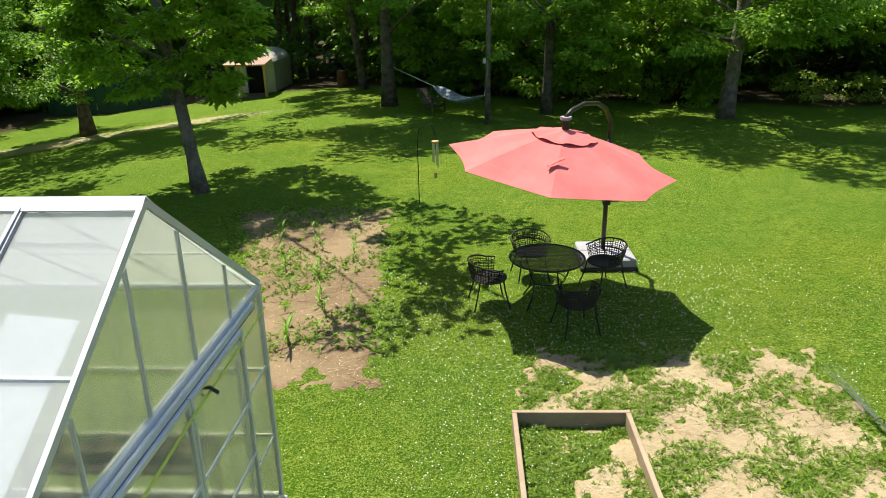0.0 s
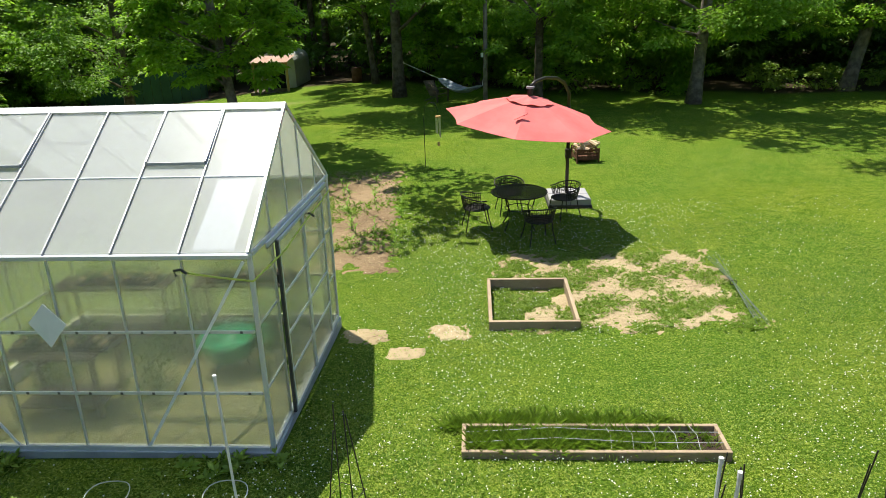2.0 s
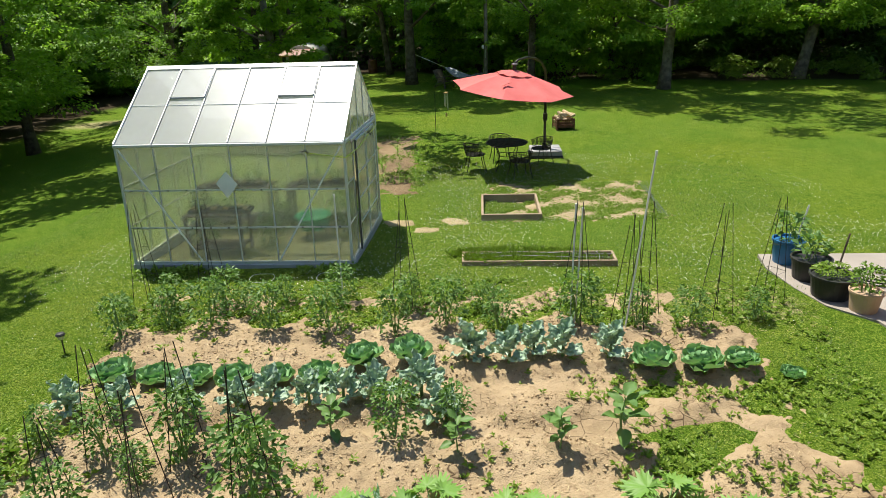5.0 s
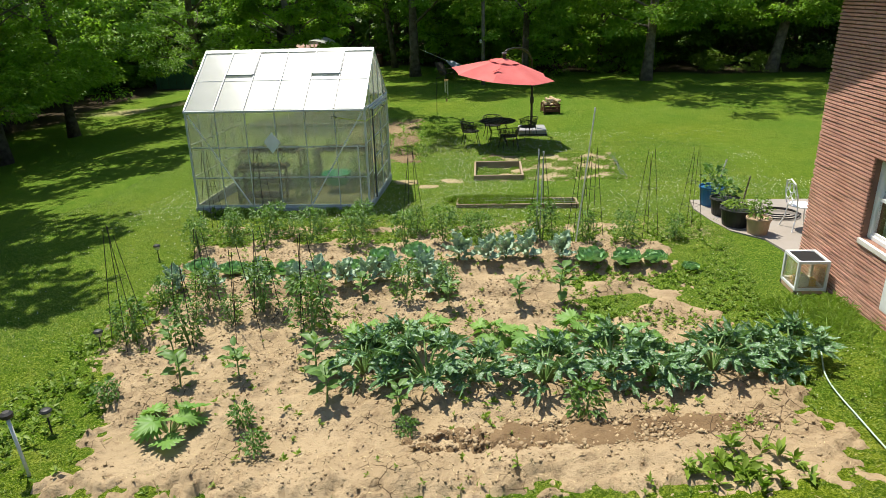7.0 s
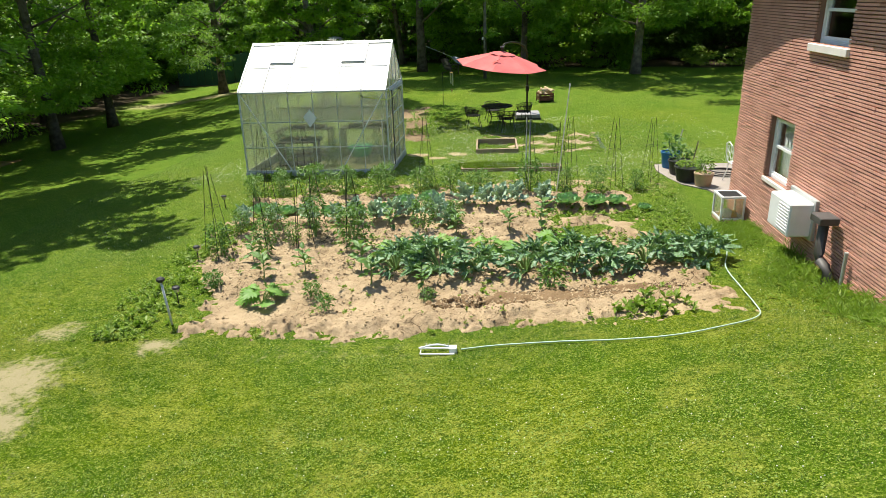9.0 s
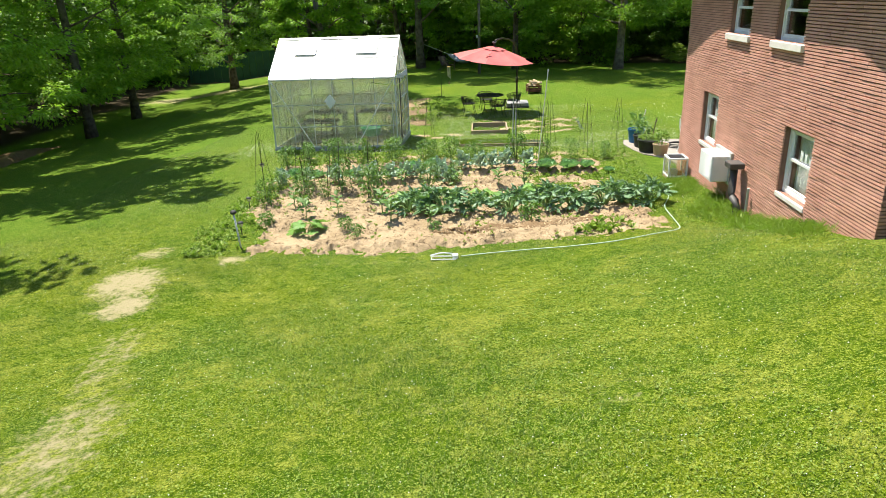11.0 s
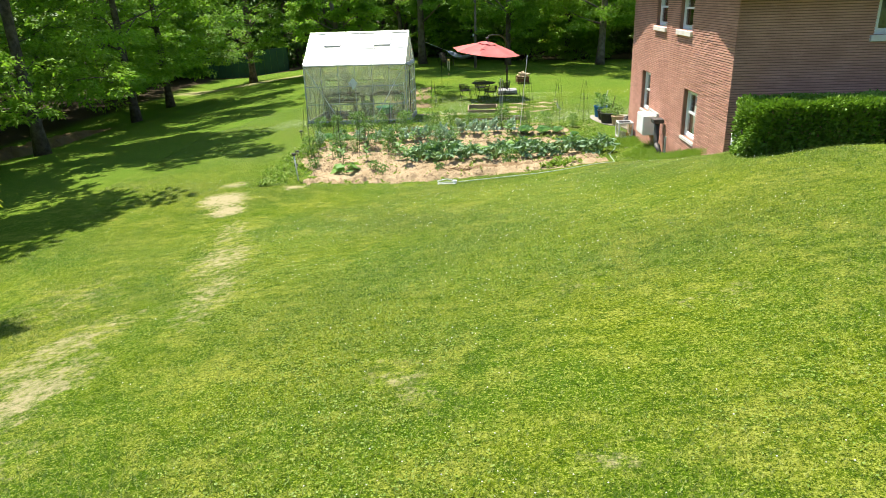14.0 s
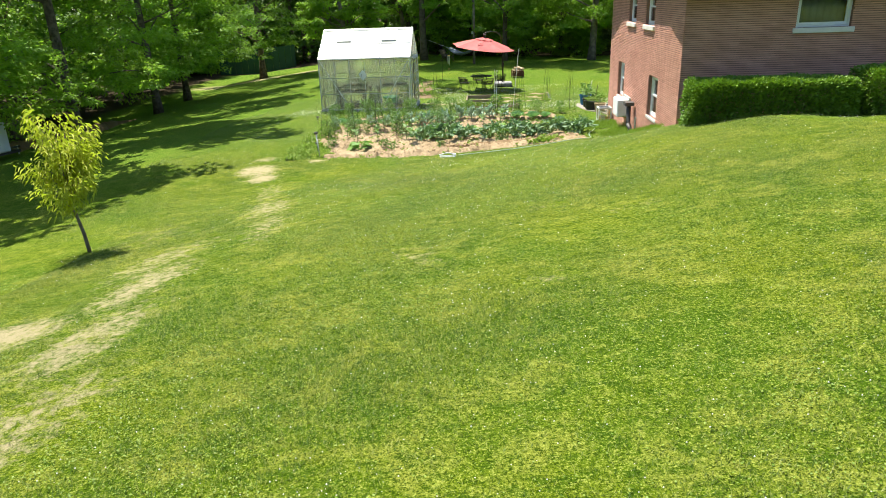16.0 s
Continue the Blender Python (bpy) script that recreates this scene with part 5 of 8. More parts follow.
TREES = [
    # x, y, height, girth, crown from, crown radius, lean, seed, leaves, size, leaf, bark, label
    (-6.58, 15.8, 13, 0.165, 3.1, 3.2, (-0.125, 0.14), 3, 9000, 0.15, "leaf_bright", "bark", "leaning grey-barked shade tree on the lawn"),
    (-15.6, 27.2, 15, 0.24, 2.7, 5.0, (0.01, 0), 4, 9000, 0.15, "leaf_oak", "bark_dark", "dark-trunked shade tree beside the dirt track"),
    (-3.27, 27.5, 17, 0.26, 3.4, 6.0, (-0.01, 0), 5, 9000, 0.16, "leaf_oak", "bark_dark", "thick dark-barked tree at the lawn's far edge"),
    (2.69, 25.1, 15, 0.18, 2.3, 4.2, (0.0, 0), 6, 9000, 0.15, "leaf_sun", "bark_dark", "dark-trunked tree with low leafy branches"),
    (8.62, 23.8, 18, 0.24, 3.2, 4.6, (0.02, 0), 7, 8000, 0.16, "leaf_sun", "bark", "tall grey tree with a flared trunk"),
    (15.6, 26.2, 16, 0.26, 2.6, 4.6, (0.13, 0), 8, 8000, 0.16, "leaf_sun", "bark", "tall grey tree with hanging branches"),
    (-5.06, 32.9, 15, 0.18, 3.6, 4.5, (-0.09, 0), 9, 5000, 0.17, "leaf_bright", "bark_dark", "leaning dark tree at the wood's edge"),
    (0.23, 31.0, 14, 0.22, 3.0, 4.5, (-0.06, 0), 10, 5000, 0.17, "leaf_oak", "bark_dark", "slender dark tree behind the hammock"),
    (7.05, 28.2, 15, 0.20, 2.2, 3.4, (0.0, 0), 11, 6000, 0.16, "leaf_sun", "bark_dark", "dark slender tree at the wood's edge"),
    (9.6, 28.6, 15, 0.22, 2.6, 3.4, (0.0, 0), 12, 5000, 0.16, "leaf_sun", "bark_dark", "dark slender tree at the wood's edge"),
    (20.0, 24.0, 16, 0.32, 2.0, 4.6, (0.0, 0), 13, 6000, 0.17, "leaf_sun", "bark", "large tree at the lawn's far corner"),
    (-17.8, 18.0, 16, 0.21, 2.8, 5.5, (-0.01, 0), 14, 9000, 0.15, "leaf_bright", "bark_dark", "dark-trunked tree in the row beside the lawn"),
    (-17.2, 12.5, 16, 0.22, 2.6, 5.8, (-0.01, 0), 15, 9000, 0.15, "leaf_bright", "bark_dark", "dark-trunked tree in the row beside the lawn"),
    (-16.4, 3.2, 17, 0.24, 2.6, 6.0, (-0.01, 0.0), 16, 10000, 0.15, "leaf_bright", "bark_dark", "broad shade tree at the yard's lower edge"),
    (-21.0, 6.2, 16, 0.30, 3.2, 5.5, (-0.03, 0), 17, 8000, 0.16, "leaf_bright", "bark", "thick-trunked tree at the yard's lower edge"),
    # trunk out of view: this one stands here for its shadow on the lawn
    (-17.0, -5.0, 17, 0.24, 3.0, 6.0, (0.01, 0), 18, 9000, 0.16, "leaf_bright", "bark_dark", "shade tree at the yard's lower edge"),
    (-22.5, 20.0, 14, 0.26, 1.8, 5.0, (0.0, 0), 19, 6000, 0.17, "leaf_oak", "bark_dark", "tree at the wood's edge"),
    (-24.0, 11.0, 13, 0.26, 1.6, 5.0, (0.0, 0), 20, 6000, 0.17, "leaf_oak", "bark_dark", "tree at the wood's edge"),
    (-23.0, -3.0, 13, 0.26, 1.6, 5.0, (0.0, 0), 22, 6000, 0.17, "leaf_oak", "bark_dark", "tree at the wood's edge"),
]
# long boughs of the leaning tree that reach out over the corn and towards the table
# those above 6 m are unseen, set where their dapples fall beside the table
BOUGHS = [(0.9, -0.3, 2.6), (0.4, 0.1, 3.0), (-1.0, 0.0, 2.7), (-1.8, 0.3, 3.0), (1.3, 0.0, 3.4), (0.2, 0.4, 3.5), (-2.4, -0.3, 3.4), (3.6, -1.6, 7.4), (4.2, -0.4, 8.2), (4.4, -2.6, 7.0), (4.1, -3.7, 6.8), (3.9, -5.2, 6.3), (3.0, 0.6, 8.0), (1.0, -0.3, 4.3), (1.8, -0.6, 3.9), (0.9, 0.4, 4.7), (-1.3, -0.5, 4.5), (-2.2, 0.2, 4.1), (0.4, -0.9, 5.0)]
LOW = [(1.2, -2.4, 2.1), (-1.4, -2.6, 1.9), (-2.8, -1.2, 2.2), (2.4, -1.4, 2.6), (-0.2, -3.0, 2.7), (-3.4, -2.4, 2.8), (1.8, -3.2, 3.4)]
LOWER = [(-1.2, -1.6, 2.2), (0.9, -1.8, 2.6), (-2.2, -0.8, 2.4), (1.7, -0.6, 2.9), (-0.4, -2.2, 3.2)]
# low sunny boughs of the trees along the far edge
FRONT = [(-1.6, -1.0, 2.9), (1.4, -0.9, 3.1), (0.2, -1.6, 3.4), (-3.0, -0.6, 3.3), (-2.6, -1.6, 4.4), (2.2, -2.4, 4.8), (-0.8, -2.9, 5.2), (3.4, -0.6, 4.2), (-3.6, 0.2, 4.9), (0.9, -2.2, 4.0)]
# high boughs outside the view, added for the shadows they cast on the lawn
REACH = {7: [(-1.0, -4.5, 14.0), (-3.5, -3.0, 14.0), (1.5, -4.0, 14.5), (3.5, -2.5, 14.0), (-5.0, -1.5, 13.5), (-2.5, -5.5, 14.5), (0.5, -5.8, 14.5)], 8: [(-2.0, -4.0, 14.0), (0.0, -5.0, 14.0), (-4.0, -3.0, 14.0), (2.0, -4.0, 14.0)], 16: [(6.6, -1.5, 12.0), (5.4, -0.8, 12.0), (5.6, 0.6, 11.5), (4.4, 1.6, 12.0)], 18: [(6.3, 1.9, 12.0), (5.4, 1.2, 12.0), (5.4, -0.4, 11.5), (4.8, -1.8, 12.0)]}
for x, y, tall, girth, first, radius, lean, seed, count, size, leaf, bark, label in TREES:
    tree(x, y, tall, girth, first, radius, lean, seed, int(count * (3.2 if seed in (16, 18) else 2.8)), size, leaf, bark, label=label, boughs=BOUGHS if seed == 3 else FRONT + REACH.get(seed, []) if seed in (6, 7, 8, 11, 12, 13) else LOW + REACH.get(seed, []) if seed in (16, 17, 18, 22) else LOWER if seed in (4, 14, 15) else (), low=1.6 if seed in (16, 18) else 3.5, big=1.0 if seed in (14, 15, 16, 18) else 0.5, thin=0.8 if seed in (11, 12) else 0.5 if seed == 6 else 0.0)


def dead_limb():
    ob = thing("bare_branch", (7.05, 28.05, 0), 0, "bare grey broken branch sticking out of a dark tree", "branch")
    part("branch", bar([(0.05, 0.1, 4.2), (-0.7, -0.1, 4.5), (-1.5, -0.2, 4.62), (-2.3, -0.3, 4.38), (-3.1, -0.3, 4.42)], [0.075, 0.065, 0.055, 0.045, 0.02], 8), M["pale_bark"], ob, smooth=True)


dead_limb()


def woods():
    """The wood round the yard: trunks, and foliage that hangs down to the ground in uneven masses."""
    rng = np.random.default_rng(77)
    trunks = bmesh.new()
    spots = []
    for i in range(150):
        a = rng.uniform(0, 1)
        if a < 0.7:
            x, y = rng.uniform(-34, 40), rng.uniform(33, 62)
            if x < -7 and y < 39:
                continue
        else:
            x, y = rng.uniform(-52, -25), rng.uniform(-25, 45)
        spots.append((x, y))
        z, r, h = level(x, y), rng.uniform(0.1, 0.24), rng.uniform(10, 17)
        tube(trunks, [(x, y, z - 0.2), (x + rng.normal() * 0.2, y, z + h * 0.4), (x + rng.normal() * 0.6, y, z + h)], [r * 1.2, r * 0.8, r * 0.25], 7)
    tagged(new("wood_trunks", mesh_of(trunks, "wood_trunks", M["bark_dark"], True)), "dark trunks of the woods behind the yard", "woods", kind="stuff")

    def mass(name, n, x0, x1, y0, y1, z0, z1, clumps, size, leaf, edge, label, squash=0.8):
        C = np.stack((rng.uniform(x0, x1, clumps), rng.uniform(y0, y1, clumps), z0 + (z1 - z0) * rng.random(clumps) ** 1.1), 1)
        C = C[edge(C[:, 0], C[:, 1], C[:, 2])]
        C[:, 2] += ground(C[:, 0], C[:, 1])
        at, d = sprays(C, 1.15, n, rng, 6, squash)
        keep = at[:, 2] > ground(at[:, 0], at[:, 1]) + 0.05
        at, d = at[keep], d[keep]
        s = size * rng.uniform(0.7, 1.4, len(at))
        way = d * (1, 1, 0.4) + rng.normal(size=d.shape) * 0.5 - (0, 0, 0.2)
        tagged(new(name, leaves(name, at, way, s * 1.5, s * 0.85, M[leaf], rng, 0.2, 1.2)), label, "woods", kind="stuff")

    back = lambda x, y, z: (y > 30.5 + 1.2 * np.sin(x * 0.8) + 2.0 * (x < -4) - 1.5 * (x > 4) - 1.5 * (x > 10)) & ~((x < -6.5) & (x > -23) & (y < 38.0))
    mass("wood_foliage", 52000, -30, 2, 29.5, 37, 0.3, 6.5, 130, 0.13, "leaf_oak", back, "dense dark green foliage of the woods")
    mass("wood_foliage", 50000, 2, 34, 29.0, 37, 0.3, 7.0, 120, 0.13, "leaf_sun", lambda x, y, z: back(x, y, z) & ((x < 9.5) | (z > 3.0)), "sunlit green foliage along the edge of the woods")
    # inner masses get dark leaves to stand for the black shade between the trunks
    mass("wood_foliage", 30000, -40, 44, 40, 52, 0.0, 9.0, 420, 0.3, "leaf_shaded", back, "dense foliage deep in the woods, its shade put into dark leaves")
    mass("wood_thicket", 42000, -34, 40, 34.0, 40, 0.0, 5.5, 420, 0.2, "leaf_shaded", back, "added thicket inside the woods, coloured dark as shade")
    # the canopies are added above the view to keep sun off the woods
    mass("wood_canopy", 46000, -40, 44, 35.0, 54, 5.5, 15.0, 700, 0.5, "leaf_shaded", back, "closed green canopy, mostly out of view, added to shade the woods")
    mass("wood_canopy", 22000, 11, 40, 28.5, 37, 6.0, 15.0, 110, 0.34, "leaf_shaded", lambda x, y, z: x > 8, "closed unseen canopy added to shade the edge of the woods")
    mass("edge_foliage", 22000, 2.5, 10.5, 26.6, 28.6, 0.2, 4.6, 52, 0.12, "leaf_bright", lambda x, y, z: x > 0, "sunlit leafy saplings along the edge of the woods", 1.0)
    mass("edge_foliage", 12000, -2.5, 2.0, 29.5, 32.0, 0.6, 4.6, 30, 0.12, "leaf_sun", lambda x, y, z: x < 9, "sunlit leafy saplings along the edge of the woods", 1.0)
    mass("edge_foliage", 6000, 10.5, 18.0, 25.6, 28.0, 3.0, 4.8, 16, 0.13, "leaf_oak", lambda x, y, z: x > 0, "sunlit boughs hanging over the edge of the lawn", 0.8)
    # added dark filling where only deep shade lies behind the lawn's edge
    mass("wood_thicket", 22000, 9.5, 26, 30.5, 36, 0.0, 3.6, 130, 0.2, "leaf_shaded", lambda x, y, z: x > 0, "added thicket inside the woods, coloured dark as shade")
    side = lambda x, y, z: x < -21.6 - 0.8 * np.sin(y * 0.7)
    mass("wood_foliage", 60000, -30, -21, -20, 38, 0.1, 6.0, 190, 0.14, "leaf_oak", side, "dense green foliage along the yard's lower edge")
    mass("wood_canopy", 36000, -54, -24, -30, 45, 3.0, 14.0, 560, 0.45, "leaf_shaded", side, "closed green canopy, mostly out of view, added to shade the woods")
    low = lambda x, y, z: (shaded_litter(x, y) > 0.3) & ~((x < -6) & (x > -20)) & (rng.random(len(x)) < 0.55)
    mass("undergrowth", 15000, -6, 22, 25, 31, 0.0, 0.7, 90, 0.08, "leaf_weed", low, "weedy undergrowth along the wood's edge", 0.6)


woods()


def far_wall():
    """Beyond the wood: a closed dark screen of distant trees."""
    rng = np.random.default_rng(6)
    n = 26000
    a = rng.uniform(-math.pi, math.pi, n)
    r = rng.uniform(58, 78, n)
    x, y = r * np.sin(a) * 1.0, 4 + r * np.cos(a)
    at = np.stack((x, y, ground(x, y) + 13 * rng.random(n)), 1)
    s = rng.uniform(1.0, 2.2, n)
    tagged(new("distant_trees", leaves("distant_trees", at, rng.normal(size=(n, 3)), s * 1.4, s, M["leaf_shaded"], rng)), "distant trees all round the yard", "woods", kind="stuff")


far_wall()

# ---- the seat in the yard ----


def umbrella():
    z0 = level(2.05, 11.0)
    ob = thing("cantilever_umbrella", (0, 0, 0), 0, "faded red cantilever umbrella on a weighted base", "umbrella")
    bx, by, half = 2.07, 10.98, 0.44
    for i in range(2):
        for j in range(2):
            x, y = bx - half + i * half, by - half + j * half
            part("base_weight", boxed(x + 0.006, y + 0.006, z0 + 0.05, x + half - 0.006, y + half - 0.006, z0 + 0.20, 0.02), M["plate"], ob, "grey weighted slab")
    part("base_plate", boxed(bx - half - 0.02, by - half - 0.02, z0 + 0.0, bx + half + 0.02, by + half + 0.02, z0 + 0.07, 0.012), M["plate_edge"], ob)
    px, py = 2.05, 11.05
    part("pole", bar([(px, py, z0 + 0.05), (px, py, 1.15), (px - 0.02, py, 1.75)], 0.038, 12), M["bronze"], ob, smooth=True)
    part("crank_box", boxed(px - 0.06, py - 0.07, 0.62, px + 0.06, py + 0.05, 0.82, 0.012), M["bronze"], ob)
    part("crank_handle", bar([(px - 0.06, py - 0.08, 0.72), (px - 0.06, py - 0.16, 0.72), (px - 0.06, py - 0.16, 0.62)], 0.011, 6), M["bronze"], ob)
    hub = Vector((1.106, 9.474, 2.167))
    arm = [(px - 0.02, py, 1.7), (px - 0.03, py - 0.10, 1.98), (px - 0.16, py - 0.30, 2.22), (px - 0.36, py - 0.66, 2.36), (px - 0.62, py - 1.05, 2.42), (hub.x + 0.10, hub.y + 0.15, 2.40), (hub.x, hub.y, 2.33)]
    part("arm", bar(arm, [0.036, 0.036, 0.034, 0.032, 0.030, 0.030, 0.03], 10), M["bronze"], ob, "arched bronze arm", smooth=True)
    part("hub", bar([hub + Vector((0, 0, 0.14)), hub + Vector((0, 0, -0.02))], 0.05, 12), M["bronze"], ob)
    part("finial", bar([hub + Vector((0, 0, 0.13)), hub + Vector((0, 0, 0.17))], 0.075, 14), M["plate"], ob, "pale cap")
    # the canopy leans a little towards the garden
    tilt = Matrix.Translation(hub) @ Matrix.Rotation(radians(6.8), 4, "Y") @ Matrix.Rotation(radians(3.1), 4, "X")
    corner = lambda i, r, z: tilt @ Vector((r * math.cos(math.pi / 4 * i + 0.594), r * math.sin(math.pi / 4 * i + 0.594), z))
    R, drop, n = 1.556, 0.45, 8
    bm = bmesh.new()
    rings = []
    for k in range(n + 1):
        t = 0.13 + 0.87 * k / n
        ring = []
        for i in range(8):
            for j in range(6):
                f = j / 6
                a, b = corner(i, R * t, -drop * t ** 1.15), corner(i + 1, R * t, -drop * t ** 1.15)
                p = a.lerp(b, f)
                bow = math.sin(math.pi * f)
                p += Vector((0, 0, -0.05 * bow * t))
                p += (tilt.translation - p) * (0.045 * bow * t ** 3)
                ring.append(bm.verts.new(p))
        rings.append(ring)
    for a, b in zip(rings, rings[1:]):
        for j in range(48):
            bm.faces.new((a[j], b[j], b[(j + 1) % 48], a[(j + 1) % 48]))
    canopy = part("canopy", bm, M["canopy"], ob, "faded red cloth canopy")
    canopy.modifiers.new("thick", "SOLIDIFY").thickness = 0.004
    bm = bmesh.new()
    tip = bm.verts.new(tilt @ Vector((0, 0, 0.012)))
    edge = []
    for i in range(8):
        for j in range(6):
            f = j / 6
            p = corner(i, 0.45, -0.085).lerp(corner(i + 1, 0.45, -0.085), f) + Vector((0, 0, 0.012 * math.sin(math.pi * f * 2)))
            edge.append(bm.verts.new(p))
    for j in range(48):
        bm.faces.new((tip, edge[j], edge[(j + 1) % 48]))
    vent = part("vent", bm, M["canopy"], canopy, "raised wind vent")
    vent.modifiers.new("thick", "SOLIDIFY").thickness = 0.004
    for i in range(8):
        part("rib", bar([corner(i, 0.06, -0.03), corner(i, R * 0.5, -drop * 0.47 - 0.03), corner(i, R * 0.985, -drop * 0.98 - 0.02)], 0.010, 6), M["bronze"], ob)
        part("strut", bar([corner(i, 0.05, -0.55), corner(i, R * 0.55, -drop * 0.55 - 0.03)], 0.008, 6), M["bronze"], ob)
    strap_at = corner(5, 0.9, -drop * 0.5)
    for k, d in enumerate(((0.10, 0.05, 0.03), (0.16, -0.05, 0.02))):
        bm = slab(bmesh.new(), [strap_at + Vector((-0.14, -0.07 - 0.05 * k, -0.015)), strap_at + Vector((0.08, 0.02 * k, 0.05)), strap_at + Vector((0.10, 0.05, 0.075)), strap_at + Vector((-0.10, 0.0, 0.01))], 0.012)
        part("tie_strap", bm, M["canopy"], canopy, "loose tie strap")


umbrella()


def patio_table():
    x, y = 0.92, 9.40
    ob = thing("patio_table", (x, y, level(x, y)), 0, "round black wrought-iron table with a mesh top", "table")
    R, h = 0.53, 0.72
    part("rim", bar([(R * math.cos(a), R * math.sin(a), h) for a in (2 * math.pi * i / 40 for i in range(41))], 0.014, 6), M["iron"], ob, smooth=True)
    bm = bmesh.new()
    n = 34
    for i in range(-n // 2 + 1, n // 2):
        c = 2 * R * i / n
        half = math.sqrt(max(R * R - c * c, 0))
        if half > 0.05:
            rail(bm, (c, -half, h), (c, half, h), 0.013, 0.004)
            rail(bm, (-half, c, h + 0.003), (half, c, h + 0.003), 0.013, 0.004)
    tagged(part("tabletop", bm, M["iron"], ob, "black wire mesh top"), kind="stuff")
    for i in range(4):
        a = math.pi / 4 + i * math.pi / 2
        c, s = math.cos(a), math.sin(a)
        part("leg", bar([(0.40 * c, 0.40 * s, h), (0.36 * c, 0.36 * s, 0.55), (0.26 * c, 0.26 * s, 0.40), (0.30 * c, 0.30 * s, 0.18), (0.42 * c, 0.42 * s, 0.0)], 0.013, 6), M["iron"], ob, smooth=True)
    part("leg_ring", bar([(0.27 * math.cos(a), 0.27 * math.sin(a), 0.40) for a in (2 * math.pi * i / 24 for i in range(25))], 0.009, 6), M["iron"], ob)


patio_table()


def patio_chair(x, y, rz):
    """A barrel-backed iron chair; it faces along its own -y."""
    ob = thing("patio_chair", (x, y, level(x, y)), rz, "black wrought-iron chair with a curved back", "chair", "chairs round the patio table")
    bm = bmesh.new()
    n = 14
    for i in range(-n + 1, n):
        c = 0.25 * i / n
        half = math.sqrt(0.25 ** 2 - c * c) if abs(c) < 0.25 else 0
        if half > 0.03:
            rail(bm, (c, -half, 0.42), (c, half, 0.42), 0.016, 0.003)
            rail(bm, (-half, c, 0.422), (half, c, 0.422), 0.016, 0.003)
    tagged(part("seat", bm, M["iron"], ob, "black mesh seat"), kind="stuff")
    part("seat_rim", bar([(0.25 * math.cos(a), 0.25 * math.sin(a), 0.42) for a in (2 * math.pi * i / 24 for i in range(25))], 0.011, 6), M["iron"], ob)
    arc = lambda r, z0, z1: [(r * math.cos(a), r * math.sin(a), z0 + (z1 - z0) * max(math.sin(a), 0.0) ** 0.7) for a in (math.radians(-28 + 236 * i / 18) for i in range(19))]
    part("back_rail", bar(arc(0.31, 0.62, 0.70), 0.012, 6), M["iron"], ob)
    part("back_rail", bar(arc(0.28, 0.54, 0.56), 0.008, 6), M["iron"], ob)
    for i in range(9):
        a = math.radians(-10 + 25 * i)
        part("back_spindle", bar([(0.25 * math.cos(a), 0.25 * math.sin(a), 0.42), (0.30 * math.cos(a + 0.12), 0.30 * math.sin(a + 0.12), 0.60), (0.31 * math.cos(a), 0.31 * math.sin(a), 0.62 + 0.08 * max(math.sin(a), 0) ** 0.7)], 0.006, 5), M["iron"], ob)
    bm = bmesh.new()
    for i in range(30):
        a = math.radians(-26 + 232 * i / 29)
        top = 0.61 + 0.075 * max(math.sin(a), 0.0) ** 0.7
        rail(bm, (0.255 * math.cos(a), 0.255 * math.sin(a), 0.43), (0.305 * math.cos(a), 0.305 * math.sin(a), top), 0.009, 0.003)
    for k in range(7):
        t = 0.1 + 0.85 * k / 7
        ring = [((0.255 + 0.05 * t) * math.cos(a), (0.255 + 0.05 * t) * math.sin(a), 0.43 + (0.18 + 0.075 * max(math.sin(a), 0.0) ** 0.7) * t) for a in (math.radians(-26 + 232 * i / 16) for i in range(17))]
        for p, q in zip(ring, ring[1:]):
            rail(bm, p, q, 0.003, 0.009)
    tagged(part("back_mesh", bm, M["iron"], ob, "black mesh back"), kind="stuff")
    for sx in (-1, 1):
        for sy in (-1, 1):
            part("leg", bar([(sx * 0.19, sy * 0.17, 0.42), (sx * 0.20, sy * 0.20, 0.25), (sx * 0.25, sy * 0.26, 0.0)], 0.011, 6), M["iron"], ob)
    return ob


chair = patio_chair(0.10, 9.40, 100)
for x, y, rz in ((0.78, 10.38, 10), (1.86, 9.98, -62), (1.22, 8.55, 195)):
    copy_thing(chair, pose(x, y, level(x, y), 0, 0, rz))


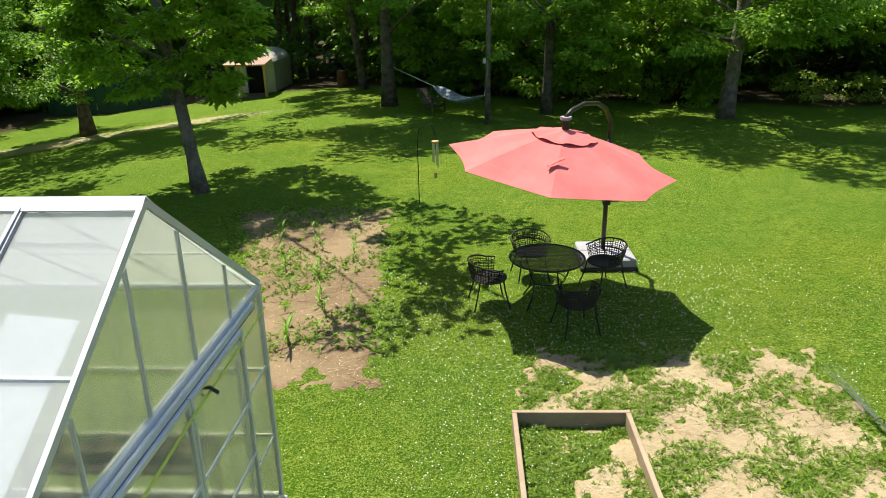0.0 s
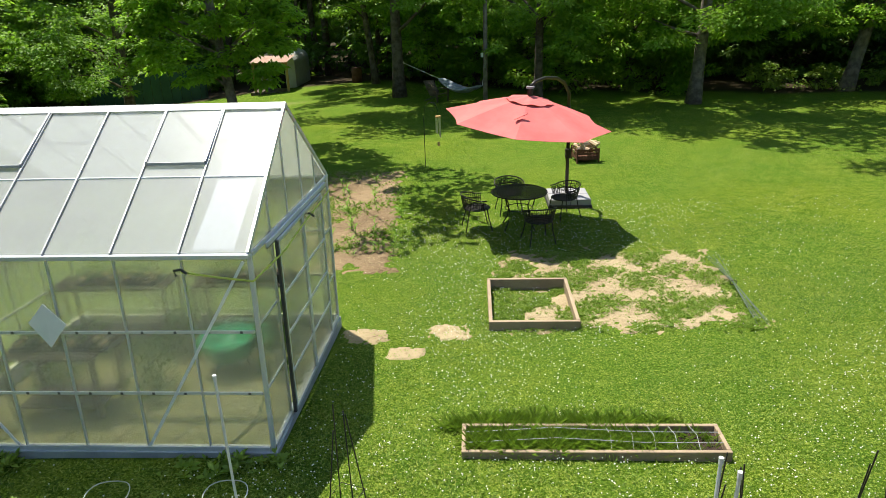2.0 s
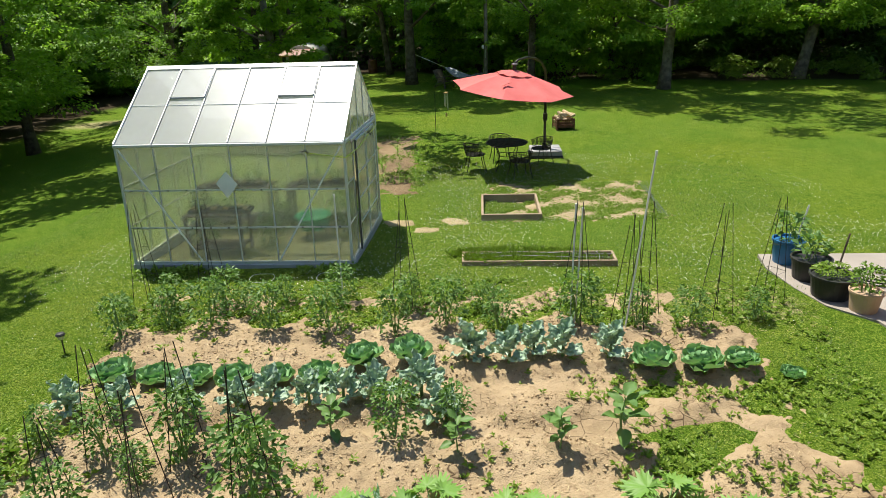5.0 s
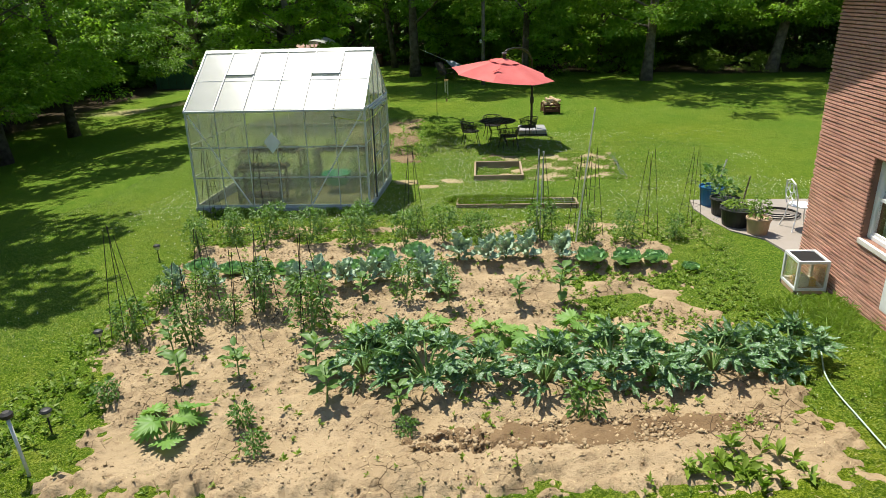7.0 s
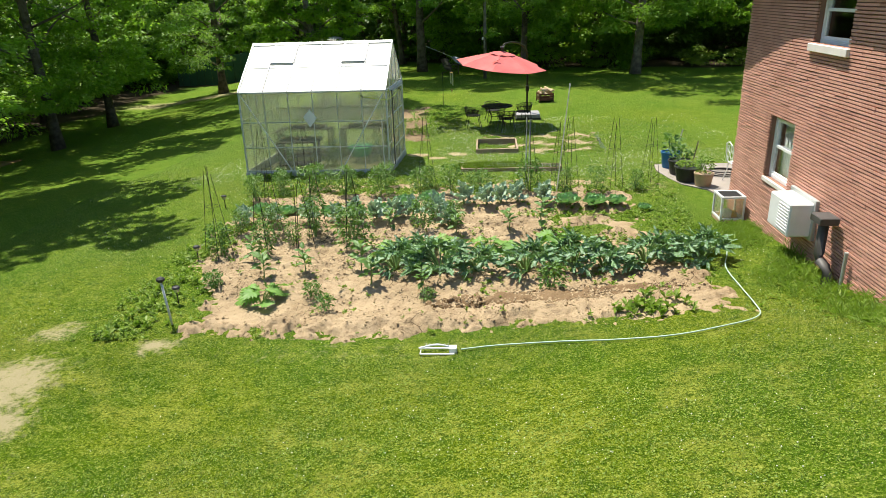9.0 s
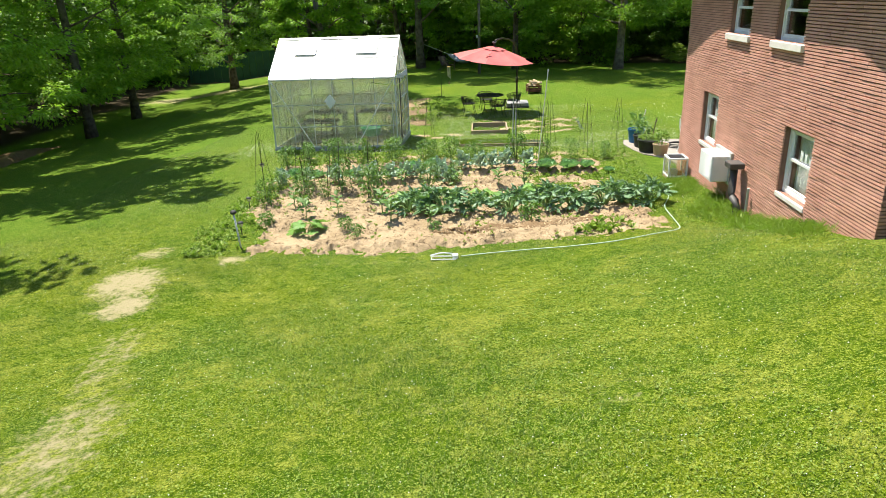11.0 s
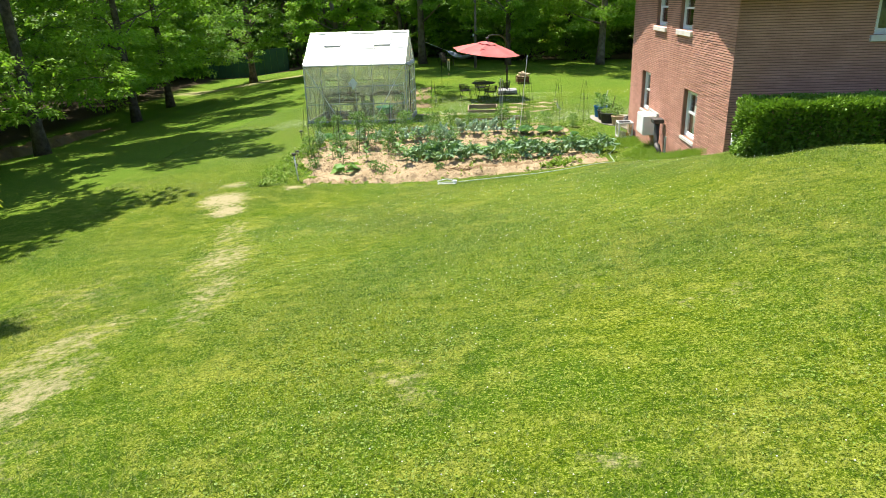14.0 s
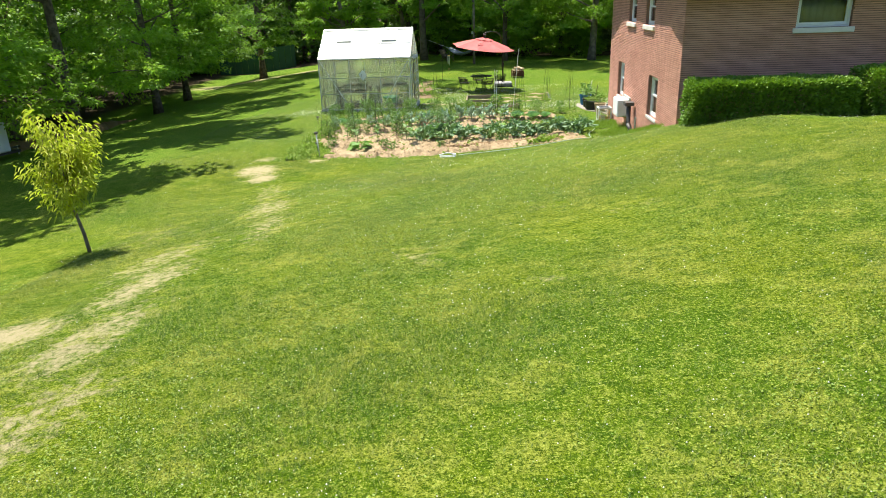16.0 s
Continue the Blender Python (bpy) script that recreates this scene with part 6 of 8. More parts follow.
def fire_pit():
    x, y = 3.02, 14.75
    ob = thing("fire_pit", (x, y, level(x, y)), 8, "rusty square fire pit filled with split logs", "fire pit")
    w, h = 0.29, 0.36
    for k in range(4):
        m = Matrix.Rotation(math.pi / 2 * k, 4, "Z")
        bm = bmesh.new()
        for i in range(7):
            for j in range(3):
                cx, cz = -w + 0.05 + i * (2 * w - 0.1) / 6, 0.16 + j * 0.085
                box(bm, cx - 0.036, -w, cz - 0.03, cx + 0.036, -w + 0.012, cz + 0.03)
        box(bm, -w, -w - 0.004, 0.10, w, -w + 0.016, 0.13)
        box(bm, -w, -w - 0.004, h - 0.03, w, -w + 0.016, h)
        bmesh.ops.transform(bm, matrix=m, verts=bm.verts)
        part("side", bm, M["rust"], ob, "pierced rusty steel side")
        part("leg", railed((m @ Vector((-w, -w, 0))), (m @ Vector((-w, -w, h + 0.02))), 0.035, 0.035), M["rust"], ob)
    part("tray", boxed(-w, -w, 0.08, w, w, 0.10), M["rust"], ob)
    rng = np.random.default_rng(3)
    for i in range(9):
        a, c = rng.uniform(0, 3.1), rng.uniform(-0.14, 0.14, 2)
        d = Vector((math.cos(a), math.sin(a), rng.uniform(-0.1, 0.45))) * 0.24
        c = Vector((c[0], c[1], 0.32 + 0.025 * i))
        part("log", bar([c - d, c + d], [0.055, 0.05], 6), M["wood_pale"], ob, "pale split log")


fire_pit()


def raised_bed():
    ob = thing("raised_bed", (0, 0, 0), 0, "square raised bed of weathered boards, overgrown", "raised bed")
    z = level(0.85, 5.7)
    for a in ((0.24, 4.98, 1.46, 5.03), (0.24, 6.40, 1.46, 6.45), (0.24, 5.03, 0.29, 6.40), (1.41, 5.03, 1.46, 6.40)):
        part("board", boxed(a[0], a[1], z - 0.10, a[2], a[3], z + 0.17, 0.006), M["wood"], ob)


def planter_bed():
    ob = thing("long_planter", (0, 0, 0), 0, "low long planter of grey boards with wire mesh", "planter")
    z = level(1.1, 2.2)
    for a in ((-0.08, 2.02, 2.38, 2.06), (-0.08, 2.42, 2.38, 2.46), (-0.08, 2.06, -0.04, 2.42), (2.34, 2.06, 2.38, 2.42)):
        part("board", boxed(a[0], a[1], z - 0.10, a[2], a[3], z + 0.10, 0.005), M["wood"], ob)
    bm = bmesh.new()
    box(bm, -0.04, 2.06, z - 0.1, 2.34, 2.42, z + 0.03)
    part("soil", bm, M["potting"], ob, "dark soil")
    for i in range(2):
        y = 2.16 + 0.16 * i
        part("wire", bar([(-0.04, y, z + 0.10), (0.8, y + 0.02, z + 0.14), (1.6, y - 0.02, z + 0.12), (2.34, y, z + 0.10)], 0.004, 4), M["tin"], ob)
    for i in range(5):
        x = 1.3 + i * 0.2
        part("wire", bar([(x, 2.06, z + 0.10), (x + 0.02, 2.24, z + 0.13), (x, 2.42, z + 0.10)], 0.003, 4), M["tin"], ob)


raised_bed()
planter_bed()


def wind_chime():
    x, y = -1.24, 14.34
    ob = thing("wind_chime", (x, y, level(x, y)), 0, "wind chime on a thin black shepherd's hook", "wind chime")
    part("hook", bar([(0, 0, -0.1), (0, 0, 1.3), (0.04, 0, 1.58), (0.16, 0, 1.70), (0.30, 0, 1.66), (0.36, 0, 1.52), (0.37, 0, 1.44)], 0.010, 6), M["iron"], ob)
    part("disc", bar([(0.37, 0, 1.30), (0.37, 0, 1.34)], 0.075, 16), M["wood_gold"], ob, "round wooden top")
    part("cord", bar([(0.37, 0, 1.34), (0.37, 0, 1.44)], 0.004, 4), M["iron"], ob)
    for i in range(6):
        a = i * math.pi / 3
        part("tube", bar([(0.37 + 0.055 * math.cos(a), 0.055 * math.sin(a), 0.78 + 0.04 * i), (0.37 + 0.055 * math.cos(a), 0.055 * math.sin(a), 1.29)], 0.013, 8), M["chime"], ob, "bright metal tube")
    part("sail", boxed(0.34, -0.02, 0.55, 0.40, 0.02, 0.66, 0.004), M["wood_gold"], ob)


def lamp_post():
    x, y = 0.50, 23.4
    ob = thing("utility_post", (x, y, level(x, y)), 0, "thin grey wooden post with a white fitting", "post")
    part("shaft", bar([(0, 0, -0.2), (0.02, 0, 3.0), (0.0, 0, 6.2)], [0.10, 0.085, 0.07], 10), M["bark"], ob, smooth=True)
    part("fitting", boxed(-0.16, -0.06, 2.0, -0.06, 0.04, 2.16, 0.01), M["white"], ob)
    part("bracket", bar([(0, -0.10, 1.6), (0, -0.13, 1.9), (0, -0.10, 2.1)], 0.012, 6), M["tin"], ob)


def hammock():
    ob = thing("hammock", (0, 0, 0), 0, "blue and grey hammock slung between a tree and a post", "hammock")
    a, b = Vector((-3.0, 27.2, 1.15)), Vector((0.45, 23.5, 1.0))
    c, d = Vector((-1.35, 25.6, 0.62)), Vector((0.40, 23.9, 0.52))
    n = 12
    bm = bmesh.new()
    u = (d - c).cross(Vector((0, 0, 1))).normalized()
    rows = []
    for i in range(n + 1):
        t = i / n
        p = c.lerp(d, t) - Vector((0, 0, 0.42 * math.sin(math.pi * t)))
        w = 0.10 + 0.32 * math.sin(math.pi * t) ** 0.6
        rows.append([bm.verts.new(p + u * w * s + Vector((0, 0, 0.16 * s * s * (w / 0.4)))) for s in (-1, -0.5, 0, 0.5, 1)])
    for r, q in zip(rows, rows[1:]):
        for j in range(4):
            bm.faces.new((r[j], r[j + 1], q[j + 1], q[j]))
    bed = part("bed", bm, M["fabric"], ob, "striped cloth bed", smooth=True)
    bed.modifiers.new("thick", "SOLIDIFY").thickness = 0.012
    part("rope", bar([a, c], 0.012, 5), M["cloth"], ob)
    part("rope", bar([d, b], 0.012, 5), M["cloth"], ob)


def recliner():
    x, y = -1.5, 26.0
    ob = thing("lawn_chair", (x, y, level(x, y)), 40, "low dark slatted lawn chair", "chair")
    for i in range(5):
        part("back_slat", railed((-0.22 + 0.11 * i, 0.15, 0.22), (-0.22 + 0.11 * i, 0.62, 0.82), 0.085, 0.02), M["bark_dark"], ob)
    for i in range(5):
        part("seat_slat", railed((-0.27, 0.10 - 0.11 * i, 0.24 + 0.025 * i), (0.27, 0.10 - 0.11 * i, 0.24 + 0.025 * i), 0.09, 0.02), M["bark_dark"], ob)
    for sx in (-0.29, 0.29):
        part("front_leg", railed((sx, -0.38, 0.0), (sx, -0.38, 0.5), 0.07, 0.03), M["bark_dark"], ob)
        part("back_leg", railed((sx, -0.40, 0.30), (sx, 0.50, 0.0), 0.07, 0.03), M["bark_dark"], ob)
        part("arm_rest", railed((sx, -0.45, 0.52), (sx, 0.30, 0.50), 0.12, 0.025), M["bark_dark"], ob)


wind_chime()
lamp_post()
hammock()
recliner()


def shed():
    x, y = -10.7, 34.4
    z = level(x, y)
    ob = thing("shed", (x, y, z), 0, "small arched metal shed with a timber porch", "shed")
    n, w, h = 14, 0.98, 1.40
    arch = [(-w, 0.0)] + [(w * math.cos(math.pi - math.pi * i / n), h + 0.62 * math.sin(math.pi * i / n)) for i in range(n + 1)] + [(w, 0.0)]
    bm = bmesh.new()
    front = [bm.verts.new((a, 0.0, b)) for a, b in arch]
    back = [bm.verts.new((a, 3.4, b)) for a, b in arch]
    for i in range(len(arch) - 1):
        bm.faces.new((front[i], front[i + 1], back[i + 1], back[i]))
    bm.faces.new(back)
    shell = part("shell", bm, M["tin"], ob, "curved grey sheet metal")
    shell.modifiers.new("thick", "SOLIDIFY").thickness = 0.03
    for a, b in ((-w + 0.03, -0.42), (0.42, w - 0.03)):
        part("front_panel", boxed(a, 0.0, 0.0, b, 0.04, h + 0.1), M["tin"], ob)
    arch_panel = [(c[0] * 0.97, 0.02, c[1] - 0.01) for c in arch[1:-1]]
    part("gable", slab(bmesh.new(), [(p[0], p[1], max(p[2], h + 0.1)) for p in arch_panel], 0.03), M["tin"], ob)
    # a near-black panel stands for the shade inside the shed
    part("doorway", boxed(-0.42, 0.30, 0.0, 0.42, 0.34, h + 0.1), M["near_black"], ob, "near-black panel as the shade inside the open doorway")
    part("deck", boxed(-1.12, -1.6, -0.25, 1.08, 0.0, 0.05, 0.01), M["bark_dark"], ob, "dark timber deck")
    for px in (-0.86, -0.30, 0.92):
        part("porch_post", boxed(px - 0.055, -1.55, 0.05, px + 0.055, -1.44, 1.52), M["wood_gold"], ob, "yellow timber post")
    part("porch_beam", boxed(-0.93, -1.56, 1.50, 0.99, -1.43, 1.60), M["wood_gold"], ob)
    bm = bmesh.new()
    m = 30
    rows = [[bm.verts.new((-0.98 + 2.0 * i / m, yy, zz + (0.03 if i % 2 else 0.0))) for yy, zz in ((-1.8, 1.58), (0.05, 1.80))] for i in range(m + 1)]
    for a, b in zip(rows, rows[1:]):
        bm.faces.new((a[0], b[0], b[1], a[1]))
    roof = part("porch_roof", bm, M["tin_red"], ob, "rusty corrugated porch roof")
    roof.modifiers.new("thick", "SOLIDIFY").thickness = 0.01
    part("porch_rail", boxed(-0.8, -1.5, 0.55, -0.36, -1.46, 0.62), M["wood_gold"], ob)


def barrel():
    x, y = -6.3, 34.2
    ob = thing("rusty_barrel", (x, y, level(x, y)), 0, "rusty red steel barrel standing in the grass", "barrel")
    part("drum", lathe([(0.27, 0), (0.28, 0.02), (0.28, 0.22), (0.292, 0.24), (0.28, 0.26), (0.28, 0.50), (0.292, 0.52), (0.28, 0.54), (0.28, 0.76), (0.27, 0.78)], 20), M["rust"], ob, smooth=True)


def green_fence():
    ob = thing("green_fence", (0, 0, 0), 0, "tall dark green sheet-metal fence under the trees", "fence")
    n = 24
    for i in range(n):
        t0, t1 = i / n, (i + 0.96) / n
        a, b = (-21.8 + 6.6 * t0, 34.8 + 0.4 * t0), (-21.8 + 6.6 * t1, 34.8 + 0.4 * t1)
        z = level(a[0], a[1])
        bm = bmesh.new()
        slab(bm, [(a[0], a[1] + 0.04 * (i % 2), z - 0.1), (b[0], b[1] + 0.04 * (i % 2), z - 0.1), (b[0], b[1] + 0.04 * (i % 2), z + 1.95), (a[0], a[1] + 0.04 * (i % 2), z + 1.95)], 0.02)
        part("panel", bm, M["green_metal"], ob)
    for i in range(5):
        x, y = -21.8 + 6.6 * i / 4, 34.95 + 0.4 * i / 4
        part("post", boxed(x - 0.04, y, level(x, y) - 0.1, x + 0.04, y + 0.08, level(x, y) + 2.0), M["green_metal"], ob)


shed()
barrel()
green_fence()

# ---- beside the house ----


def patio_top(y):
    """The slab falls gently away from the house."""
    return 0.014 - 0.018 * y


def patio():
    edge = [(4.66, 2.35), (4.56, 1.75), (4.64, 1.0), (4.80, 0.38), (5.22, -0.10), (5.34, -0.85), (5.38, -1.29), (9.0, -1.29), (9.0, 2.35)]
    ob = new("patio", mesh_of(slab(bmesh.new(), [(x, y, patio_top(y) - 0.42) for x, y in edge], 0.42), "patio", M["concrete"]))
    return tagged(ob, "pale concrete patio slab beside the house", "patio", kind="structure")


patio()


def plant_tuft(name, n, spread, tall, size, leaf, rng, parent, label="", at=(0, 0, 0), up=0.6):
    """A bushy mass of small leaves on thin stems, as one part."""
    t = rng.random(n) ** 0.75
    a = rng.uniform(0, 2 * np.pi, n)
    r = spread * np.sqrt(rng.random(n)) * (0.35 + 0.75 * np.sin(np.pi * np.clip(0.12 + 0.8 * t, 0, 1)))
    p = np.stack((at[0] + r * np.cos(a), at[1] + r * np.sin(a), at[2] + tall * t), 1)
    way = np.stack((np.cos(a), np.sin(a), np.full(n, up)), 1) + rng.normal(size=(n, 3)) * 0.6
    s = size * rng.uniform(0.6, 1.4, n)
    return part(name, leaves(name, p, way, s * 1.5, s * 0.75, M[leaf], rng, 0.3), None, parent, label)


def pot(x, y, r, h, mat_name, label, kind, seed, tall, tub=False):
    rng = np.random.default_rng(seed)
    ob = thing("plant_pot", (x, y, patio_top(y)), 0, label, "plant pot", "pots on the patio")
    part("pot", lathe([(r * 0.80, 0), (r * 0.82, 0.01), (r * 0.97, h * 0.88), (r * 1.05, h * 0.9), (r * 1.05, h), (r * 0.96, h), (r * 0.93, h * 0.9)], 26), M[mat_name], ob, smooth=False)
    part("soil", lathe([(r * 0.90, h * 0.80), (r * 0.93, h * 0.88)], 20), M["potting"], ob, "dark potting soil")
    for i in range(5):
        a = rng.uniform(0, 6.28)
        c = Vector((r * 0.3 * math.cos(a), r * 0.3 * math.sin(a), h * 0.85))
        part("stem", bar([c, c + Vector((rng.normal() * 0.08, rng.normal() * 0.08, tall * rng.uniform(0.5, 0.95)))], 0.007, 5), M["stem"], ob)
    plant_tuft("foliage", 80 if kind == "leaf_egg" else 220, r * 0.85, tall, 0.085 if kind == "leaf_egg" else 0.045, kind, rng, ob, "leafy green plant", (0, 0, h * 0.92))
    return ob


pot(4.95, 2.02, 0.23, 0.38, "blue", "blue plastic tub with a leafy vegetable plant", "leaf_egg", 31, 0.45)
pot(5.00, 1.36, 0.27, 0.32, "black", "black nursery pot with a young vegetable plant", "leaf_egg", 32, 0.35)
pot(5.00, 0.72, 0.29, 0.32, "black", "black nursery pot of bare soil and sprouts", "leaf_weed", 33, 0.14)
pot(5.20, 0.26, 0.20, 0.28, "terracotta", "sandy clay pot with a small shrub", "leaf_hedge", 34, 0.36)


def cane(x, y, z, dx, dy, h, mat_name, label):
    ob = thing("garden_stake", (x, y, z), 0, label, "stake")
    part("stake", bar([(0, 0, -0.1), (dx, dy, h)], 0.013, 6), M[mat_name], ob)


cane(5.05, 0.80, 0.18, 0.16, 0.10, 0.66, "bark_dark", "dark stick stuck in the black pot")
cane(5.00, 2.00, 0.22, 0.18, 0.05, 0.66, "pvc", "white plastic stake in the blue tub")


def coiled_hose():
    ob = thing("coiled_hose", (5.95, 1.25, patio_top(1.25) + 0.02), 0, "dark garden hose coiled loosely on the patio", "hose")
    pts = [(0.42 * math.cos(a) * (1 - 0.02 * a), 0.36 * math.sin(a) * (1 - 0.02 * a), 0.004 * a) for a in (0.3 * i for i in range(60))]
    part("loop", bar(pts, 0.013, 6), M["iron"], ob)


def iron_chair(x, y, rz):
    ob = thing("garden_chair", (x, y, patio_top(y)), rz, "white cast-metal garden chair with a lacy back", "chair", "white garden chairs")
    part("seat", lathe([(0.20, 0.42), (0.21, 0.425), (0.21, 0.44), (0.19, 0.445)], 22), M["white"], ob)
    part("back_frame", bar([(-0.18, 0.17, 0.43), (-0.20, 0.21, 0.66), (-0.14, 0.24, 0.84), (0, 0.25, 0.90), (0.14, 0.24, 0.84), (0.20, 0.21, 0.66), (0.18, 0.17, 0.43)], 0.014, 6), M["white"], ob)
    for cx, cz, r in ((0, 0.74, 0.08), (-0.09, 0.62, 0.07), (0.09, 0.62, 0.07), (0, 0.52, 0.07), (-0.1, 0.76, 0.05), (0.1, 0.76, 0.05)):
        part("back_ring", bar([(cx + r * math.cos(a), 0.215 + 0.05 * (cz - 0.6), cz + r * math.sin(a)) for a in (0.45 * i for i in range(15))], 0.008, 5), M["white"], ob)
    for sx in (-1, 1):
        for sy in (-1, 1):
            part("leg", bar([(sx * 0.15, sy * 0.15, 0.43), (sx * 0.17, sy * 0.17, 0.2), (sx * 0.22, sy * 0.22, 0.0)], 0.013, 6), M["white"], ob)
    return ob


coiled_hose()
white_chair = iron_chair(5.98, 0.48, 95)
copy_thing(white_chair, pose(6.62, 0.90, patio_top(0.90), 0, 0, 70))


def window_crate():
    x0, x1, y0, y1, z0, z1 = 4.72, 5.14, -2.34, -1.88, level(4.9, -2.1), 0.52
    ob = thing("cold_frame", (0, 0, 0), 0, "white-framed clear box standing against the brick wall", "box")
    t = 0.035
    for x in (x0, x1 - t):
        for y in (y0, y1 - t):
            part("post", boxed(x, y, z0, x + t, y + t, z1), M["white"], ob)
    for z in (z0 + 0.06, z1 - t):
        for y in (y0, y1 - t):
            part("rail", boxed(x0 + t, y, z, x1 - t, y + t, z + t), M["white"], ob)
        for x in (x0, x1 - t):
            part("rail", boxed(x, y0 + t, z, x + t, y1 - t, z + t), M["white"], ob)
    part("tray", boxed(x0, y0, z0, x1, y1, z0 + 0.06), M["terracotta"], ob)
    for a in ((x0 + 0.012, y0 + t, x0 + 0.018, y1 - t), (x0 + t, y0 + 0.012, x1 - t, y0 + 0.018), (x1 - 0.018, y0 + t, x1 - 0.012, y1 - t)):
        part("pane", boxed(a[0], a[1], z0 + 0.1, a[2], a[3], z1 - t), M["wall_sheet"], ob, "cloudy clear pane")
    part("lid", boxed(x0 + t, y0 + t, z1 - 0.03, x1 - t, y1 - t, z1 - 0.018), M["near_black"], ob, "dark mesh lid")
    rng = np.random.default_rng(8)
    for i in range(6):
        c = Vector((rng.uniform(x0 + 0.1, x1 - 0.1), rng.uniform(y0 + 0.1, y1 - 0.1), z0 + 0.09))
        part("scrap", boxed(c.x - 0.06, c.y - 0.05, c.z - 0.03, c.x + 0.06, c.y + 0.05, c.z + 0.04 + 0.02 * i, 0.01), M["cloth"] if i % 2 else M["yellow"], ob)


window_crate()


def hedge(x0, x1, y0, y1, tall, seed, count, label):
    rng = np.random.default_rng(seed)
    cx, cy = (x0 + x1) / 2, (y0 + y1) / 2
    z0 = min(level(x0, y0), level(x1, y0), level(x0, y1)) - 0.03
    ob = thing("hedge", (cx, cy, z0), 0, label, "hedge")
    w, d = (x1 - x0) / 2, (y1 - y0) / 2
    bm = bmesh.new()
    for i in range(int(w * 6)):
        px = -w + 0.15 + i * (2 * w - 0.3) / max(int(w * 6) - 1, 1)
        tube(bm, [(px, 0, 0), (px + rng.normal() * 0.1, rng.normal() * 0.1, tall * 0.5), (px + rng.normal() * 0.2, rng.normal() * 0.2, tall * 0.85)], [0.025, 0.015, 0.006], 5)
    tagged(part("stems", bm, M["bark_dark"], ob), kind="stuff")
    u = rng.uniform(-1, 1, (count, 3))
    side = rng.integers(0, 4, count)
    u[side == 0, 1] = -1
    u[side == 1, 2] = 1
    u[side == 2, 0] = np.sign(u[side == 2, 0])
    u[side == 3, 1] = 1
    p = u * (w, d, tall / 2)
    k = 1 + 0.06 * grain(p[:, 0] * 1.0 + p[:, 2], p[:, 1] + p[:, 2], 2.5, seed) - 0.14 * (np.linalg.norm(np.abs(u) ** 5, axis=1) - 1).clip(0) - rng.random(count) ** 2 * 0.22
    p = p * k[:, None] + (0, 0, tall / 2)
    p[:, 2] = np.maximum(p[:, 2], 0.03)
    s = 0.044 * rng.uniform(0.6, 1.4, count)
    way = u + rng.normal(size=u.shape) * 0.7 + (0, 0, 0.4)
    part("foliage", leaves("foliage", p, way, s * 1.4, s * 0.9, M["leaf_hedge"], rng, 0.1), None, ob)


hedge(5.08, 8.35, -11.0, -9.95, 1.02, 41, 36000, "clipped dense green hedge before the brick wall")
hedge(8.55, 13.6, -11.0, -9.95, 1.05, 42, 30000, "clipped dense green hedge before the brick wall")


def hose():
    ob = thing("garden_hose", (0, 0, 0), 0, "pale green hose trailing over the lawn to a sprinkler", "hose")
    pts = [(4.86, -1.9), (4.75, -2.4), (4.5, -3.2), (4.3, -4.0), (4.05, -4.7), (3.95, -5.6), (3.85, -6.3), (3.7, -6.85), (3.35, -7.15), (2.7, -7.3), (2.0, -7.22), (1.4, -7.1), (0.7, -7.05), (0.16, -7.1)]
    fine = []
    ends = [pts[0]] + pts + [pts[-1]]
    for o, a, b, c in zip(ends, ends[1:], ends[2:], ends[3:]):
        for i in range(6):
            t = i / 6
            x, y = (0.5 * (2 * a[j] + (b[j] - o[j]) * t + (2 * o[j] - 5 * a[j] + 4 * b[j] - c[j]) * t * t + (3 * a[j] - o[j] - 3 * b[j] + c[j]) * t ** 3) for j in (0, 1))
            fine.append((x, y, level(x, y) + 0.03))
    part("tube", bar([(4.86, -1.85, 0.35)] + fine, 0.0085, 7), M["hose"], ob, smooth=True)


def sprinkler():
    x, y = -0.06, -7.1
    ob = thing("lawn_sprinkler", (x, y, level(x, y) + 0.015), 0, "white oscillating sprinkler on the lawn", "sprinkler")
    part("skid", bar([(-0.2, -0.07, 0.01), (0.2, -0.07, 0.01), (0.2, 0.07, 0.01), (-0.2, 0.07, 0.01), (-0.2, -0.07, 0.01)], 0.010, 6), M["white"], ob)
    part("spray_bar", bar([(-0.22, 0, 0.05), (-0.1, 0, 0.085), (0, 0, 0.10), (0.1, 0, 0.085), (0.2, 0, 0.05)], 0.012, 8), M["white"], ob)
    part("motor", boxed(0.14, -0.045, 0.0, 0.23, 0.045, 0.075, 0.01), M["white"], ob)
    for i in range(7):
        part("nozzle", bar([(-0.13 + 0.043 * i, 0, 0.095), (-0.13 + 0.043 * i, 0, 0.112)], 0.005, 6), M["tin"], ob)


hose()
sprinkler()


def solar_light(x, y):
    ob = thing("solar_light", (x, y, level(x, y)), 0, "small solar path light on a spike", "light", "solar lights by the garden")
    part("spike", bar([(0, 0, -0.05), (0, 0, 0.20)], 0.009, 6), M["black"], ob)
    part("lens", lathe([(0.03, 0.19), (0.04, 0.20), (0.04, 0.245), (0.03, 0.25)], 14), M["chime"], ob)
    part("cap", lathe([(0.055, 0.245), (0.06, 0.255), (0.045, 0.275), (0.02, 0.28)], 16), M["black"], ob)
    return ob


lamp = solar_light(-3.95, -5.48)
for x, y in ((-4.36, -3.76), (-5.0, -0.75)):
    copy_thing(lamp, pose(x, y, level(x, y)))


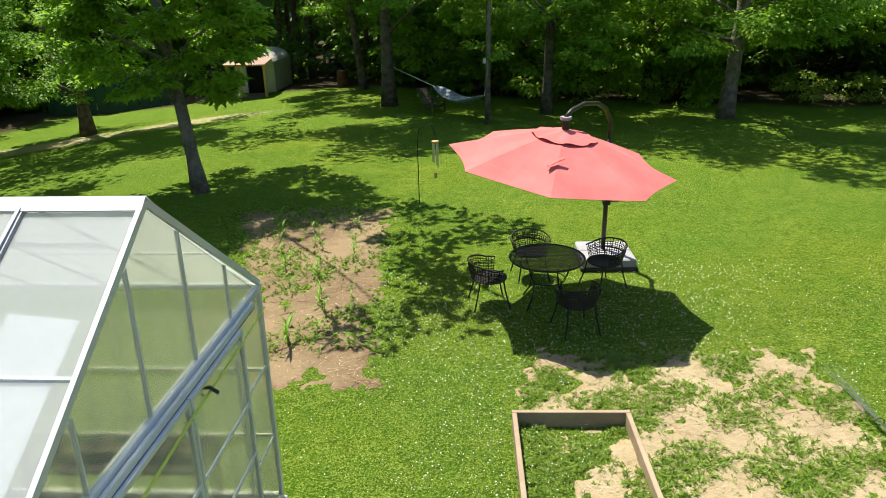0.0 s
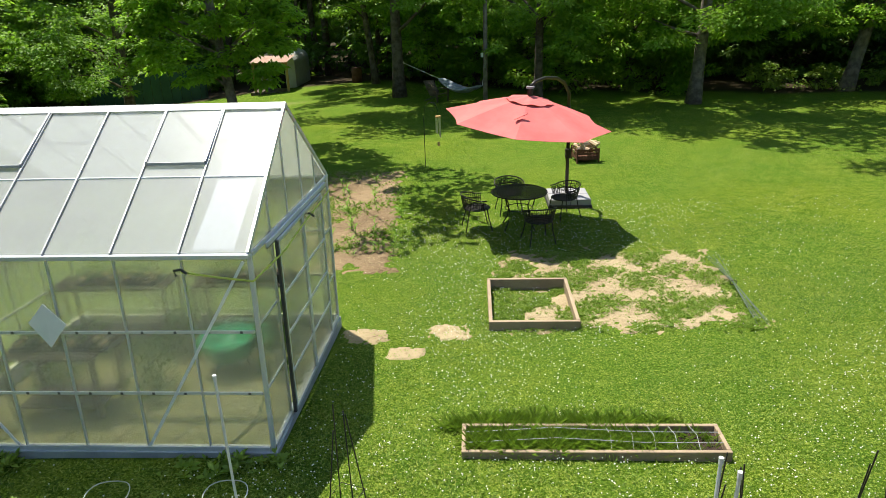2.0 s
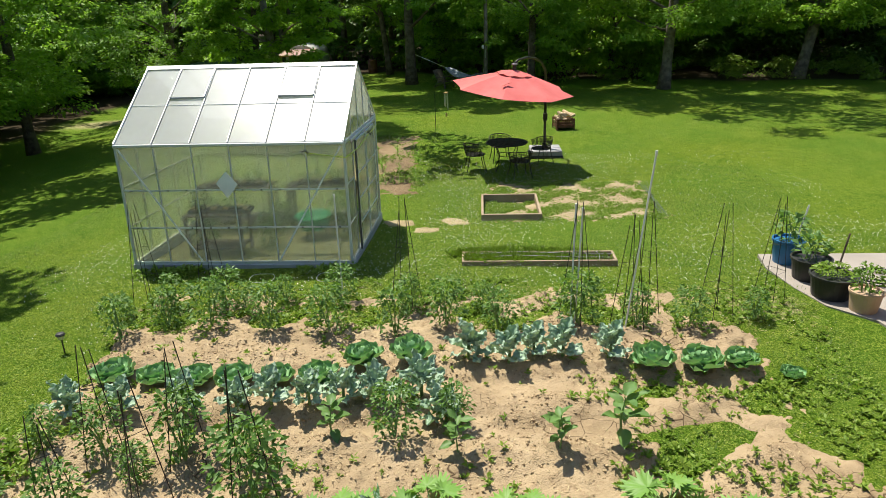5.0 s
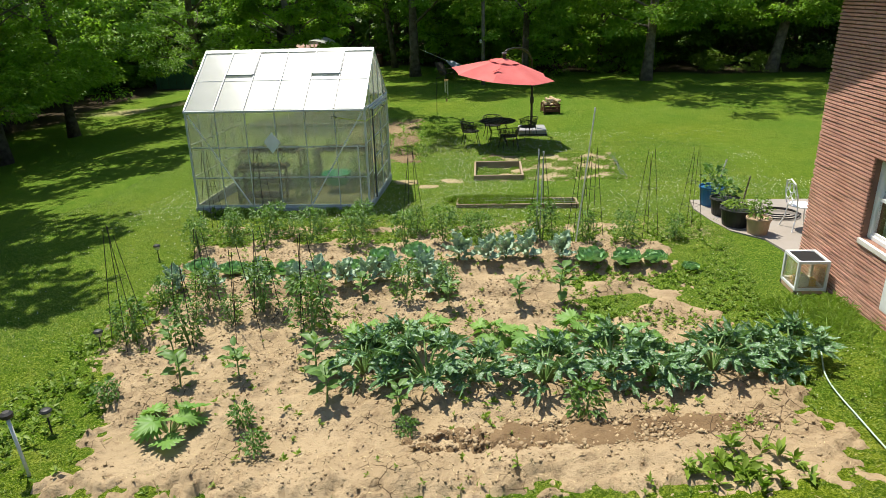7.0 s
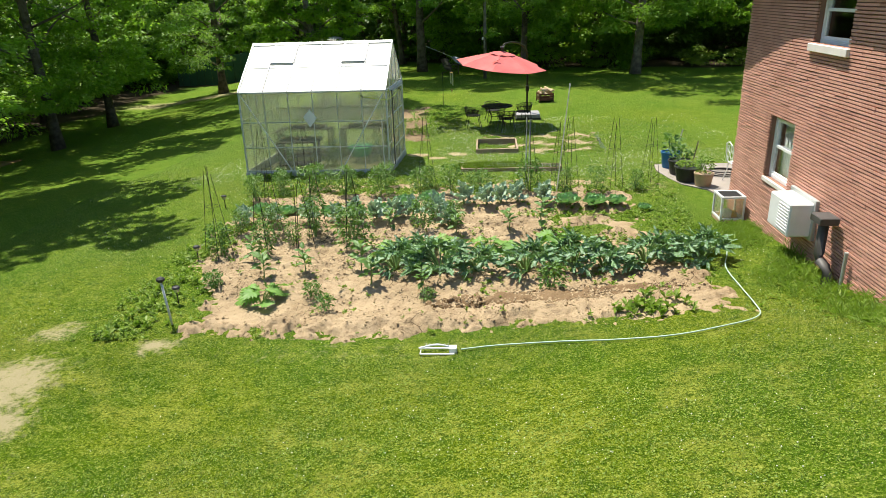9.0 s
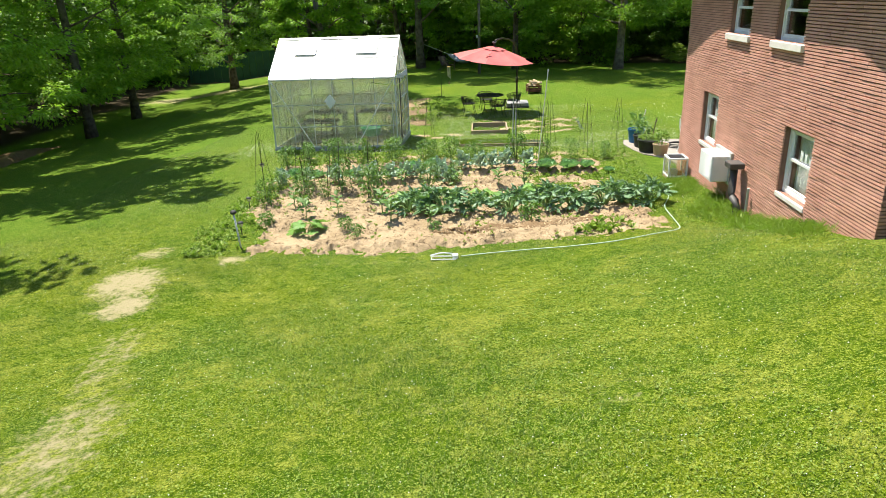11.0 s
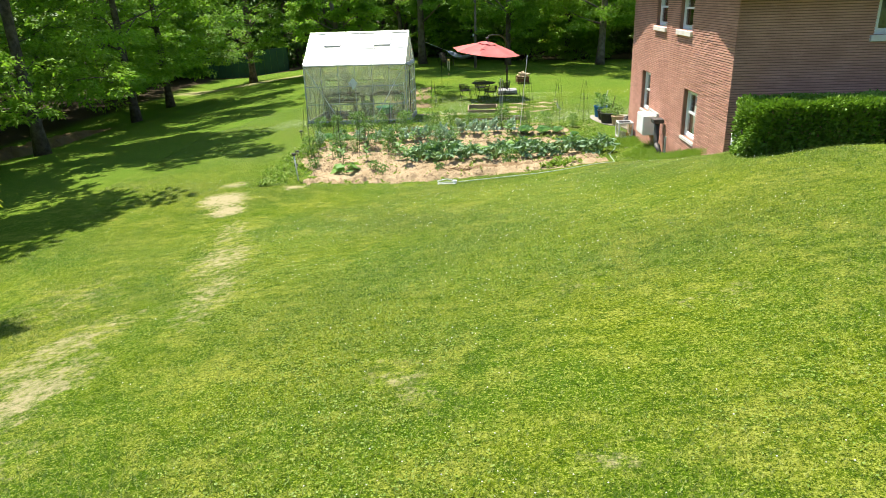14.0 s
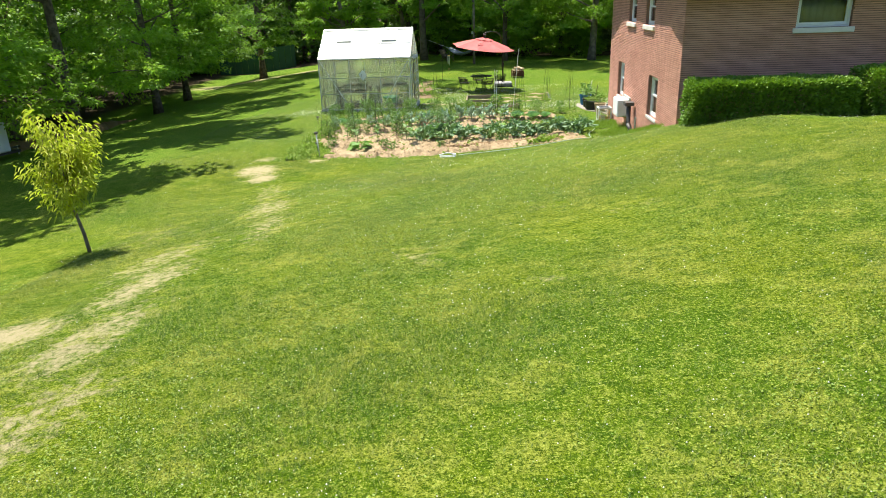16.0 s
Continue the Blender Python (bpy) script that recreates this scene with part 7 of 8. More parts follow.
def pipe_stake(x, y, dx, dy, h, label, r=0.011):
    ob = thing("white_stake", (x, y, level(x, y) - 0.1), 0, label, "stake")
    part("pipe", bar([(0, 0, 0), (dx, dy, h + 0.1)], r, 8), M["pvc"], ob)
    part("cap", bar([(dx * 0.985, dy * 0.985, (h + 0.1) * 0.985), (dx, dy, h + 0.115)], r * 1.35, 8), M["pvc"], ob)


def pole_light():
    ob = thing("pole_light", (-3.74, -6.15, level(-3.74, -6.15)), 0, "solar light with a black cap on a pale pole", "light", "solar lights by the garden")
    part("pole", bar([(0, 0, -0.1), (-0.05, 0, 0.64)], 0.016, 10), M["pvc"], ob, "pale plastic pole", smooth=True)
    part("cap", lathe([(0.03, 0.63), (0.055, 0.65), (0.055, 0.68), (0.03, 0.70)], 16), M["black"], ob, "black cap", m=Matrix.Translation((-0.05, 0, 0)))


pole_light()
pipe_stake(-1.82, 1.05, 0.0, -0.02, 1.45, "white pipe stake beside the greenhouse")
pipe_stake(1.36, -0.12, 0.02, 0.05, 1.60, "tall white pipe stake among the tomato plants")
pipe_stake(1.41, -0.16, 0.04, 0.0, 1.58, "tall white pipe stake among the tomato plants")
pipe_stake(1.98, -0.40, 0.22, 0.0, 2.30, "long white pipe leaning among the tomato plants")


def trailer():
    x, y = -18.4, -1.2
    ob = thing("cargo_trailer", (x, y, level(x, y)), 72, "small white cargo trailer parked under the trees", "trailer")
    part("body", boxed(-1.5, -0.75, 0.42, 1.5, 0.75, 1.55, 0.05), M["white"], ob)
    part("chassis", boxed(-1.45, -0.7, 0.32, 1.9, 0.7, 0.42), M["black"], ob)
    part("tongue", bar([(1.5, 0, 0.40), (2.4, 0, 0.40)], 0.04, 8), M["black"], ob)
    for sy in (-0.82, 0.82):
        wheel = part("wheel", bar([(0, sy - 0.09, 0.30), (0, sy + 0.09, 0.30)], 0.30, 20), M["black"], ob, "black tyre")
        part("rim", bar([(0, sy - 0.10, 0.30), (0, sy + 0.10, 0.30)], 0.15, 14), M["tin"], wheel)
        part("fender", boxed(-0.42, sy - 0.11, 0.60, 0.42, sy + 0.11, 0.66, 0.02), M["white"], ob)
    part("jack_leg", bar([(2.3, 0, 0.0), (2.3, 0, 0.45)], 0.03, 8), M["tin"], ob)


trailer()


def young_tree():
    rng = np.random.default_rng(19)
    x, y = -6.03, -14.1
    ob = thing("young_peach_tree", (x, y, level(x, y)), 0, "young peach tree with bright yellow-green leaves", "tree")
    trunk = [(0, 0, -0.05), (-0.03, 0.0, 0.35), (-0.10, 0.01, 0.70), (-0.14, 0.0, 1.0), (-0.16, 0.0, 1.5)]
    part("trunk", bar(trunk, [0.034, 0.03, 0.026, 0.022, 0.012], 8), M["bark"], ob, smooth=True)
    at, way = [], []
    for i in range(22):
        k = rng.uniform(0.45, 1.0)
        start = Vector((-0.15 * k, 0, 1.5 * k))
        a = rng.uniform(0, 6.283)
        reach = 0.72 * (1.15 - 0.55 * abs(k - 0.62) / 0.4) * rng.uniform(0.6, 1.05)
        end = start + Vector((math.cos(a) * reach, math.sin(a) * reach, rng.uniform(0.30, 1.0)))
        pts = limb_path(start, end, rng, 6, 0.08)
        part("branch", bar(pts, [0.013, 0.011, 0.009, 0.007, 0.005, 0.003], 5), M["bark"], ob)
        for j in range(130):
            t = rng.uniform(0.15, 1.05)
            p = start.lerp(end, t) + Vector(rng.normal(size=3)) * 0.085
            at.append(p[:])
            way.append((math.cos(a) * 0.5 + rng.normal() * 0.6, math.sin(a) * 0.5 + rng.normal() * 0.6, rng.normal() * 0.4 - 0.15))
    at, way = np.array(at), np.array(way)
    part("crown", leaves("crown", at, way, rng.uniform(0.075, 0.125, len(at)), 0.032, M["leaf_peach"], rng, 0.55), None, ob, "long narrow yellow-green leaves")


young_tree()


def stake_bundle():
    """Thin stakes tied in the middle and spread at both ends."""
    ob = thing("stake_bundle", (3.95, 6.2, level(3.95, 6.2)), 0, "bundle of thin grey-green plant stakes tied in the middle", "stakes")
    rng = np.random.default_rng(33)
    for i in range(7):
        u = (i - 3) / 3
        part("stake", bar([(0.02 + 0.10 * u, 1.15 + rng.normal() * 0.06, 0.05 + 0.12 * rng.random()), (0.015 * u, 0.15, 0.09 + 0.02 * rng.random()), (-0.05 + 0.09 * u, -1.15 + rng.normal() * 0.08, 0.03 + 0.05 * rng.random())], 0.0038, 5), M["stake"], ob)
    part("tie", bar([(0.05 * math.cos(a), 0.15, 0.10 + 0.04 * math.sin(a)) for a in (2 * math.pi * i / 12 for i in range(13))], 0.006, 5), M["black"], ob, "dark tie")


stake_bundle()

# ---- vegetable garden ----


def leaf_blade(length, width, lobes, cut, cup, curl, ruffle, seed, mat_name, nu=9, nv=6, stalk=0.0):
    """One large leaf along +y from the origin: outline with lobes, cupped across and curled along, wavy at the edge."""
    rng = np.random.default_rng(seed)
    bm = bmesh.new()
    grid = []
    ph = rng.uniform(0, 6.28)
    for i in range(nu + 1):
        t = i / nu
        w = width * 0.5 * (math.sin(math.pi * min(t * 0.92 + 0.08, 1.0)) ** 0.65) * (1.0 - cut * (0.5 + 0.5 * math.cos(2 * math.pi * lobes * t + ph)))
        w = max(w, 0.004)
        row = []
        for j in range(-nv, nv + 1):
            s = j / nv
            yy = stalk + length * t + 0.12 * length * abs(s) * (0.5 - t) * (1 if lobes else 0)
            zz = cup * width * s * s + curl * length * t * t + ruffle * width * (abs(s) ** 2) * math.sin(9 * t + 5 * s + ph)
            row.append(bm.verts.new((w * s, yy, zz + 0.02 * width * (1 - abs(s)) * math.sin(14 * t))))
        grid.append(row)
    for a, b in zip(grid, grid[1:]):
        for j in range(2 * nv):
            bm.faces.new((a[j], a[j + 1], b[j + 1], b[j]))
    me = mesh_of(bm, "leaf", M[mat_name], True)
    return me


def star_leaf(size, points, depth, seed, mat_name, cup=0.25):
    """A broad palmate leaf, toothed between its points, lying round its stalk's end at the origin."""
    rng = np.random.default_rng(seed)
    bm = bmesh.new()
    rings, n = [], points * 12
    for k in range(1, 5):
        f = k / 4
        ring = []
        for i in range(n):
            a = 2 * math.pi * i / n
            lobe = 0.5 + 0.5 * math.cos(points * a)
            tooth = 0.23 * math.sin(points * 4 * a + seed)
            r = size * f * (1 - depth * (1 - lobe) * f + tooth * f * f) * (0.75 + 0.25 * math.cos(a))
            notch = 1 - 0.6 * math.exp(-((a - math.pi) / 0.35) ** 2) * f
            r *= notch
            z = cup * size * f * f * (0.35 + 0.4 * math.cos(2 * a + seed)) + 0.05 * size * f * math.sin(points * a + seed) - 0.25 * size * f * f * max(math.cos(a), 0)
            ring.append(bm.verts.new((r * math.sin(a), r * math.cos(a), z)))
        rings.append(ring)
    c = bm.verts.new((0, 0, 0))
    for i in range(n):
        j = (i + 1) % n
        bm.faces.new((c, rings[0][j], rings[0][i]))
        for a, b in zip(rings, rings[1:]):
            bm.faces.new((a[i], a[j], b[j], b[i]))
    return mesh_of(bm, "leaf", M[mat_name], True)


CABBAGE = [leaf_blade(0.25, 0.27, 0, 0.0, 0.20, 0.12, 0.10, s, "leaf_cabbage", 8, 6) for s in (1, 2, 3)]
BROCCOLI = [leaf_blade(0.25, 0.165, 4, 0.42, 0.10, -0.10, 0.22, s, "leaf_broccoli", 16, 5, 0.05) for s in (4, 5, 6)]
ZUCCHINI = [star_leaf(0.215, 5, 0.90, s, "leaf_zucchini", 0.5) for s in (1, 2, 3)]
SQUASH = [star_leaf(0.19, 5, 0.22, s, "leaf_squash", 0.3) for s in (4, 5)]
EGG = [leaf_blade(0.20, 0.12, 2, 0.12, 0.15, -0.35, 0.08, s, "leaf_egg", 7, 3, 0.03) for s in (7, 8)]


def set_leaf(name, me, parent, at, heading, pitch, roll, scale):
    """A leaf whose base is at a point; it heads outward and stands up by pitch degrees."""
    m = Matrix.Translation(at) @ Matrix.Rotation(heading, 4, "Z") @ Matrix.Rotation(radians(pitch), 4, "X") @ Matrix.Rotation(radians(roll), 4, "Y") @ Matrix.Scale(scale, 4)
    return part(name, me, None, parent, m=m)


def cabbage(seed):
    rng = np.random.default_rng(seed)
    ob = thing("cabbage", (0, 0, 0), 0, "open green cabbage growing in the garden row", "cabbage", "cabbages in the row")
    part("stem", bar([(0, 0, -0.06), (0, 0, 0.08)], 0.025, 8), M["stem"], ob)
    for k, (n, pitch, r, s) in enumerate(((7, 14, 0.03, 1.08), (6, 32, 0.025, 0.98), (5, 50, 0.02, 0.80), (4, 68, 0.015, 0.58))):
        for i in range(n):
            a = 2 * math.pi * (i + 0.5 * k) / n + rng.normal() * 0.12
            set_leaf("leaf", CABBAGE[(i + k) % 3], ob, (-math.sin(a) * r, math.cos(a) * r, 0.06 + 0.015 * k), a, pitch + rng.normal() * 6, rng.normal() * 10, s * rng.uniform(0.9, 1.1))
    part("heart", lathe([(0.02, 0.08), (0.06, 0.11), (0.075, 0.155), (0.05, 0.20), (0.012, 0.215)], 12), M["leaf_squash"], ob, "pale cabbage heart", smooth=True)
    return ob


def broccoli(seed):
    rng = np.random.default_rng(seed)
    ob = thing("broccoli_plant", (0, 0, 0), 0, "blue-green broccoli plant with upright wavy leaves", "broccoli", "broccoli plants in the row")
    part("stem", bar([(0, 0, -0.06), (0.01, 0, 0.12), (0, 0, 0.26)], [0.022, 0.02, 0.016], 8), M["stem"], ob)
    for i in range(20):
        a = i * 2.4 + rng.normal() * 0.25
        k = i / 19
        set_leaf("leaf", BROCCOLI[i % 3], ob, (-math.sin(a) * 0.02, math.cos(a) * 0.02, 0.05 + 0.18 * k), a, 20 + 50 * k + rng.normal() * 12, rng.normal() * 25, rng.uniform(0.85, 1.15))
    head = lathe([(0.015, 0.22), (0.05, 0.25), (0.062, 0.28), (0.045, 0.31), (0.012, 0.325)], 14)
    for v in head.verts:
        v.co *= 1 + 0.05 * math.sin(v.co.x * 160) * math.cos(v.co.y * 150)
    part("head", head, M["broccoli_head"], ob, "small grey-green broccoli head")
    return ob


def star_plant(name, seed, n, reach, tall, meshes, label, category, group, stalk_r=0.008, blossom=False):
    rng = np.random.default_rng(seed)
    ob = thing(name, (0, 0, 0), 0, label, category, group)
    for i in range(n):
        a = i * 2.4 + rng.normal() * 0.3
        t = rng.uniform(0.25, 1.0)
        d = Vector((-math.sin(a), math.cos(a), 0))
        end = d * reach * (0.35 + 0.65 * t) * rng.uniform(0.75, 1.1) + Vector((0, 0, tall * (1.05 - 0.75 * t) * rng.uniform(0.8, 1.15)))
        mid = end * 0.5 + Vector((0, 0, tall * 0.16))
        part("stalk", bar([(0, 0, -0.03), mid, end], [stalk_r * 1.2, stalk_r, stalk_r * 0.7], 5), M["stem"], ob)
        set_leaf("leaf", meshes[i % len(meshes)], ob, end, a, -8 + 26 * (1 - t) + rng.normal() * 14, rng.normal() * 16, rng.uniform(0.75, 1.2))
    if blossom:
        for i in range(2):
            a = rng.uniform(0, 6.28)
            part("blossom", lathe([(0.008, 0.0), (0.02, 0.05), (0.045, 0.10), (0.04, 0.105)], 8), M["yellow"], ob, "yellow blossom", m=Matrix.Translation((0.14 * math.cos(a), 0.14 * math.sin(a), 0.12)))
    return ob


def put(first, spots, seed, lo=0.85, hi=1.15, drop=0.0):
    """Sets a plant on the first spot and its copies on the others, each turned and a little larger or smaller."""
    rng = np.random.default_rng(seed)
    for i, s in enumerate(spots):
        k = (s[2] if len(s) > 2 else 1.0) * rng.uniform(lo, hi)
        m = pose(s[0], s[1], level(s[0], s[1]) + soil_top(s[0], s[1]) - drop, 0, 0, rng.uniform(0, 360)) @ Matrix.Scale(k, 4)
        if i == 0:
            first.matrix_basis = m
        else:
            copy_thing(first, m)


def soil_top(x, y):
    g = float(garden_mask(np.float64(x), np.float64(y)))
    return max(-0.07 + g * (0.08 + float(garden_relief(np.float64(x), np.float64(y)))), 0.0)


put(cabbage(1), [(-3.94, -1.50), (-3.44, -1.54), (-2.99, -1.60), (-2.52, -1.56), (-2.05, -1.52, 0.9), (-1.60, -1.51), (-1.13, -1.22, 1.1), (-0.58, -1.20, 1.12), (2.12, -1.30, 1.15), (2.67, -1.30, 1.05), (3.10, -1.26, 0.85), (3.59, -1.40, 0.62)], 51, 0.82, 0.93)
put(broccoli(2), [(0.08, -1.12), (0.53, -1.22, 0.95), (0.82, -1.02, 0.9), (1.15, -1.08), (1.68, -1.12), (-4.07, -2.20, 0.84), (-3.49, -2.18, 0.84), (-2.82, -2.20, 0.84), (-2.30, -2.14, 0.84), (-1.95, -2.10, 0.86), (-1.55, -2.10, 0.86), (-1.20, -2.04, 0.88), (-0.86, -2.00, 0.9), (-0.41, -1.88), (-0.18, -2.26, 0.9)], 52, 0.88, 1.02)
zuc = star_plant("zucchini_plant", 3, 25, 0.44, 0.46, ZUCCHINI, "large zucchini plant with silver-marked lobed leaves", "zucchini", "zucchini plants in the row", 0.012)
put(zuc, [(-0.90, -4.40), (-0.16, -4.62, 1.15), (0.38, -4.70, 0.85), (1.12, -4.66, 0.95), (1.85, -4.46), (2.33, -4.60), (2.93, -4.52), (3.45, -4.40, 0.95), (3.85, -4.22, 0.95), (-0.55, -4.05, 0.9)], 53, 0.95, 1.12)
squ = star_plant("squash_plant", 4, 13, 0.34, 0.30, SQUASH, "light green squash plant with broad leaves", "squash", "squash plants in the row", 0.008)
put(squ, [(-0.94, -3.72, 0.9), (-0.20, -3.54, 1.1), (0.56, -3.68), (1.04, -3.78), (1.70, -3.52, 1.05), (2.36, -3.66, 0.8), (-2.70, -5.50, 1.25)], 54)


def stalked_plant(name, seed, n, tall, meshes, label, category, group, size=1.0):
    rng = np.random.default_rng(seed)
    ob = thing(name, (0, 0, 0), 0, label, category, group)
    part("stem", bar([(0, 0, -0.04), (0.02, 0.01, tall * 0.5), (0.0, 0.02, tall)], [0.010, 0.008, 0.004], 6), M["stem"], ob)
    for i in range(n):
        a, k = i * 2.4 + rng.normal() * 0.2, 0.3 + 0.7 * i / (n - 1)
        set_leaf("leaf", meshes[i % len(meshes)], ob, (0, 0, tall * k), a, 10 + 35 * k + rng.normal() * 10, rng.normal() * 12, size * rng.uniform(0.75, 1.15) * (1.1 - 0.35 * k))
    return ob


egg = stalked_plant("eggplant", 5, 11, 0.36, EGG, "young eggplant with drooping broad leaves", "eggplant", "eggplants in the garden")
put(egg, [(-2.90, -4.75), (-2.28, -4.60), (-1.42, -4.52, 1.1), (-1.18, -5.10), (-0.40, -5.25, 0.9), (-1.22, -2.55, 1.0), (0.0, -2.80), (0.93, -2.78), (1.52, -2.62, 1.2), (-3.3, -4.0, 0.8)], 55)


def tomato(seed, n=430, spread=0.20, tall=0.48):
    rng = np.random.default_rng(seed)
    ob = thing("tomato_plant", (0, 0, 0), 0, "bushy tomato plant with feathery leaves", "tomato plant", "tomato plants")
    for i in range(4):
        a = rng.uniform(0, 6.28)
        part("stem", bar([(0, 0, -0.04), (0.06 * math.cos(a), 0.06 * math.sin(a), tall * 0.45), (0.14 * math.cos(a), 0.14 * math.sin(a), tall * 0.92)], [0.009, 0.007, 0.004], 5), M["stem"], ob)
    plant_tuft("foliage", n, spread, tall, 0.034, "leaf_tomato", rng, ob, "feathery green leaves", (0, 0, 0.03), 0.3)
    return ob


row_a = [(-4.40, -0.45), (-3.92, -0.15), (-3.30, -0.25), (-2.48, -0.38), (-1.70, -0.40), (-0.86, -0.42, 1.15), (-0.22, -0.22), (0.46, -0.32), (1.45, -0.22, 1.15), (2.18, -0.2), (2.80, -0.30), (3.72, 0.0, 0.8)]
row_b = [(-4.10, 0.45, 0.8), (-3.30, 0.42, 0.9), (-2.52, 0.55, 0.7), (-1.72, 0.55, 0.85), (-0.75, 0.30), (0.25, 0.35, 0.7), (-2.95, 0.2, 0.8), (-4.7, 0.2, 0.6)]
row_c = [(-4.02, -3.62), (-3.20, -3.75, 1.1), (-3.28, -2.88), (-2.52, -2.92, 1.1), (-1.74, -3.42, 1.3), (-2.85, -3.2, 0.7), (-1.9, -3.0, 0.9), (-3.95, -2.75, 0.8), (-0.62, -2.55, 0.9), (-0.05, -2.35, 0.8)]
bush = tomato(12, 200, 0.13, 0.22)
bush["label"] = "small bushy pepper plant in the dry soil"
put(bush, [(-1.96, -5.44), (1.45, -5.30, 1.5), (-1.69, -5.88, 0.9), (-0.30, -5.53, 0.8), (-3.6, -5.0, 1.2)], 58, 0.95, 1.05)
put(tomato(6), row_a[::2] + row_b[1::2] + row_c[::2], 56, 0.9, 1.2)
put(tomato(7, 380, 0.17, 0.52), row_a[1::2] + row_b[::2] + row_c[1::2], 57, 0.9, 1.15)


def cane_frame(n, spread, tall, rings, seed, label):
    """Thin dark canes tied together at the top, or an upright wire cage with rungs."""
    rng = np.random.default_rng(seed)
    ob = thing("tomato_cage", (0, 0, 0), 0, label, "plant support", "plant supports")
    for i in range(n):
        a = 2 * math.pi * (i + 0.3) / n
        top = Vector((0.05 * math.cos(a + 0.4), 0.05 * math.sin(a + 0.4), tall * rng.uniform(0.94, 1.06)))
        part("cane", bar([(spread * math.cos(a), spread * math.sin(a), -0.15), top], 0.0045, 5), M["iron"], ob)
    for k in rings:
        r = spread * (1 - k) + 0.05 * k
        part("rung", bar([(r * math.cos(2 * math.pi * (i + 0.3) / n), r * math.sin(2 * math.pi * (i + 0.3) / n), tall * k) for i in range(n + 1)], 0.003, 4), M["iron"], ob)
    return ob


put(cane_frame(4, 0.24, 1.45, (0.3, 0.6), 1, "tall thin dark canes tied together at the top"), [(-4.55, 0.65), (-3.60, 0.70), (-0.80, 0.45, 1.05), (1.42, -0.15, 1.02), (2.30, 0.05, 1.08), (3.25, 0.1), (4.15, 0.65, 0.95), (-4.02, -3.65, 1.08), (2.05, -0.25, 1.05)], 61, 0.95, 1.05)
put(cane_frame(3, 0.20, 1.05, (0.35, 0.65), 2, "short dark wire cage round a tomato plant"), [(-3.20, -3.75), (-2.60, -3.5), (-1.75, -3.42, 1.15), (-3.30, -2.85), (-2.50, -2.9)], 62, 0.95, 1.1)


def hoop(x, y):
    ob = thing("wire_hoop", (x, y, level(x, y)), 0, "pale wire hoop lying in the grass", "hoop")
    part("ring", bar([(0.19 * math.cos(a), 0.19 * math.sin(a), 0.05 + 0.01 * math.sin(3 * a)) for a in (2 * math.pi * i / 24 for i in range(25))], 0.005, 5), M["tin"], ob)


hoop(-3.15, 1.45)
hoop(-2.1, 1.45)


def corn(seed):
    rng = np.random.default_rng(seed)
    ob = thing("corn_plant", (0, 0, 0), 0, "young corn plant with arching leaves", "corn", "young corn in rows")
    part("stalk", bar([(0, 0, -0.05), (0.01, 0, 0.25), (0.0, 0.01, 0.5)], [0.014, 0.011, 0.005], 6), M["stem"], ob)
    for i in range(8):
        a = (i % 2) * math.pi + rng.normal() * 0.35
        k = i / 7
        set_leaf("leaf", CORN[i % 2], ob, (0, 0, 0.08 + 0.34 * k), a, 35 + 32 * k + rng.normal() * 6, rng.normal() * 8, rng.uniform(0.8, 1.1) * (0.8 + 0.5 * math.sin(math.pi * k)))
    return ob


CORN = [leaf_blade(0.42, 0.055, 0, 0, 0.35, -0.75, 0.05, s, "leaf_corn", 9, 2) for s in (9, 10)]
spots = []
rng = np.random.default_rng(70)
for c in range(4):
    for r in range(19):
        t = r / 18
        if rng.random() < 0.85:
            spots.append((-2.50 + 0.38 * c - (1.55 - 0.40 * c) * t + rng.normal() * 0.05, 8.0 + 5.6 * t + rng.normal() * 0.12, rng.uniform(0.34, 0.62)))
put(corn(8), spots, 63)


# ---- weeds and rough growth ----


def weeds(name, n, where, size, tall, leaf, seed, label, x0, x1, y0, y1, patch=2.2, slim=0.6, up=1.6):
    """Low weeds in tufts: each tuft is a rosette of leaves; where gives how likely one is at a place."""
    rng = np.random.default_rng(seed)
    x, y = rng.uniform(x0, x1, n), rng.uniform(y0, y1, n)
    keep = rng.random(n) < where(x, y) * ramp01(-0.5, 0.6, wave(x, y, patch, seed))
    x, y = x[keep], y[keep]
    m = 9
    k = rng.uniform(0.5, 1.4, len(x))
    a = rng.uniform(0, 2 * np.pi, (len(x), m))
    h = np.array([max(level(px, py), level(px, py) + soil_top(px, py)) for px, py in zip(x, y)])
    base = np.stack((np.repeat(x, m), np.repeat(y, m), np.repeat(h, m)), 1)
    way = np.stack((np.cos(a).ravel(), np.sin(a).ravel(), rng.uniform(0.15, up, a.size)), 1)
    s = size * np.repeat(k, m) * rng.uniform(0.6, 1.3, a.size)
    base[:, 2] += rng.random(a.size) * tall * np.repeat(k, m) * 0.6
    tagged(new(name, leaves(name, base, way, s * 1.6, s * slim, M[leaf], rng, 0.2)), label, "weeds", kind="stuff")


weeds("patch_weeds", 19000, lambda x, y: ramp01(0.0, 0.3, np.minimum.reduce([x - 0.1 - 0.1 * (y - 5), 4.0 - x, y - 4.8, 8.0 - y])), 0.033, 0.04, "leaf_weed", 81, "weeds sprouting on the bare patch", 0, 4.2, 4.6, 8.2, 5.2, 0.32)
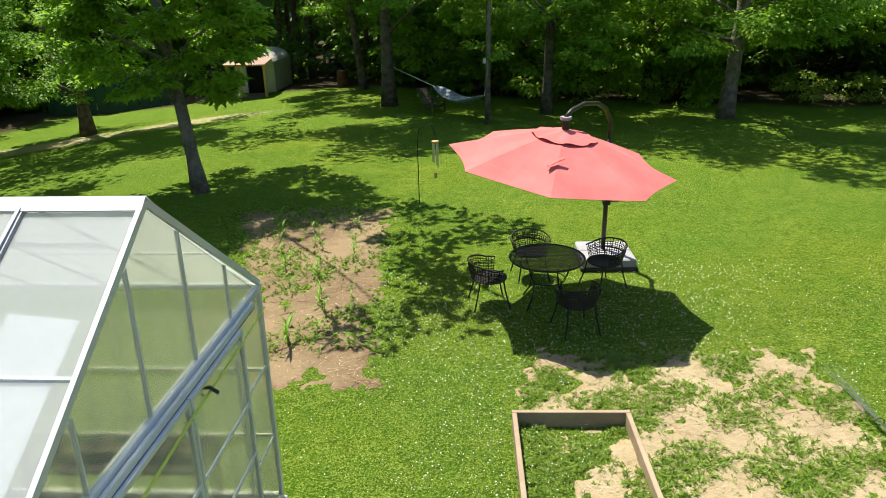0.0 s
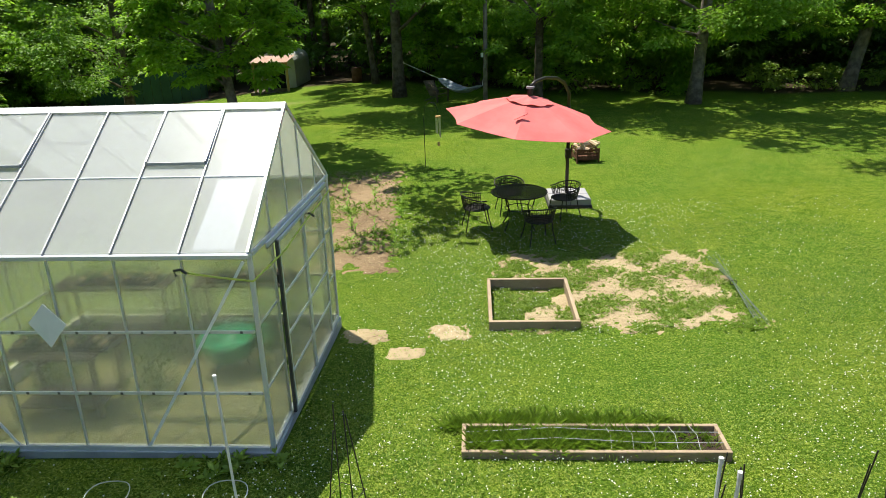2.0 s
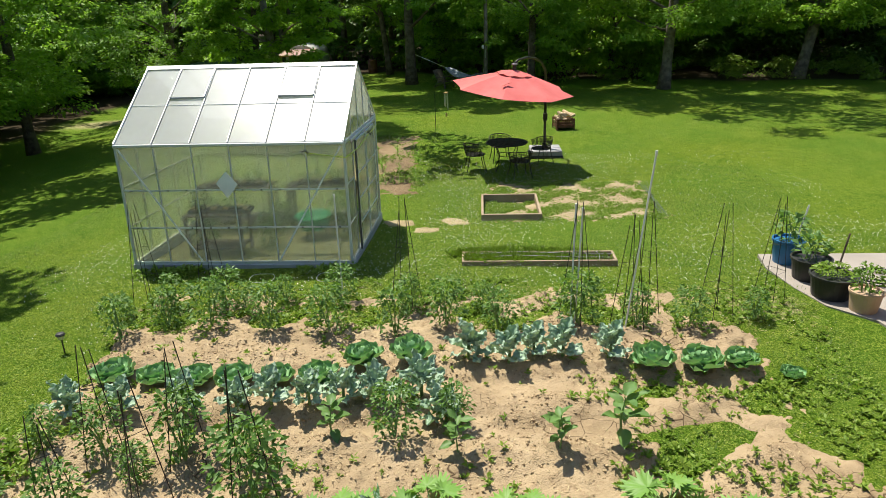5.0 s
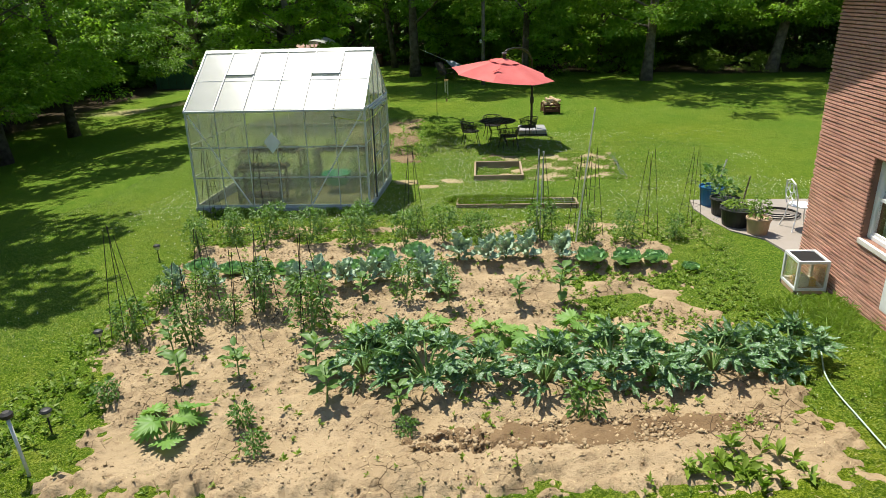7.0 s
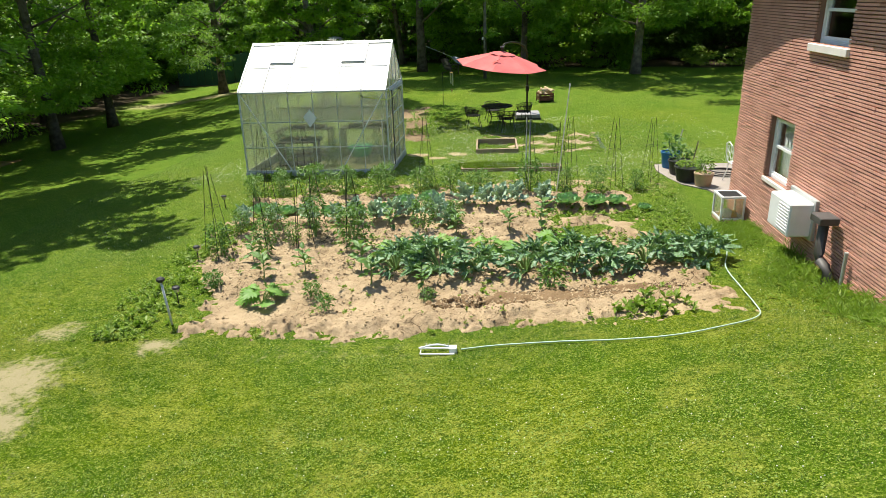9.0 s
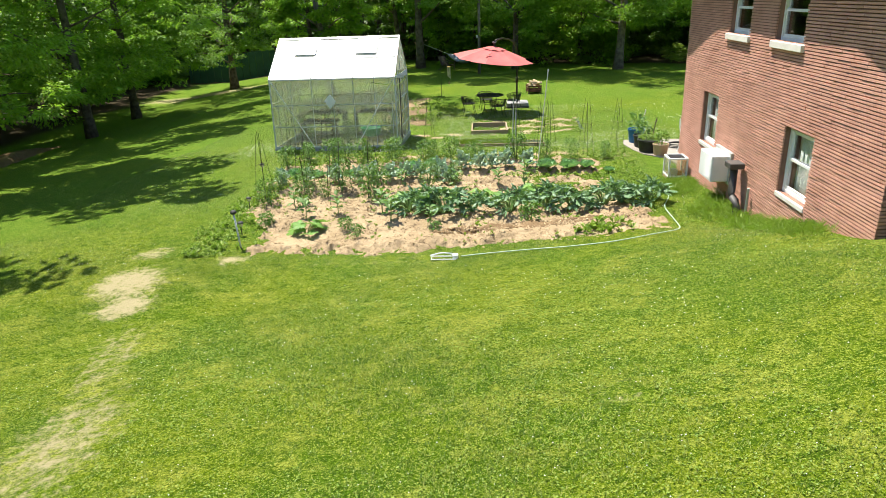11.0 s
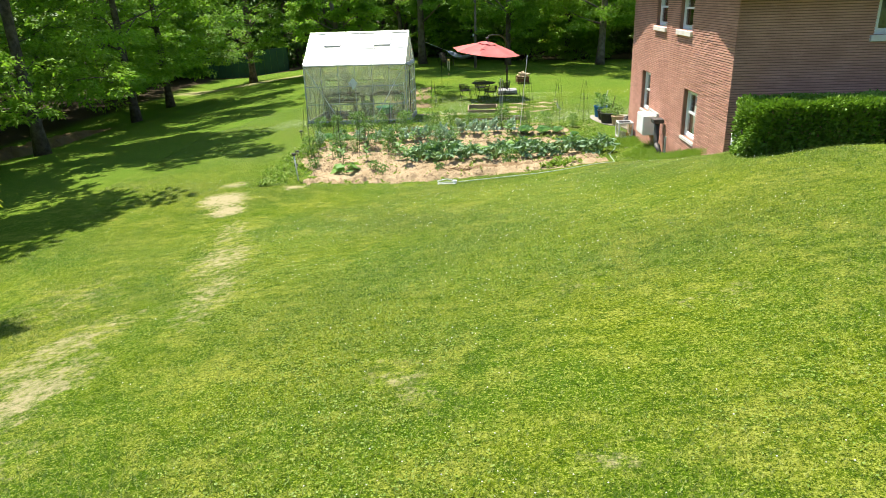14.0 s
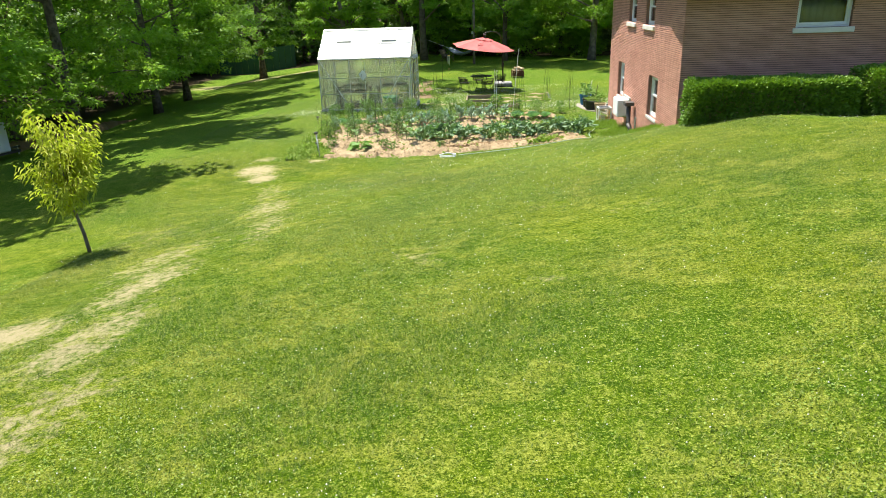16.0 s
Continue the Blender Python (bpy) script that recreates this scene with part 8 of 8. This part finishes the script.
weeds("patch_sprouts", 15000, lambda x, y: ramp01(0.0, 0.3, np.minimum.reduce([x - 0.1 - 0.1 * (y - 5), 4.0 - x, y - 4.8, 8.0 - y])) * (0.5 + 0.5 * grain(x, y, 4.0, 16)), 0.019, 0.02, "leaf_weed", 90, "small sprouts among straw on the bare patch", 0, 4.2, 4.6, 8.2, 17.0, 0.4)
weeds("garden_weeds", 17000, lambda x, y: np.clip(0.10 + 0.9 * np.maximum(ramp01(1.0, 1.9, x) * ramp01(-3.4, -2.9, y) * ramp01(-1.2, -1.7, y), 1.0 * ramp01(-0.9, 0.0, y)), 0, 1), 0.036, 0.06, "leaf_weed", 82, "weeds growing between the garden rows", -4.6, 4.4, -6.6, 1.4, 3.1)
weeds("wall_weeds", 6500, lambda x, y: np.clip(1.25 - np.abs(x - (4.95 - 0.10 * (y + 6))) / 0.55, 0, 1) * ramp01(-9.2, -8.0, y), 0.065, 0.14, "leaf_weed", 83, "tall weeds along the foot of the brick wall", 3.4, 5.15, -9.2, -2.6, 2.2, 0.14, 2.6)
weeds("corner_weeds", 2400, lambda x, y: np.clip(1.2 - np.abs(x + 4.35 - 0.06 * (y + 4)) / 0.45, 0, 1), 0.045, 0.14, "leaf_weed", 84, "rank weeds along the garden's edge", -5.2, -3.5, -6.6, -1.5)
weeds("edge_weeds", 260, lambda x, y: np.clip(1.1 - np.hypot((x - 2.6) / 0.55, (y + 6.35) / 0.28), 0, 1), 0.07, 0.10, "leaf_weed", 85, "clump of weeds on the near edge of the garden", 1.8, 3.4, -6.8, -5.9, 1.0)
weeds("planter_grass", 1300, lambda x, y: 0.9 - 0.45 * ramp01(1.0, 2.0, x), 0.10, 0.05, "leaf_weed", 86, "thin grass growing in the long planter", 0.0, 2.3, 2.07, 2.41, 1.0, 0.045, 2.6)
weeds("planter_edge_grass", 1500, lambda x, y: np.clip(1.1 - np.abs(y - 2.55) / 0.16, 0, 1) * ramp01(2.5, 1.2, x), 0.10, 0.02, "leaf_weed", 89, "uncut thin grass along the planter", -0.3, 2.5, 2.47, 2.75, 1.0, 0.045, 3.0)
weeds("corn_weeds", 15000, lambda x, y: 0.15 + crop_mask(x, y) * 0.5, 0.028, 0.05, "leaf_weed", 87, "weeds among the young corn", -5.4, -1.0, 7.6, 14.2)
weeds("greenhouse_weeds", 700, lambda x, y: np.clip(1.2 - np.abs(y - 1.92) / 0.22, 0, 1), 0.05, 0.09, "leaf_weed", 88, "weeds along the foot of the greenhouse", -5.6, -1.7, 1.6, 2.04, 2.0)

# ---- inside the greenhouse ----
# added pale floor: its colour makes up for sun blocked by the roof
relief("greenhouse_floor", -5.44, -1.88, 2.16, 5.1, 0.07, lambda x, y: np.ones_like(x), lambda x, y: 0.01 + crumbs(x, y, 0.012), M["house_floor"], "greenhouse floor in a pale tone that stands for daylight on grass")


def floor_in(x, y):
    return 0.0 - 0.056 * (y - 2.1)


bench(-4.35, 3.0, floor_in(0, 3.0) - 0.2, 1.0, 0.55, 0.85, "grey slatted potting bench in the greenhouse")
bench(-4.6, 4.7, floor_in(0, 4.7) - 0.2, 1.5, 0.5, 0.95, "grey slatted potting bench in the greenhouse")
bench(-2.9, 4.75, floor_in(0, 4.7) - 0.2, 1.3, 0.45, 0.95, "grey slatted potting bench in the greenhouse")


def seed_tray(x, y, z, rz, seed):
    """A black tray of pots with seedlings."""
    rng = np.random.default_rng(seed)
    ob = thing("seed_tray", (x, y, z), rz, "black tray of seedling pots on a greenhouse bench", "tray", "seed trays in the greenhouse")
    for a in ((-0.26, -0.13, 0.26, -0.12), (-0.26, 0.12, 0.26, 0.13), (-0.26, -0.12, -0.25, 0.12), (0.25, -0.12, 0.26, 0.12)):
        part("rim", boxed(a[0], a[1], 0.0, a[2], a[3], 0.06), M["black"], ob)
    part("tray", boxed(-0.25, -0.12, 0.0, 0.25, 0.12, 0.012), M["black"], ob)
    for i in range(4):
        for j in range(2):
            part("pot", lathe([(0.045, 0.012), (0.055, 0.09), (0.048, 0.09), (0.045, 0.08)], 12), M["black" if (i + j) % 3 else "terracotta"], ob, m=Matrix.Translation((-0.18 + 0.12 * i, -0.06 + 0.12 * j, 0)))
    plant_tuft("seedlings", 90, 0.22, 0.16, 0.035, "leaf_tomato", rng, ob, "green seedlings", (0, 0, 0.09))
    return ob


for bx, by, tall in ((-4.35, 3.0, 0.85), (-4.6, 4.7, 0.95), (-2.9, 4.75, 0.95)):
    top = floor_in(0, by if by < 4 else 4.7) - 0.2 + tall
    seed_tray(bx - 0.2, by, top, 4, int(by * 100))
    seed_tray(bx + 0.36, by, top, -3, int(by * 100) + 1)


def tub():
    ob = thing("green_tub", (-2.9, 3.9, -0.27), 0, "bright green plastic tub in the greenhouse", "tub")
    part("body", lathe([(0.24, 0.25), (0.26, 0.26), (0.33, 0.48), (0.35, 0.485), (0.35, 0.50), (0.30, 0.50), (0.27, 0.40)], 24), M["green_tub"], ob, smooth=True)
    for i in range(3):
        a = 2.1 * i
        part("leg", bar([(0.18 * math.cos(a), 0.18 * math.sin(a), 0.26), (0.26 * math.cos(a), 0.26 * math.sin(a), 0.0)], 0.014, 6), M["iron"], ob)


tub()
put(tomato(9, 500, 0.2, 0.7), [(-3.55, 3.3), (-3.6, 4.3), (-4.9, 3.6), (-2.3, 3.9)], 64, 0.9, 1.2, 0.15)
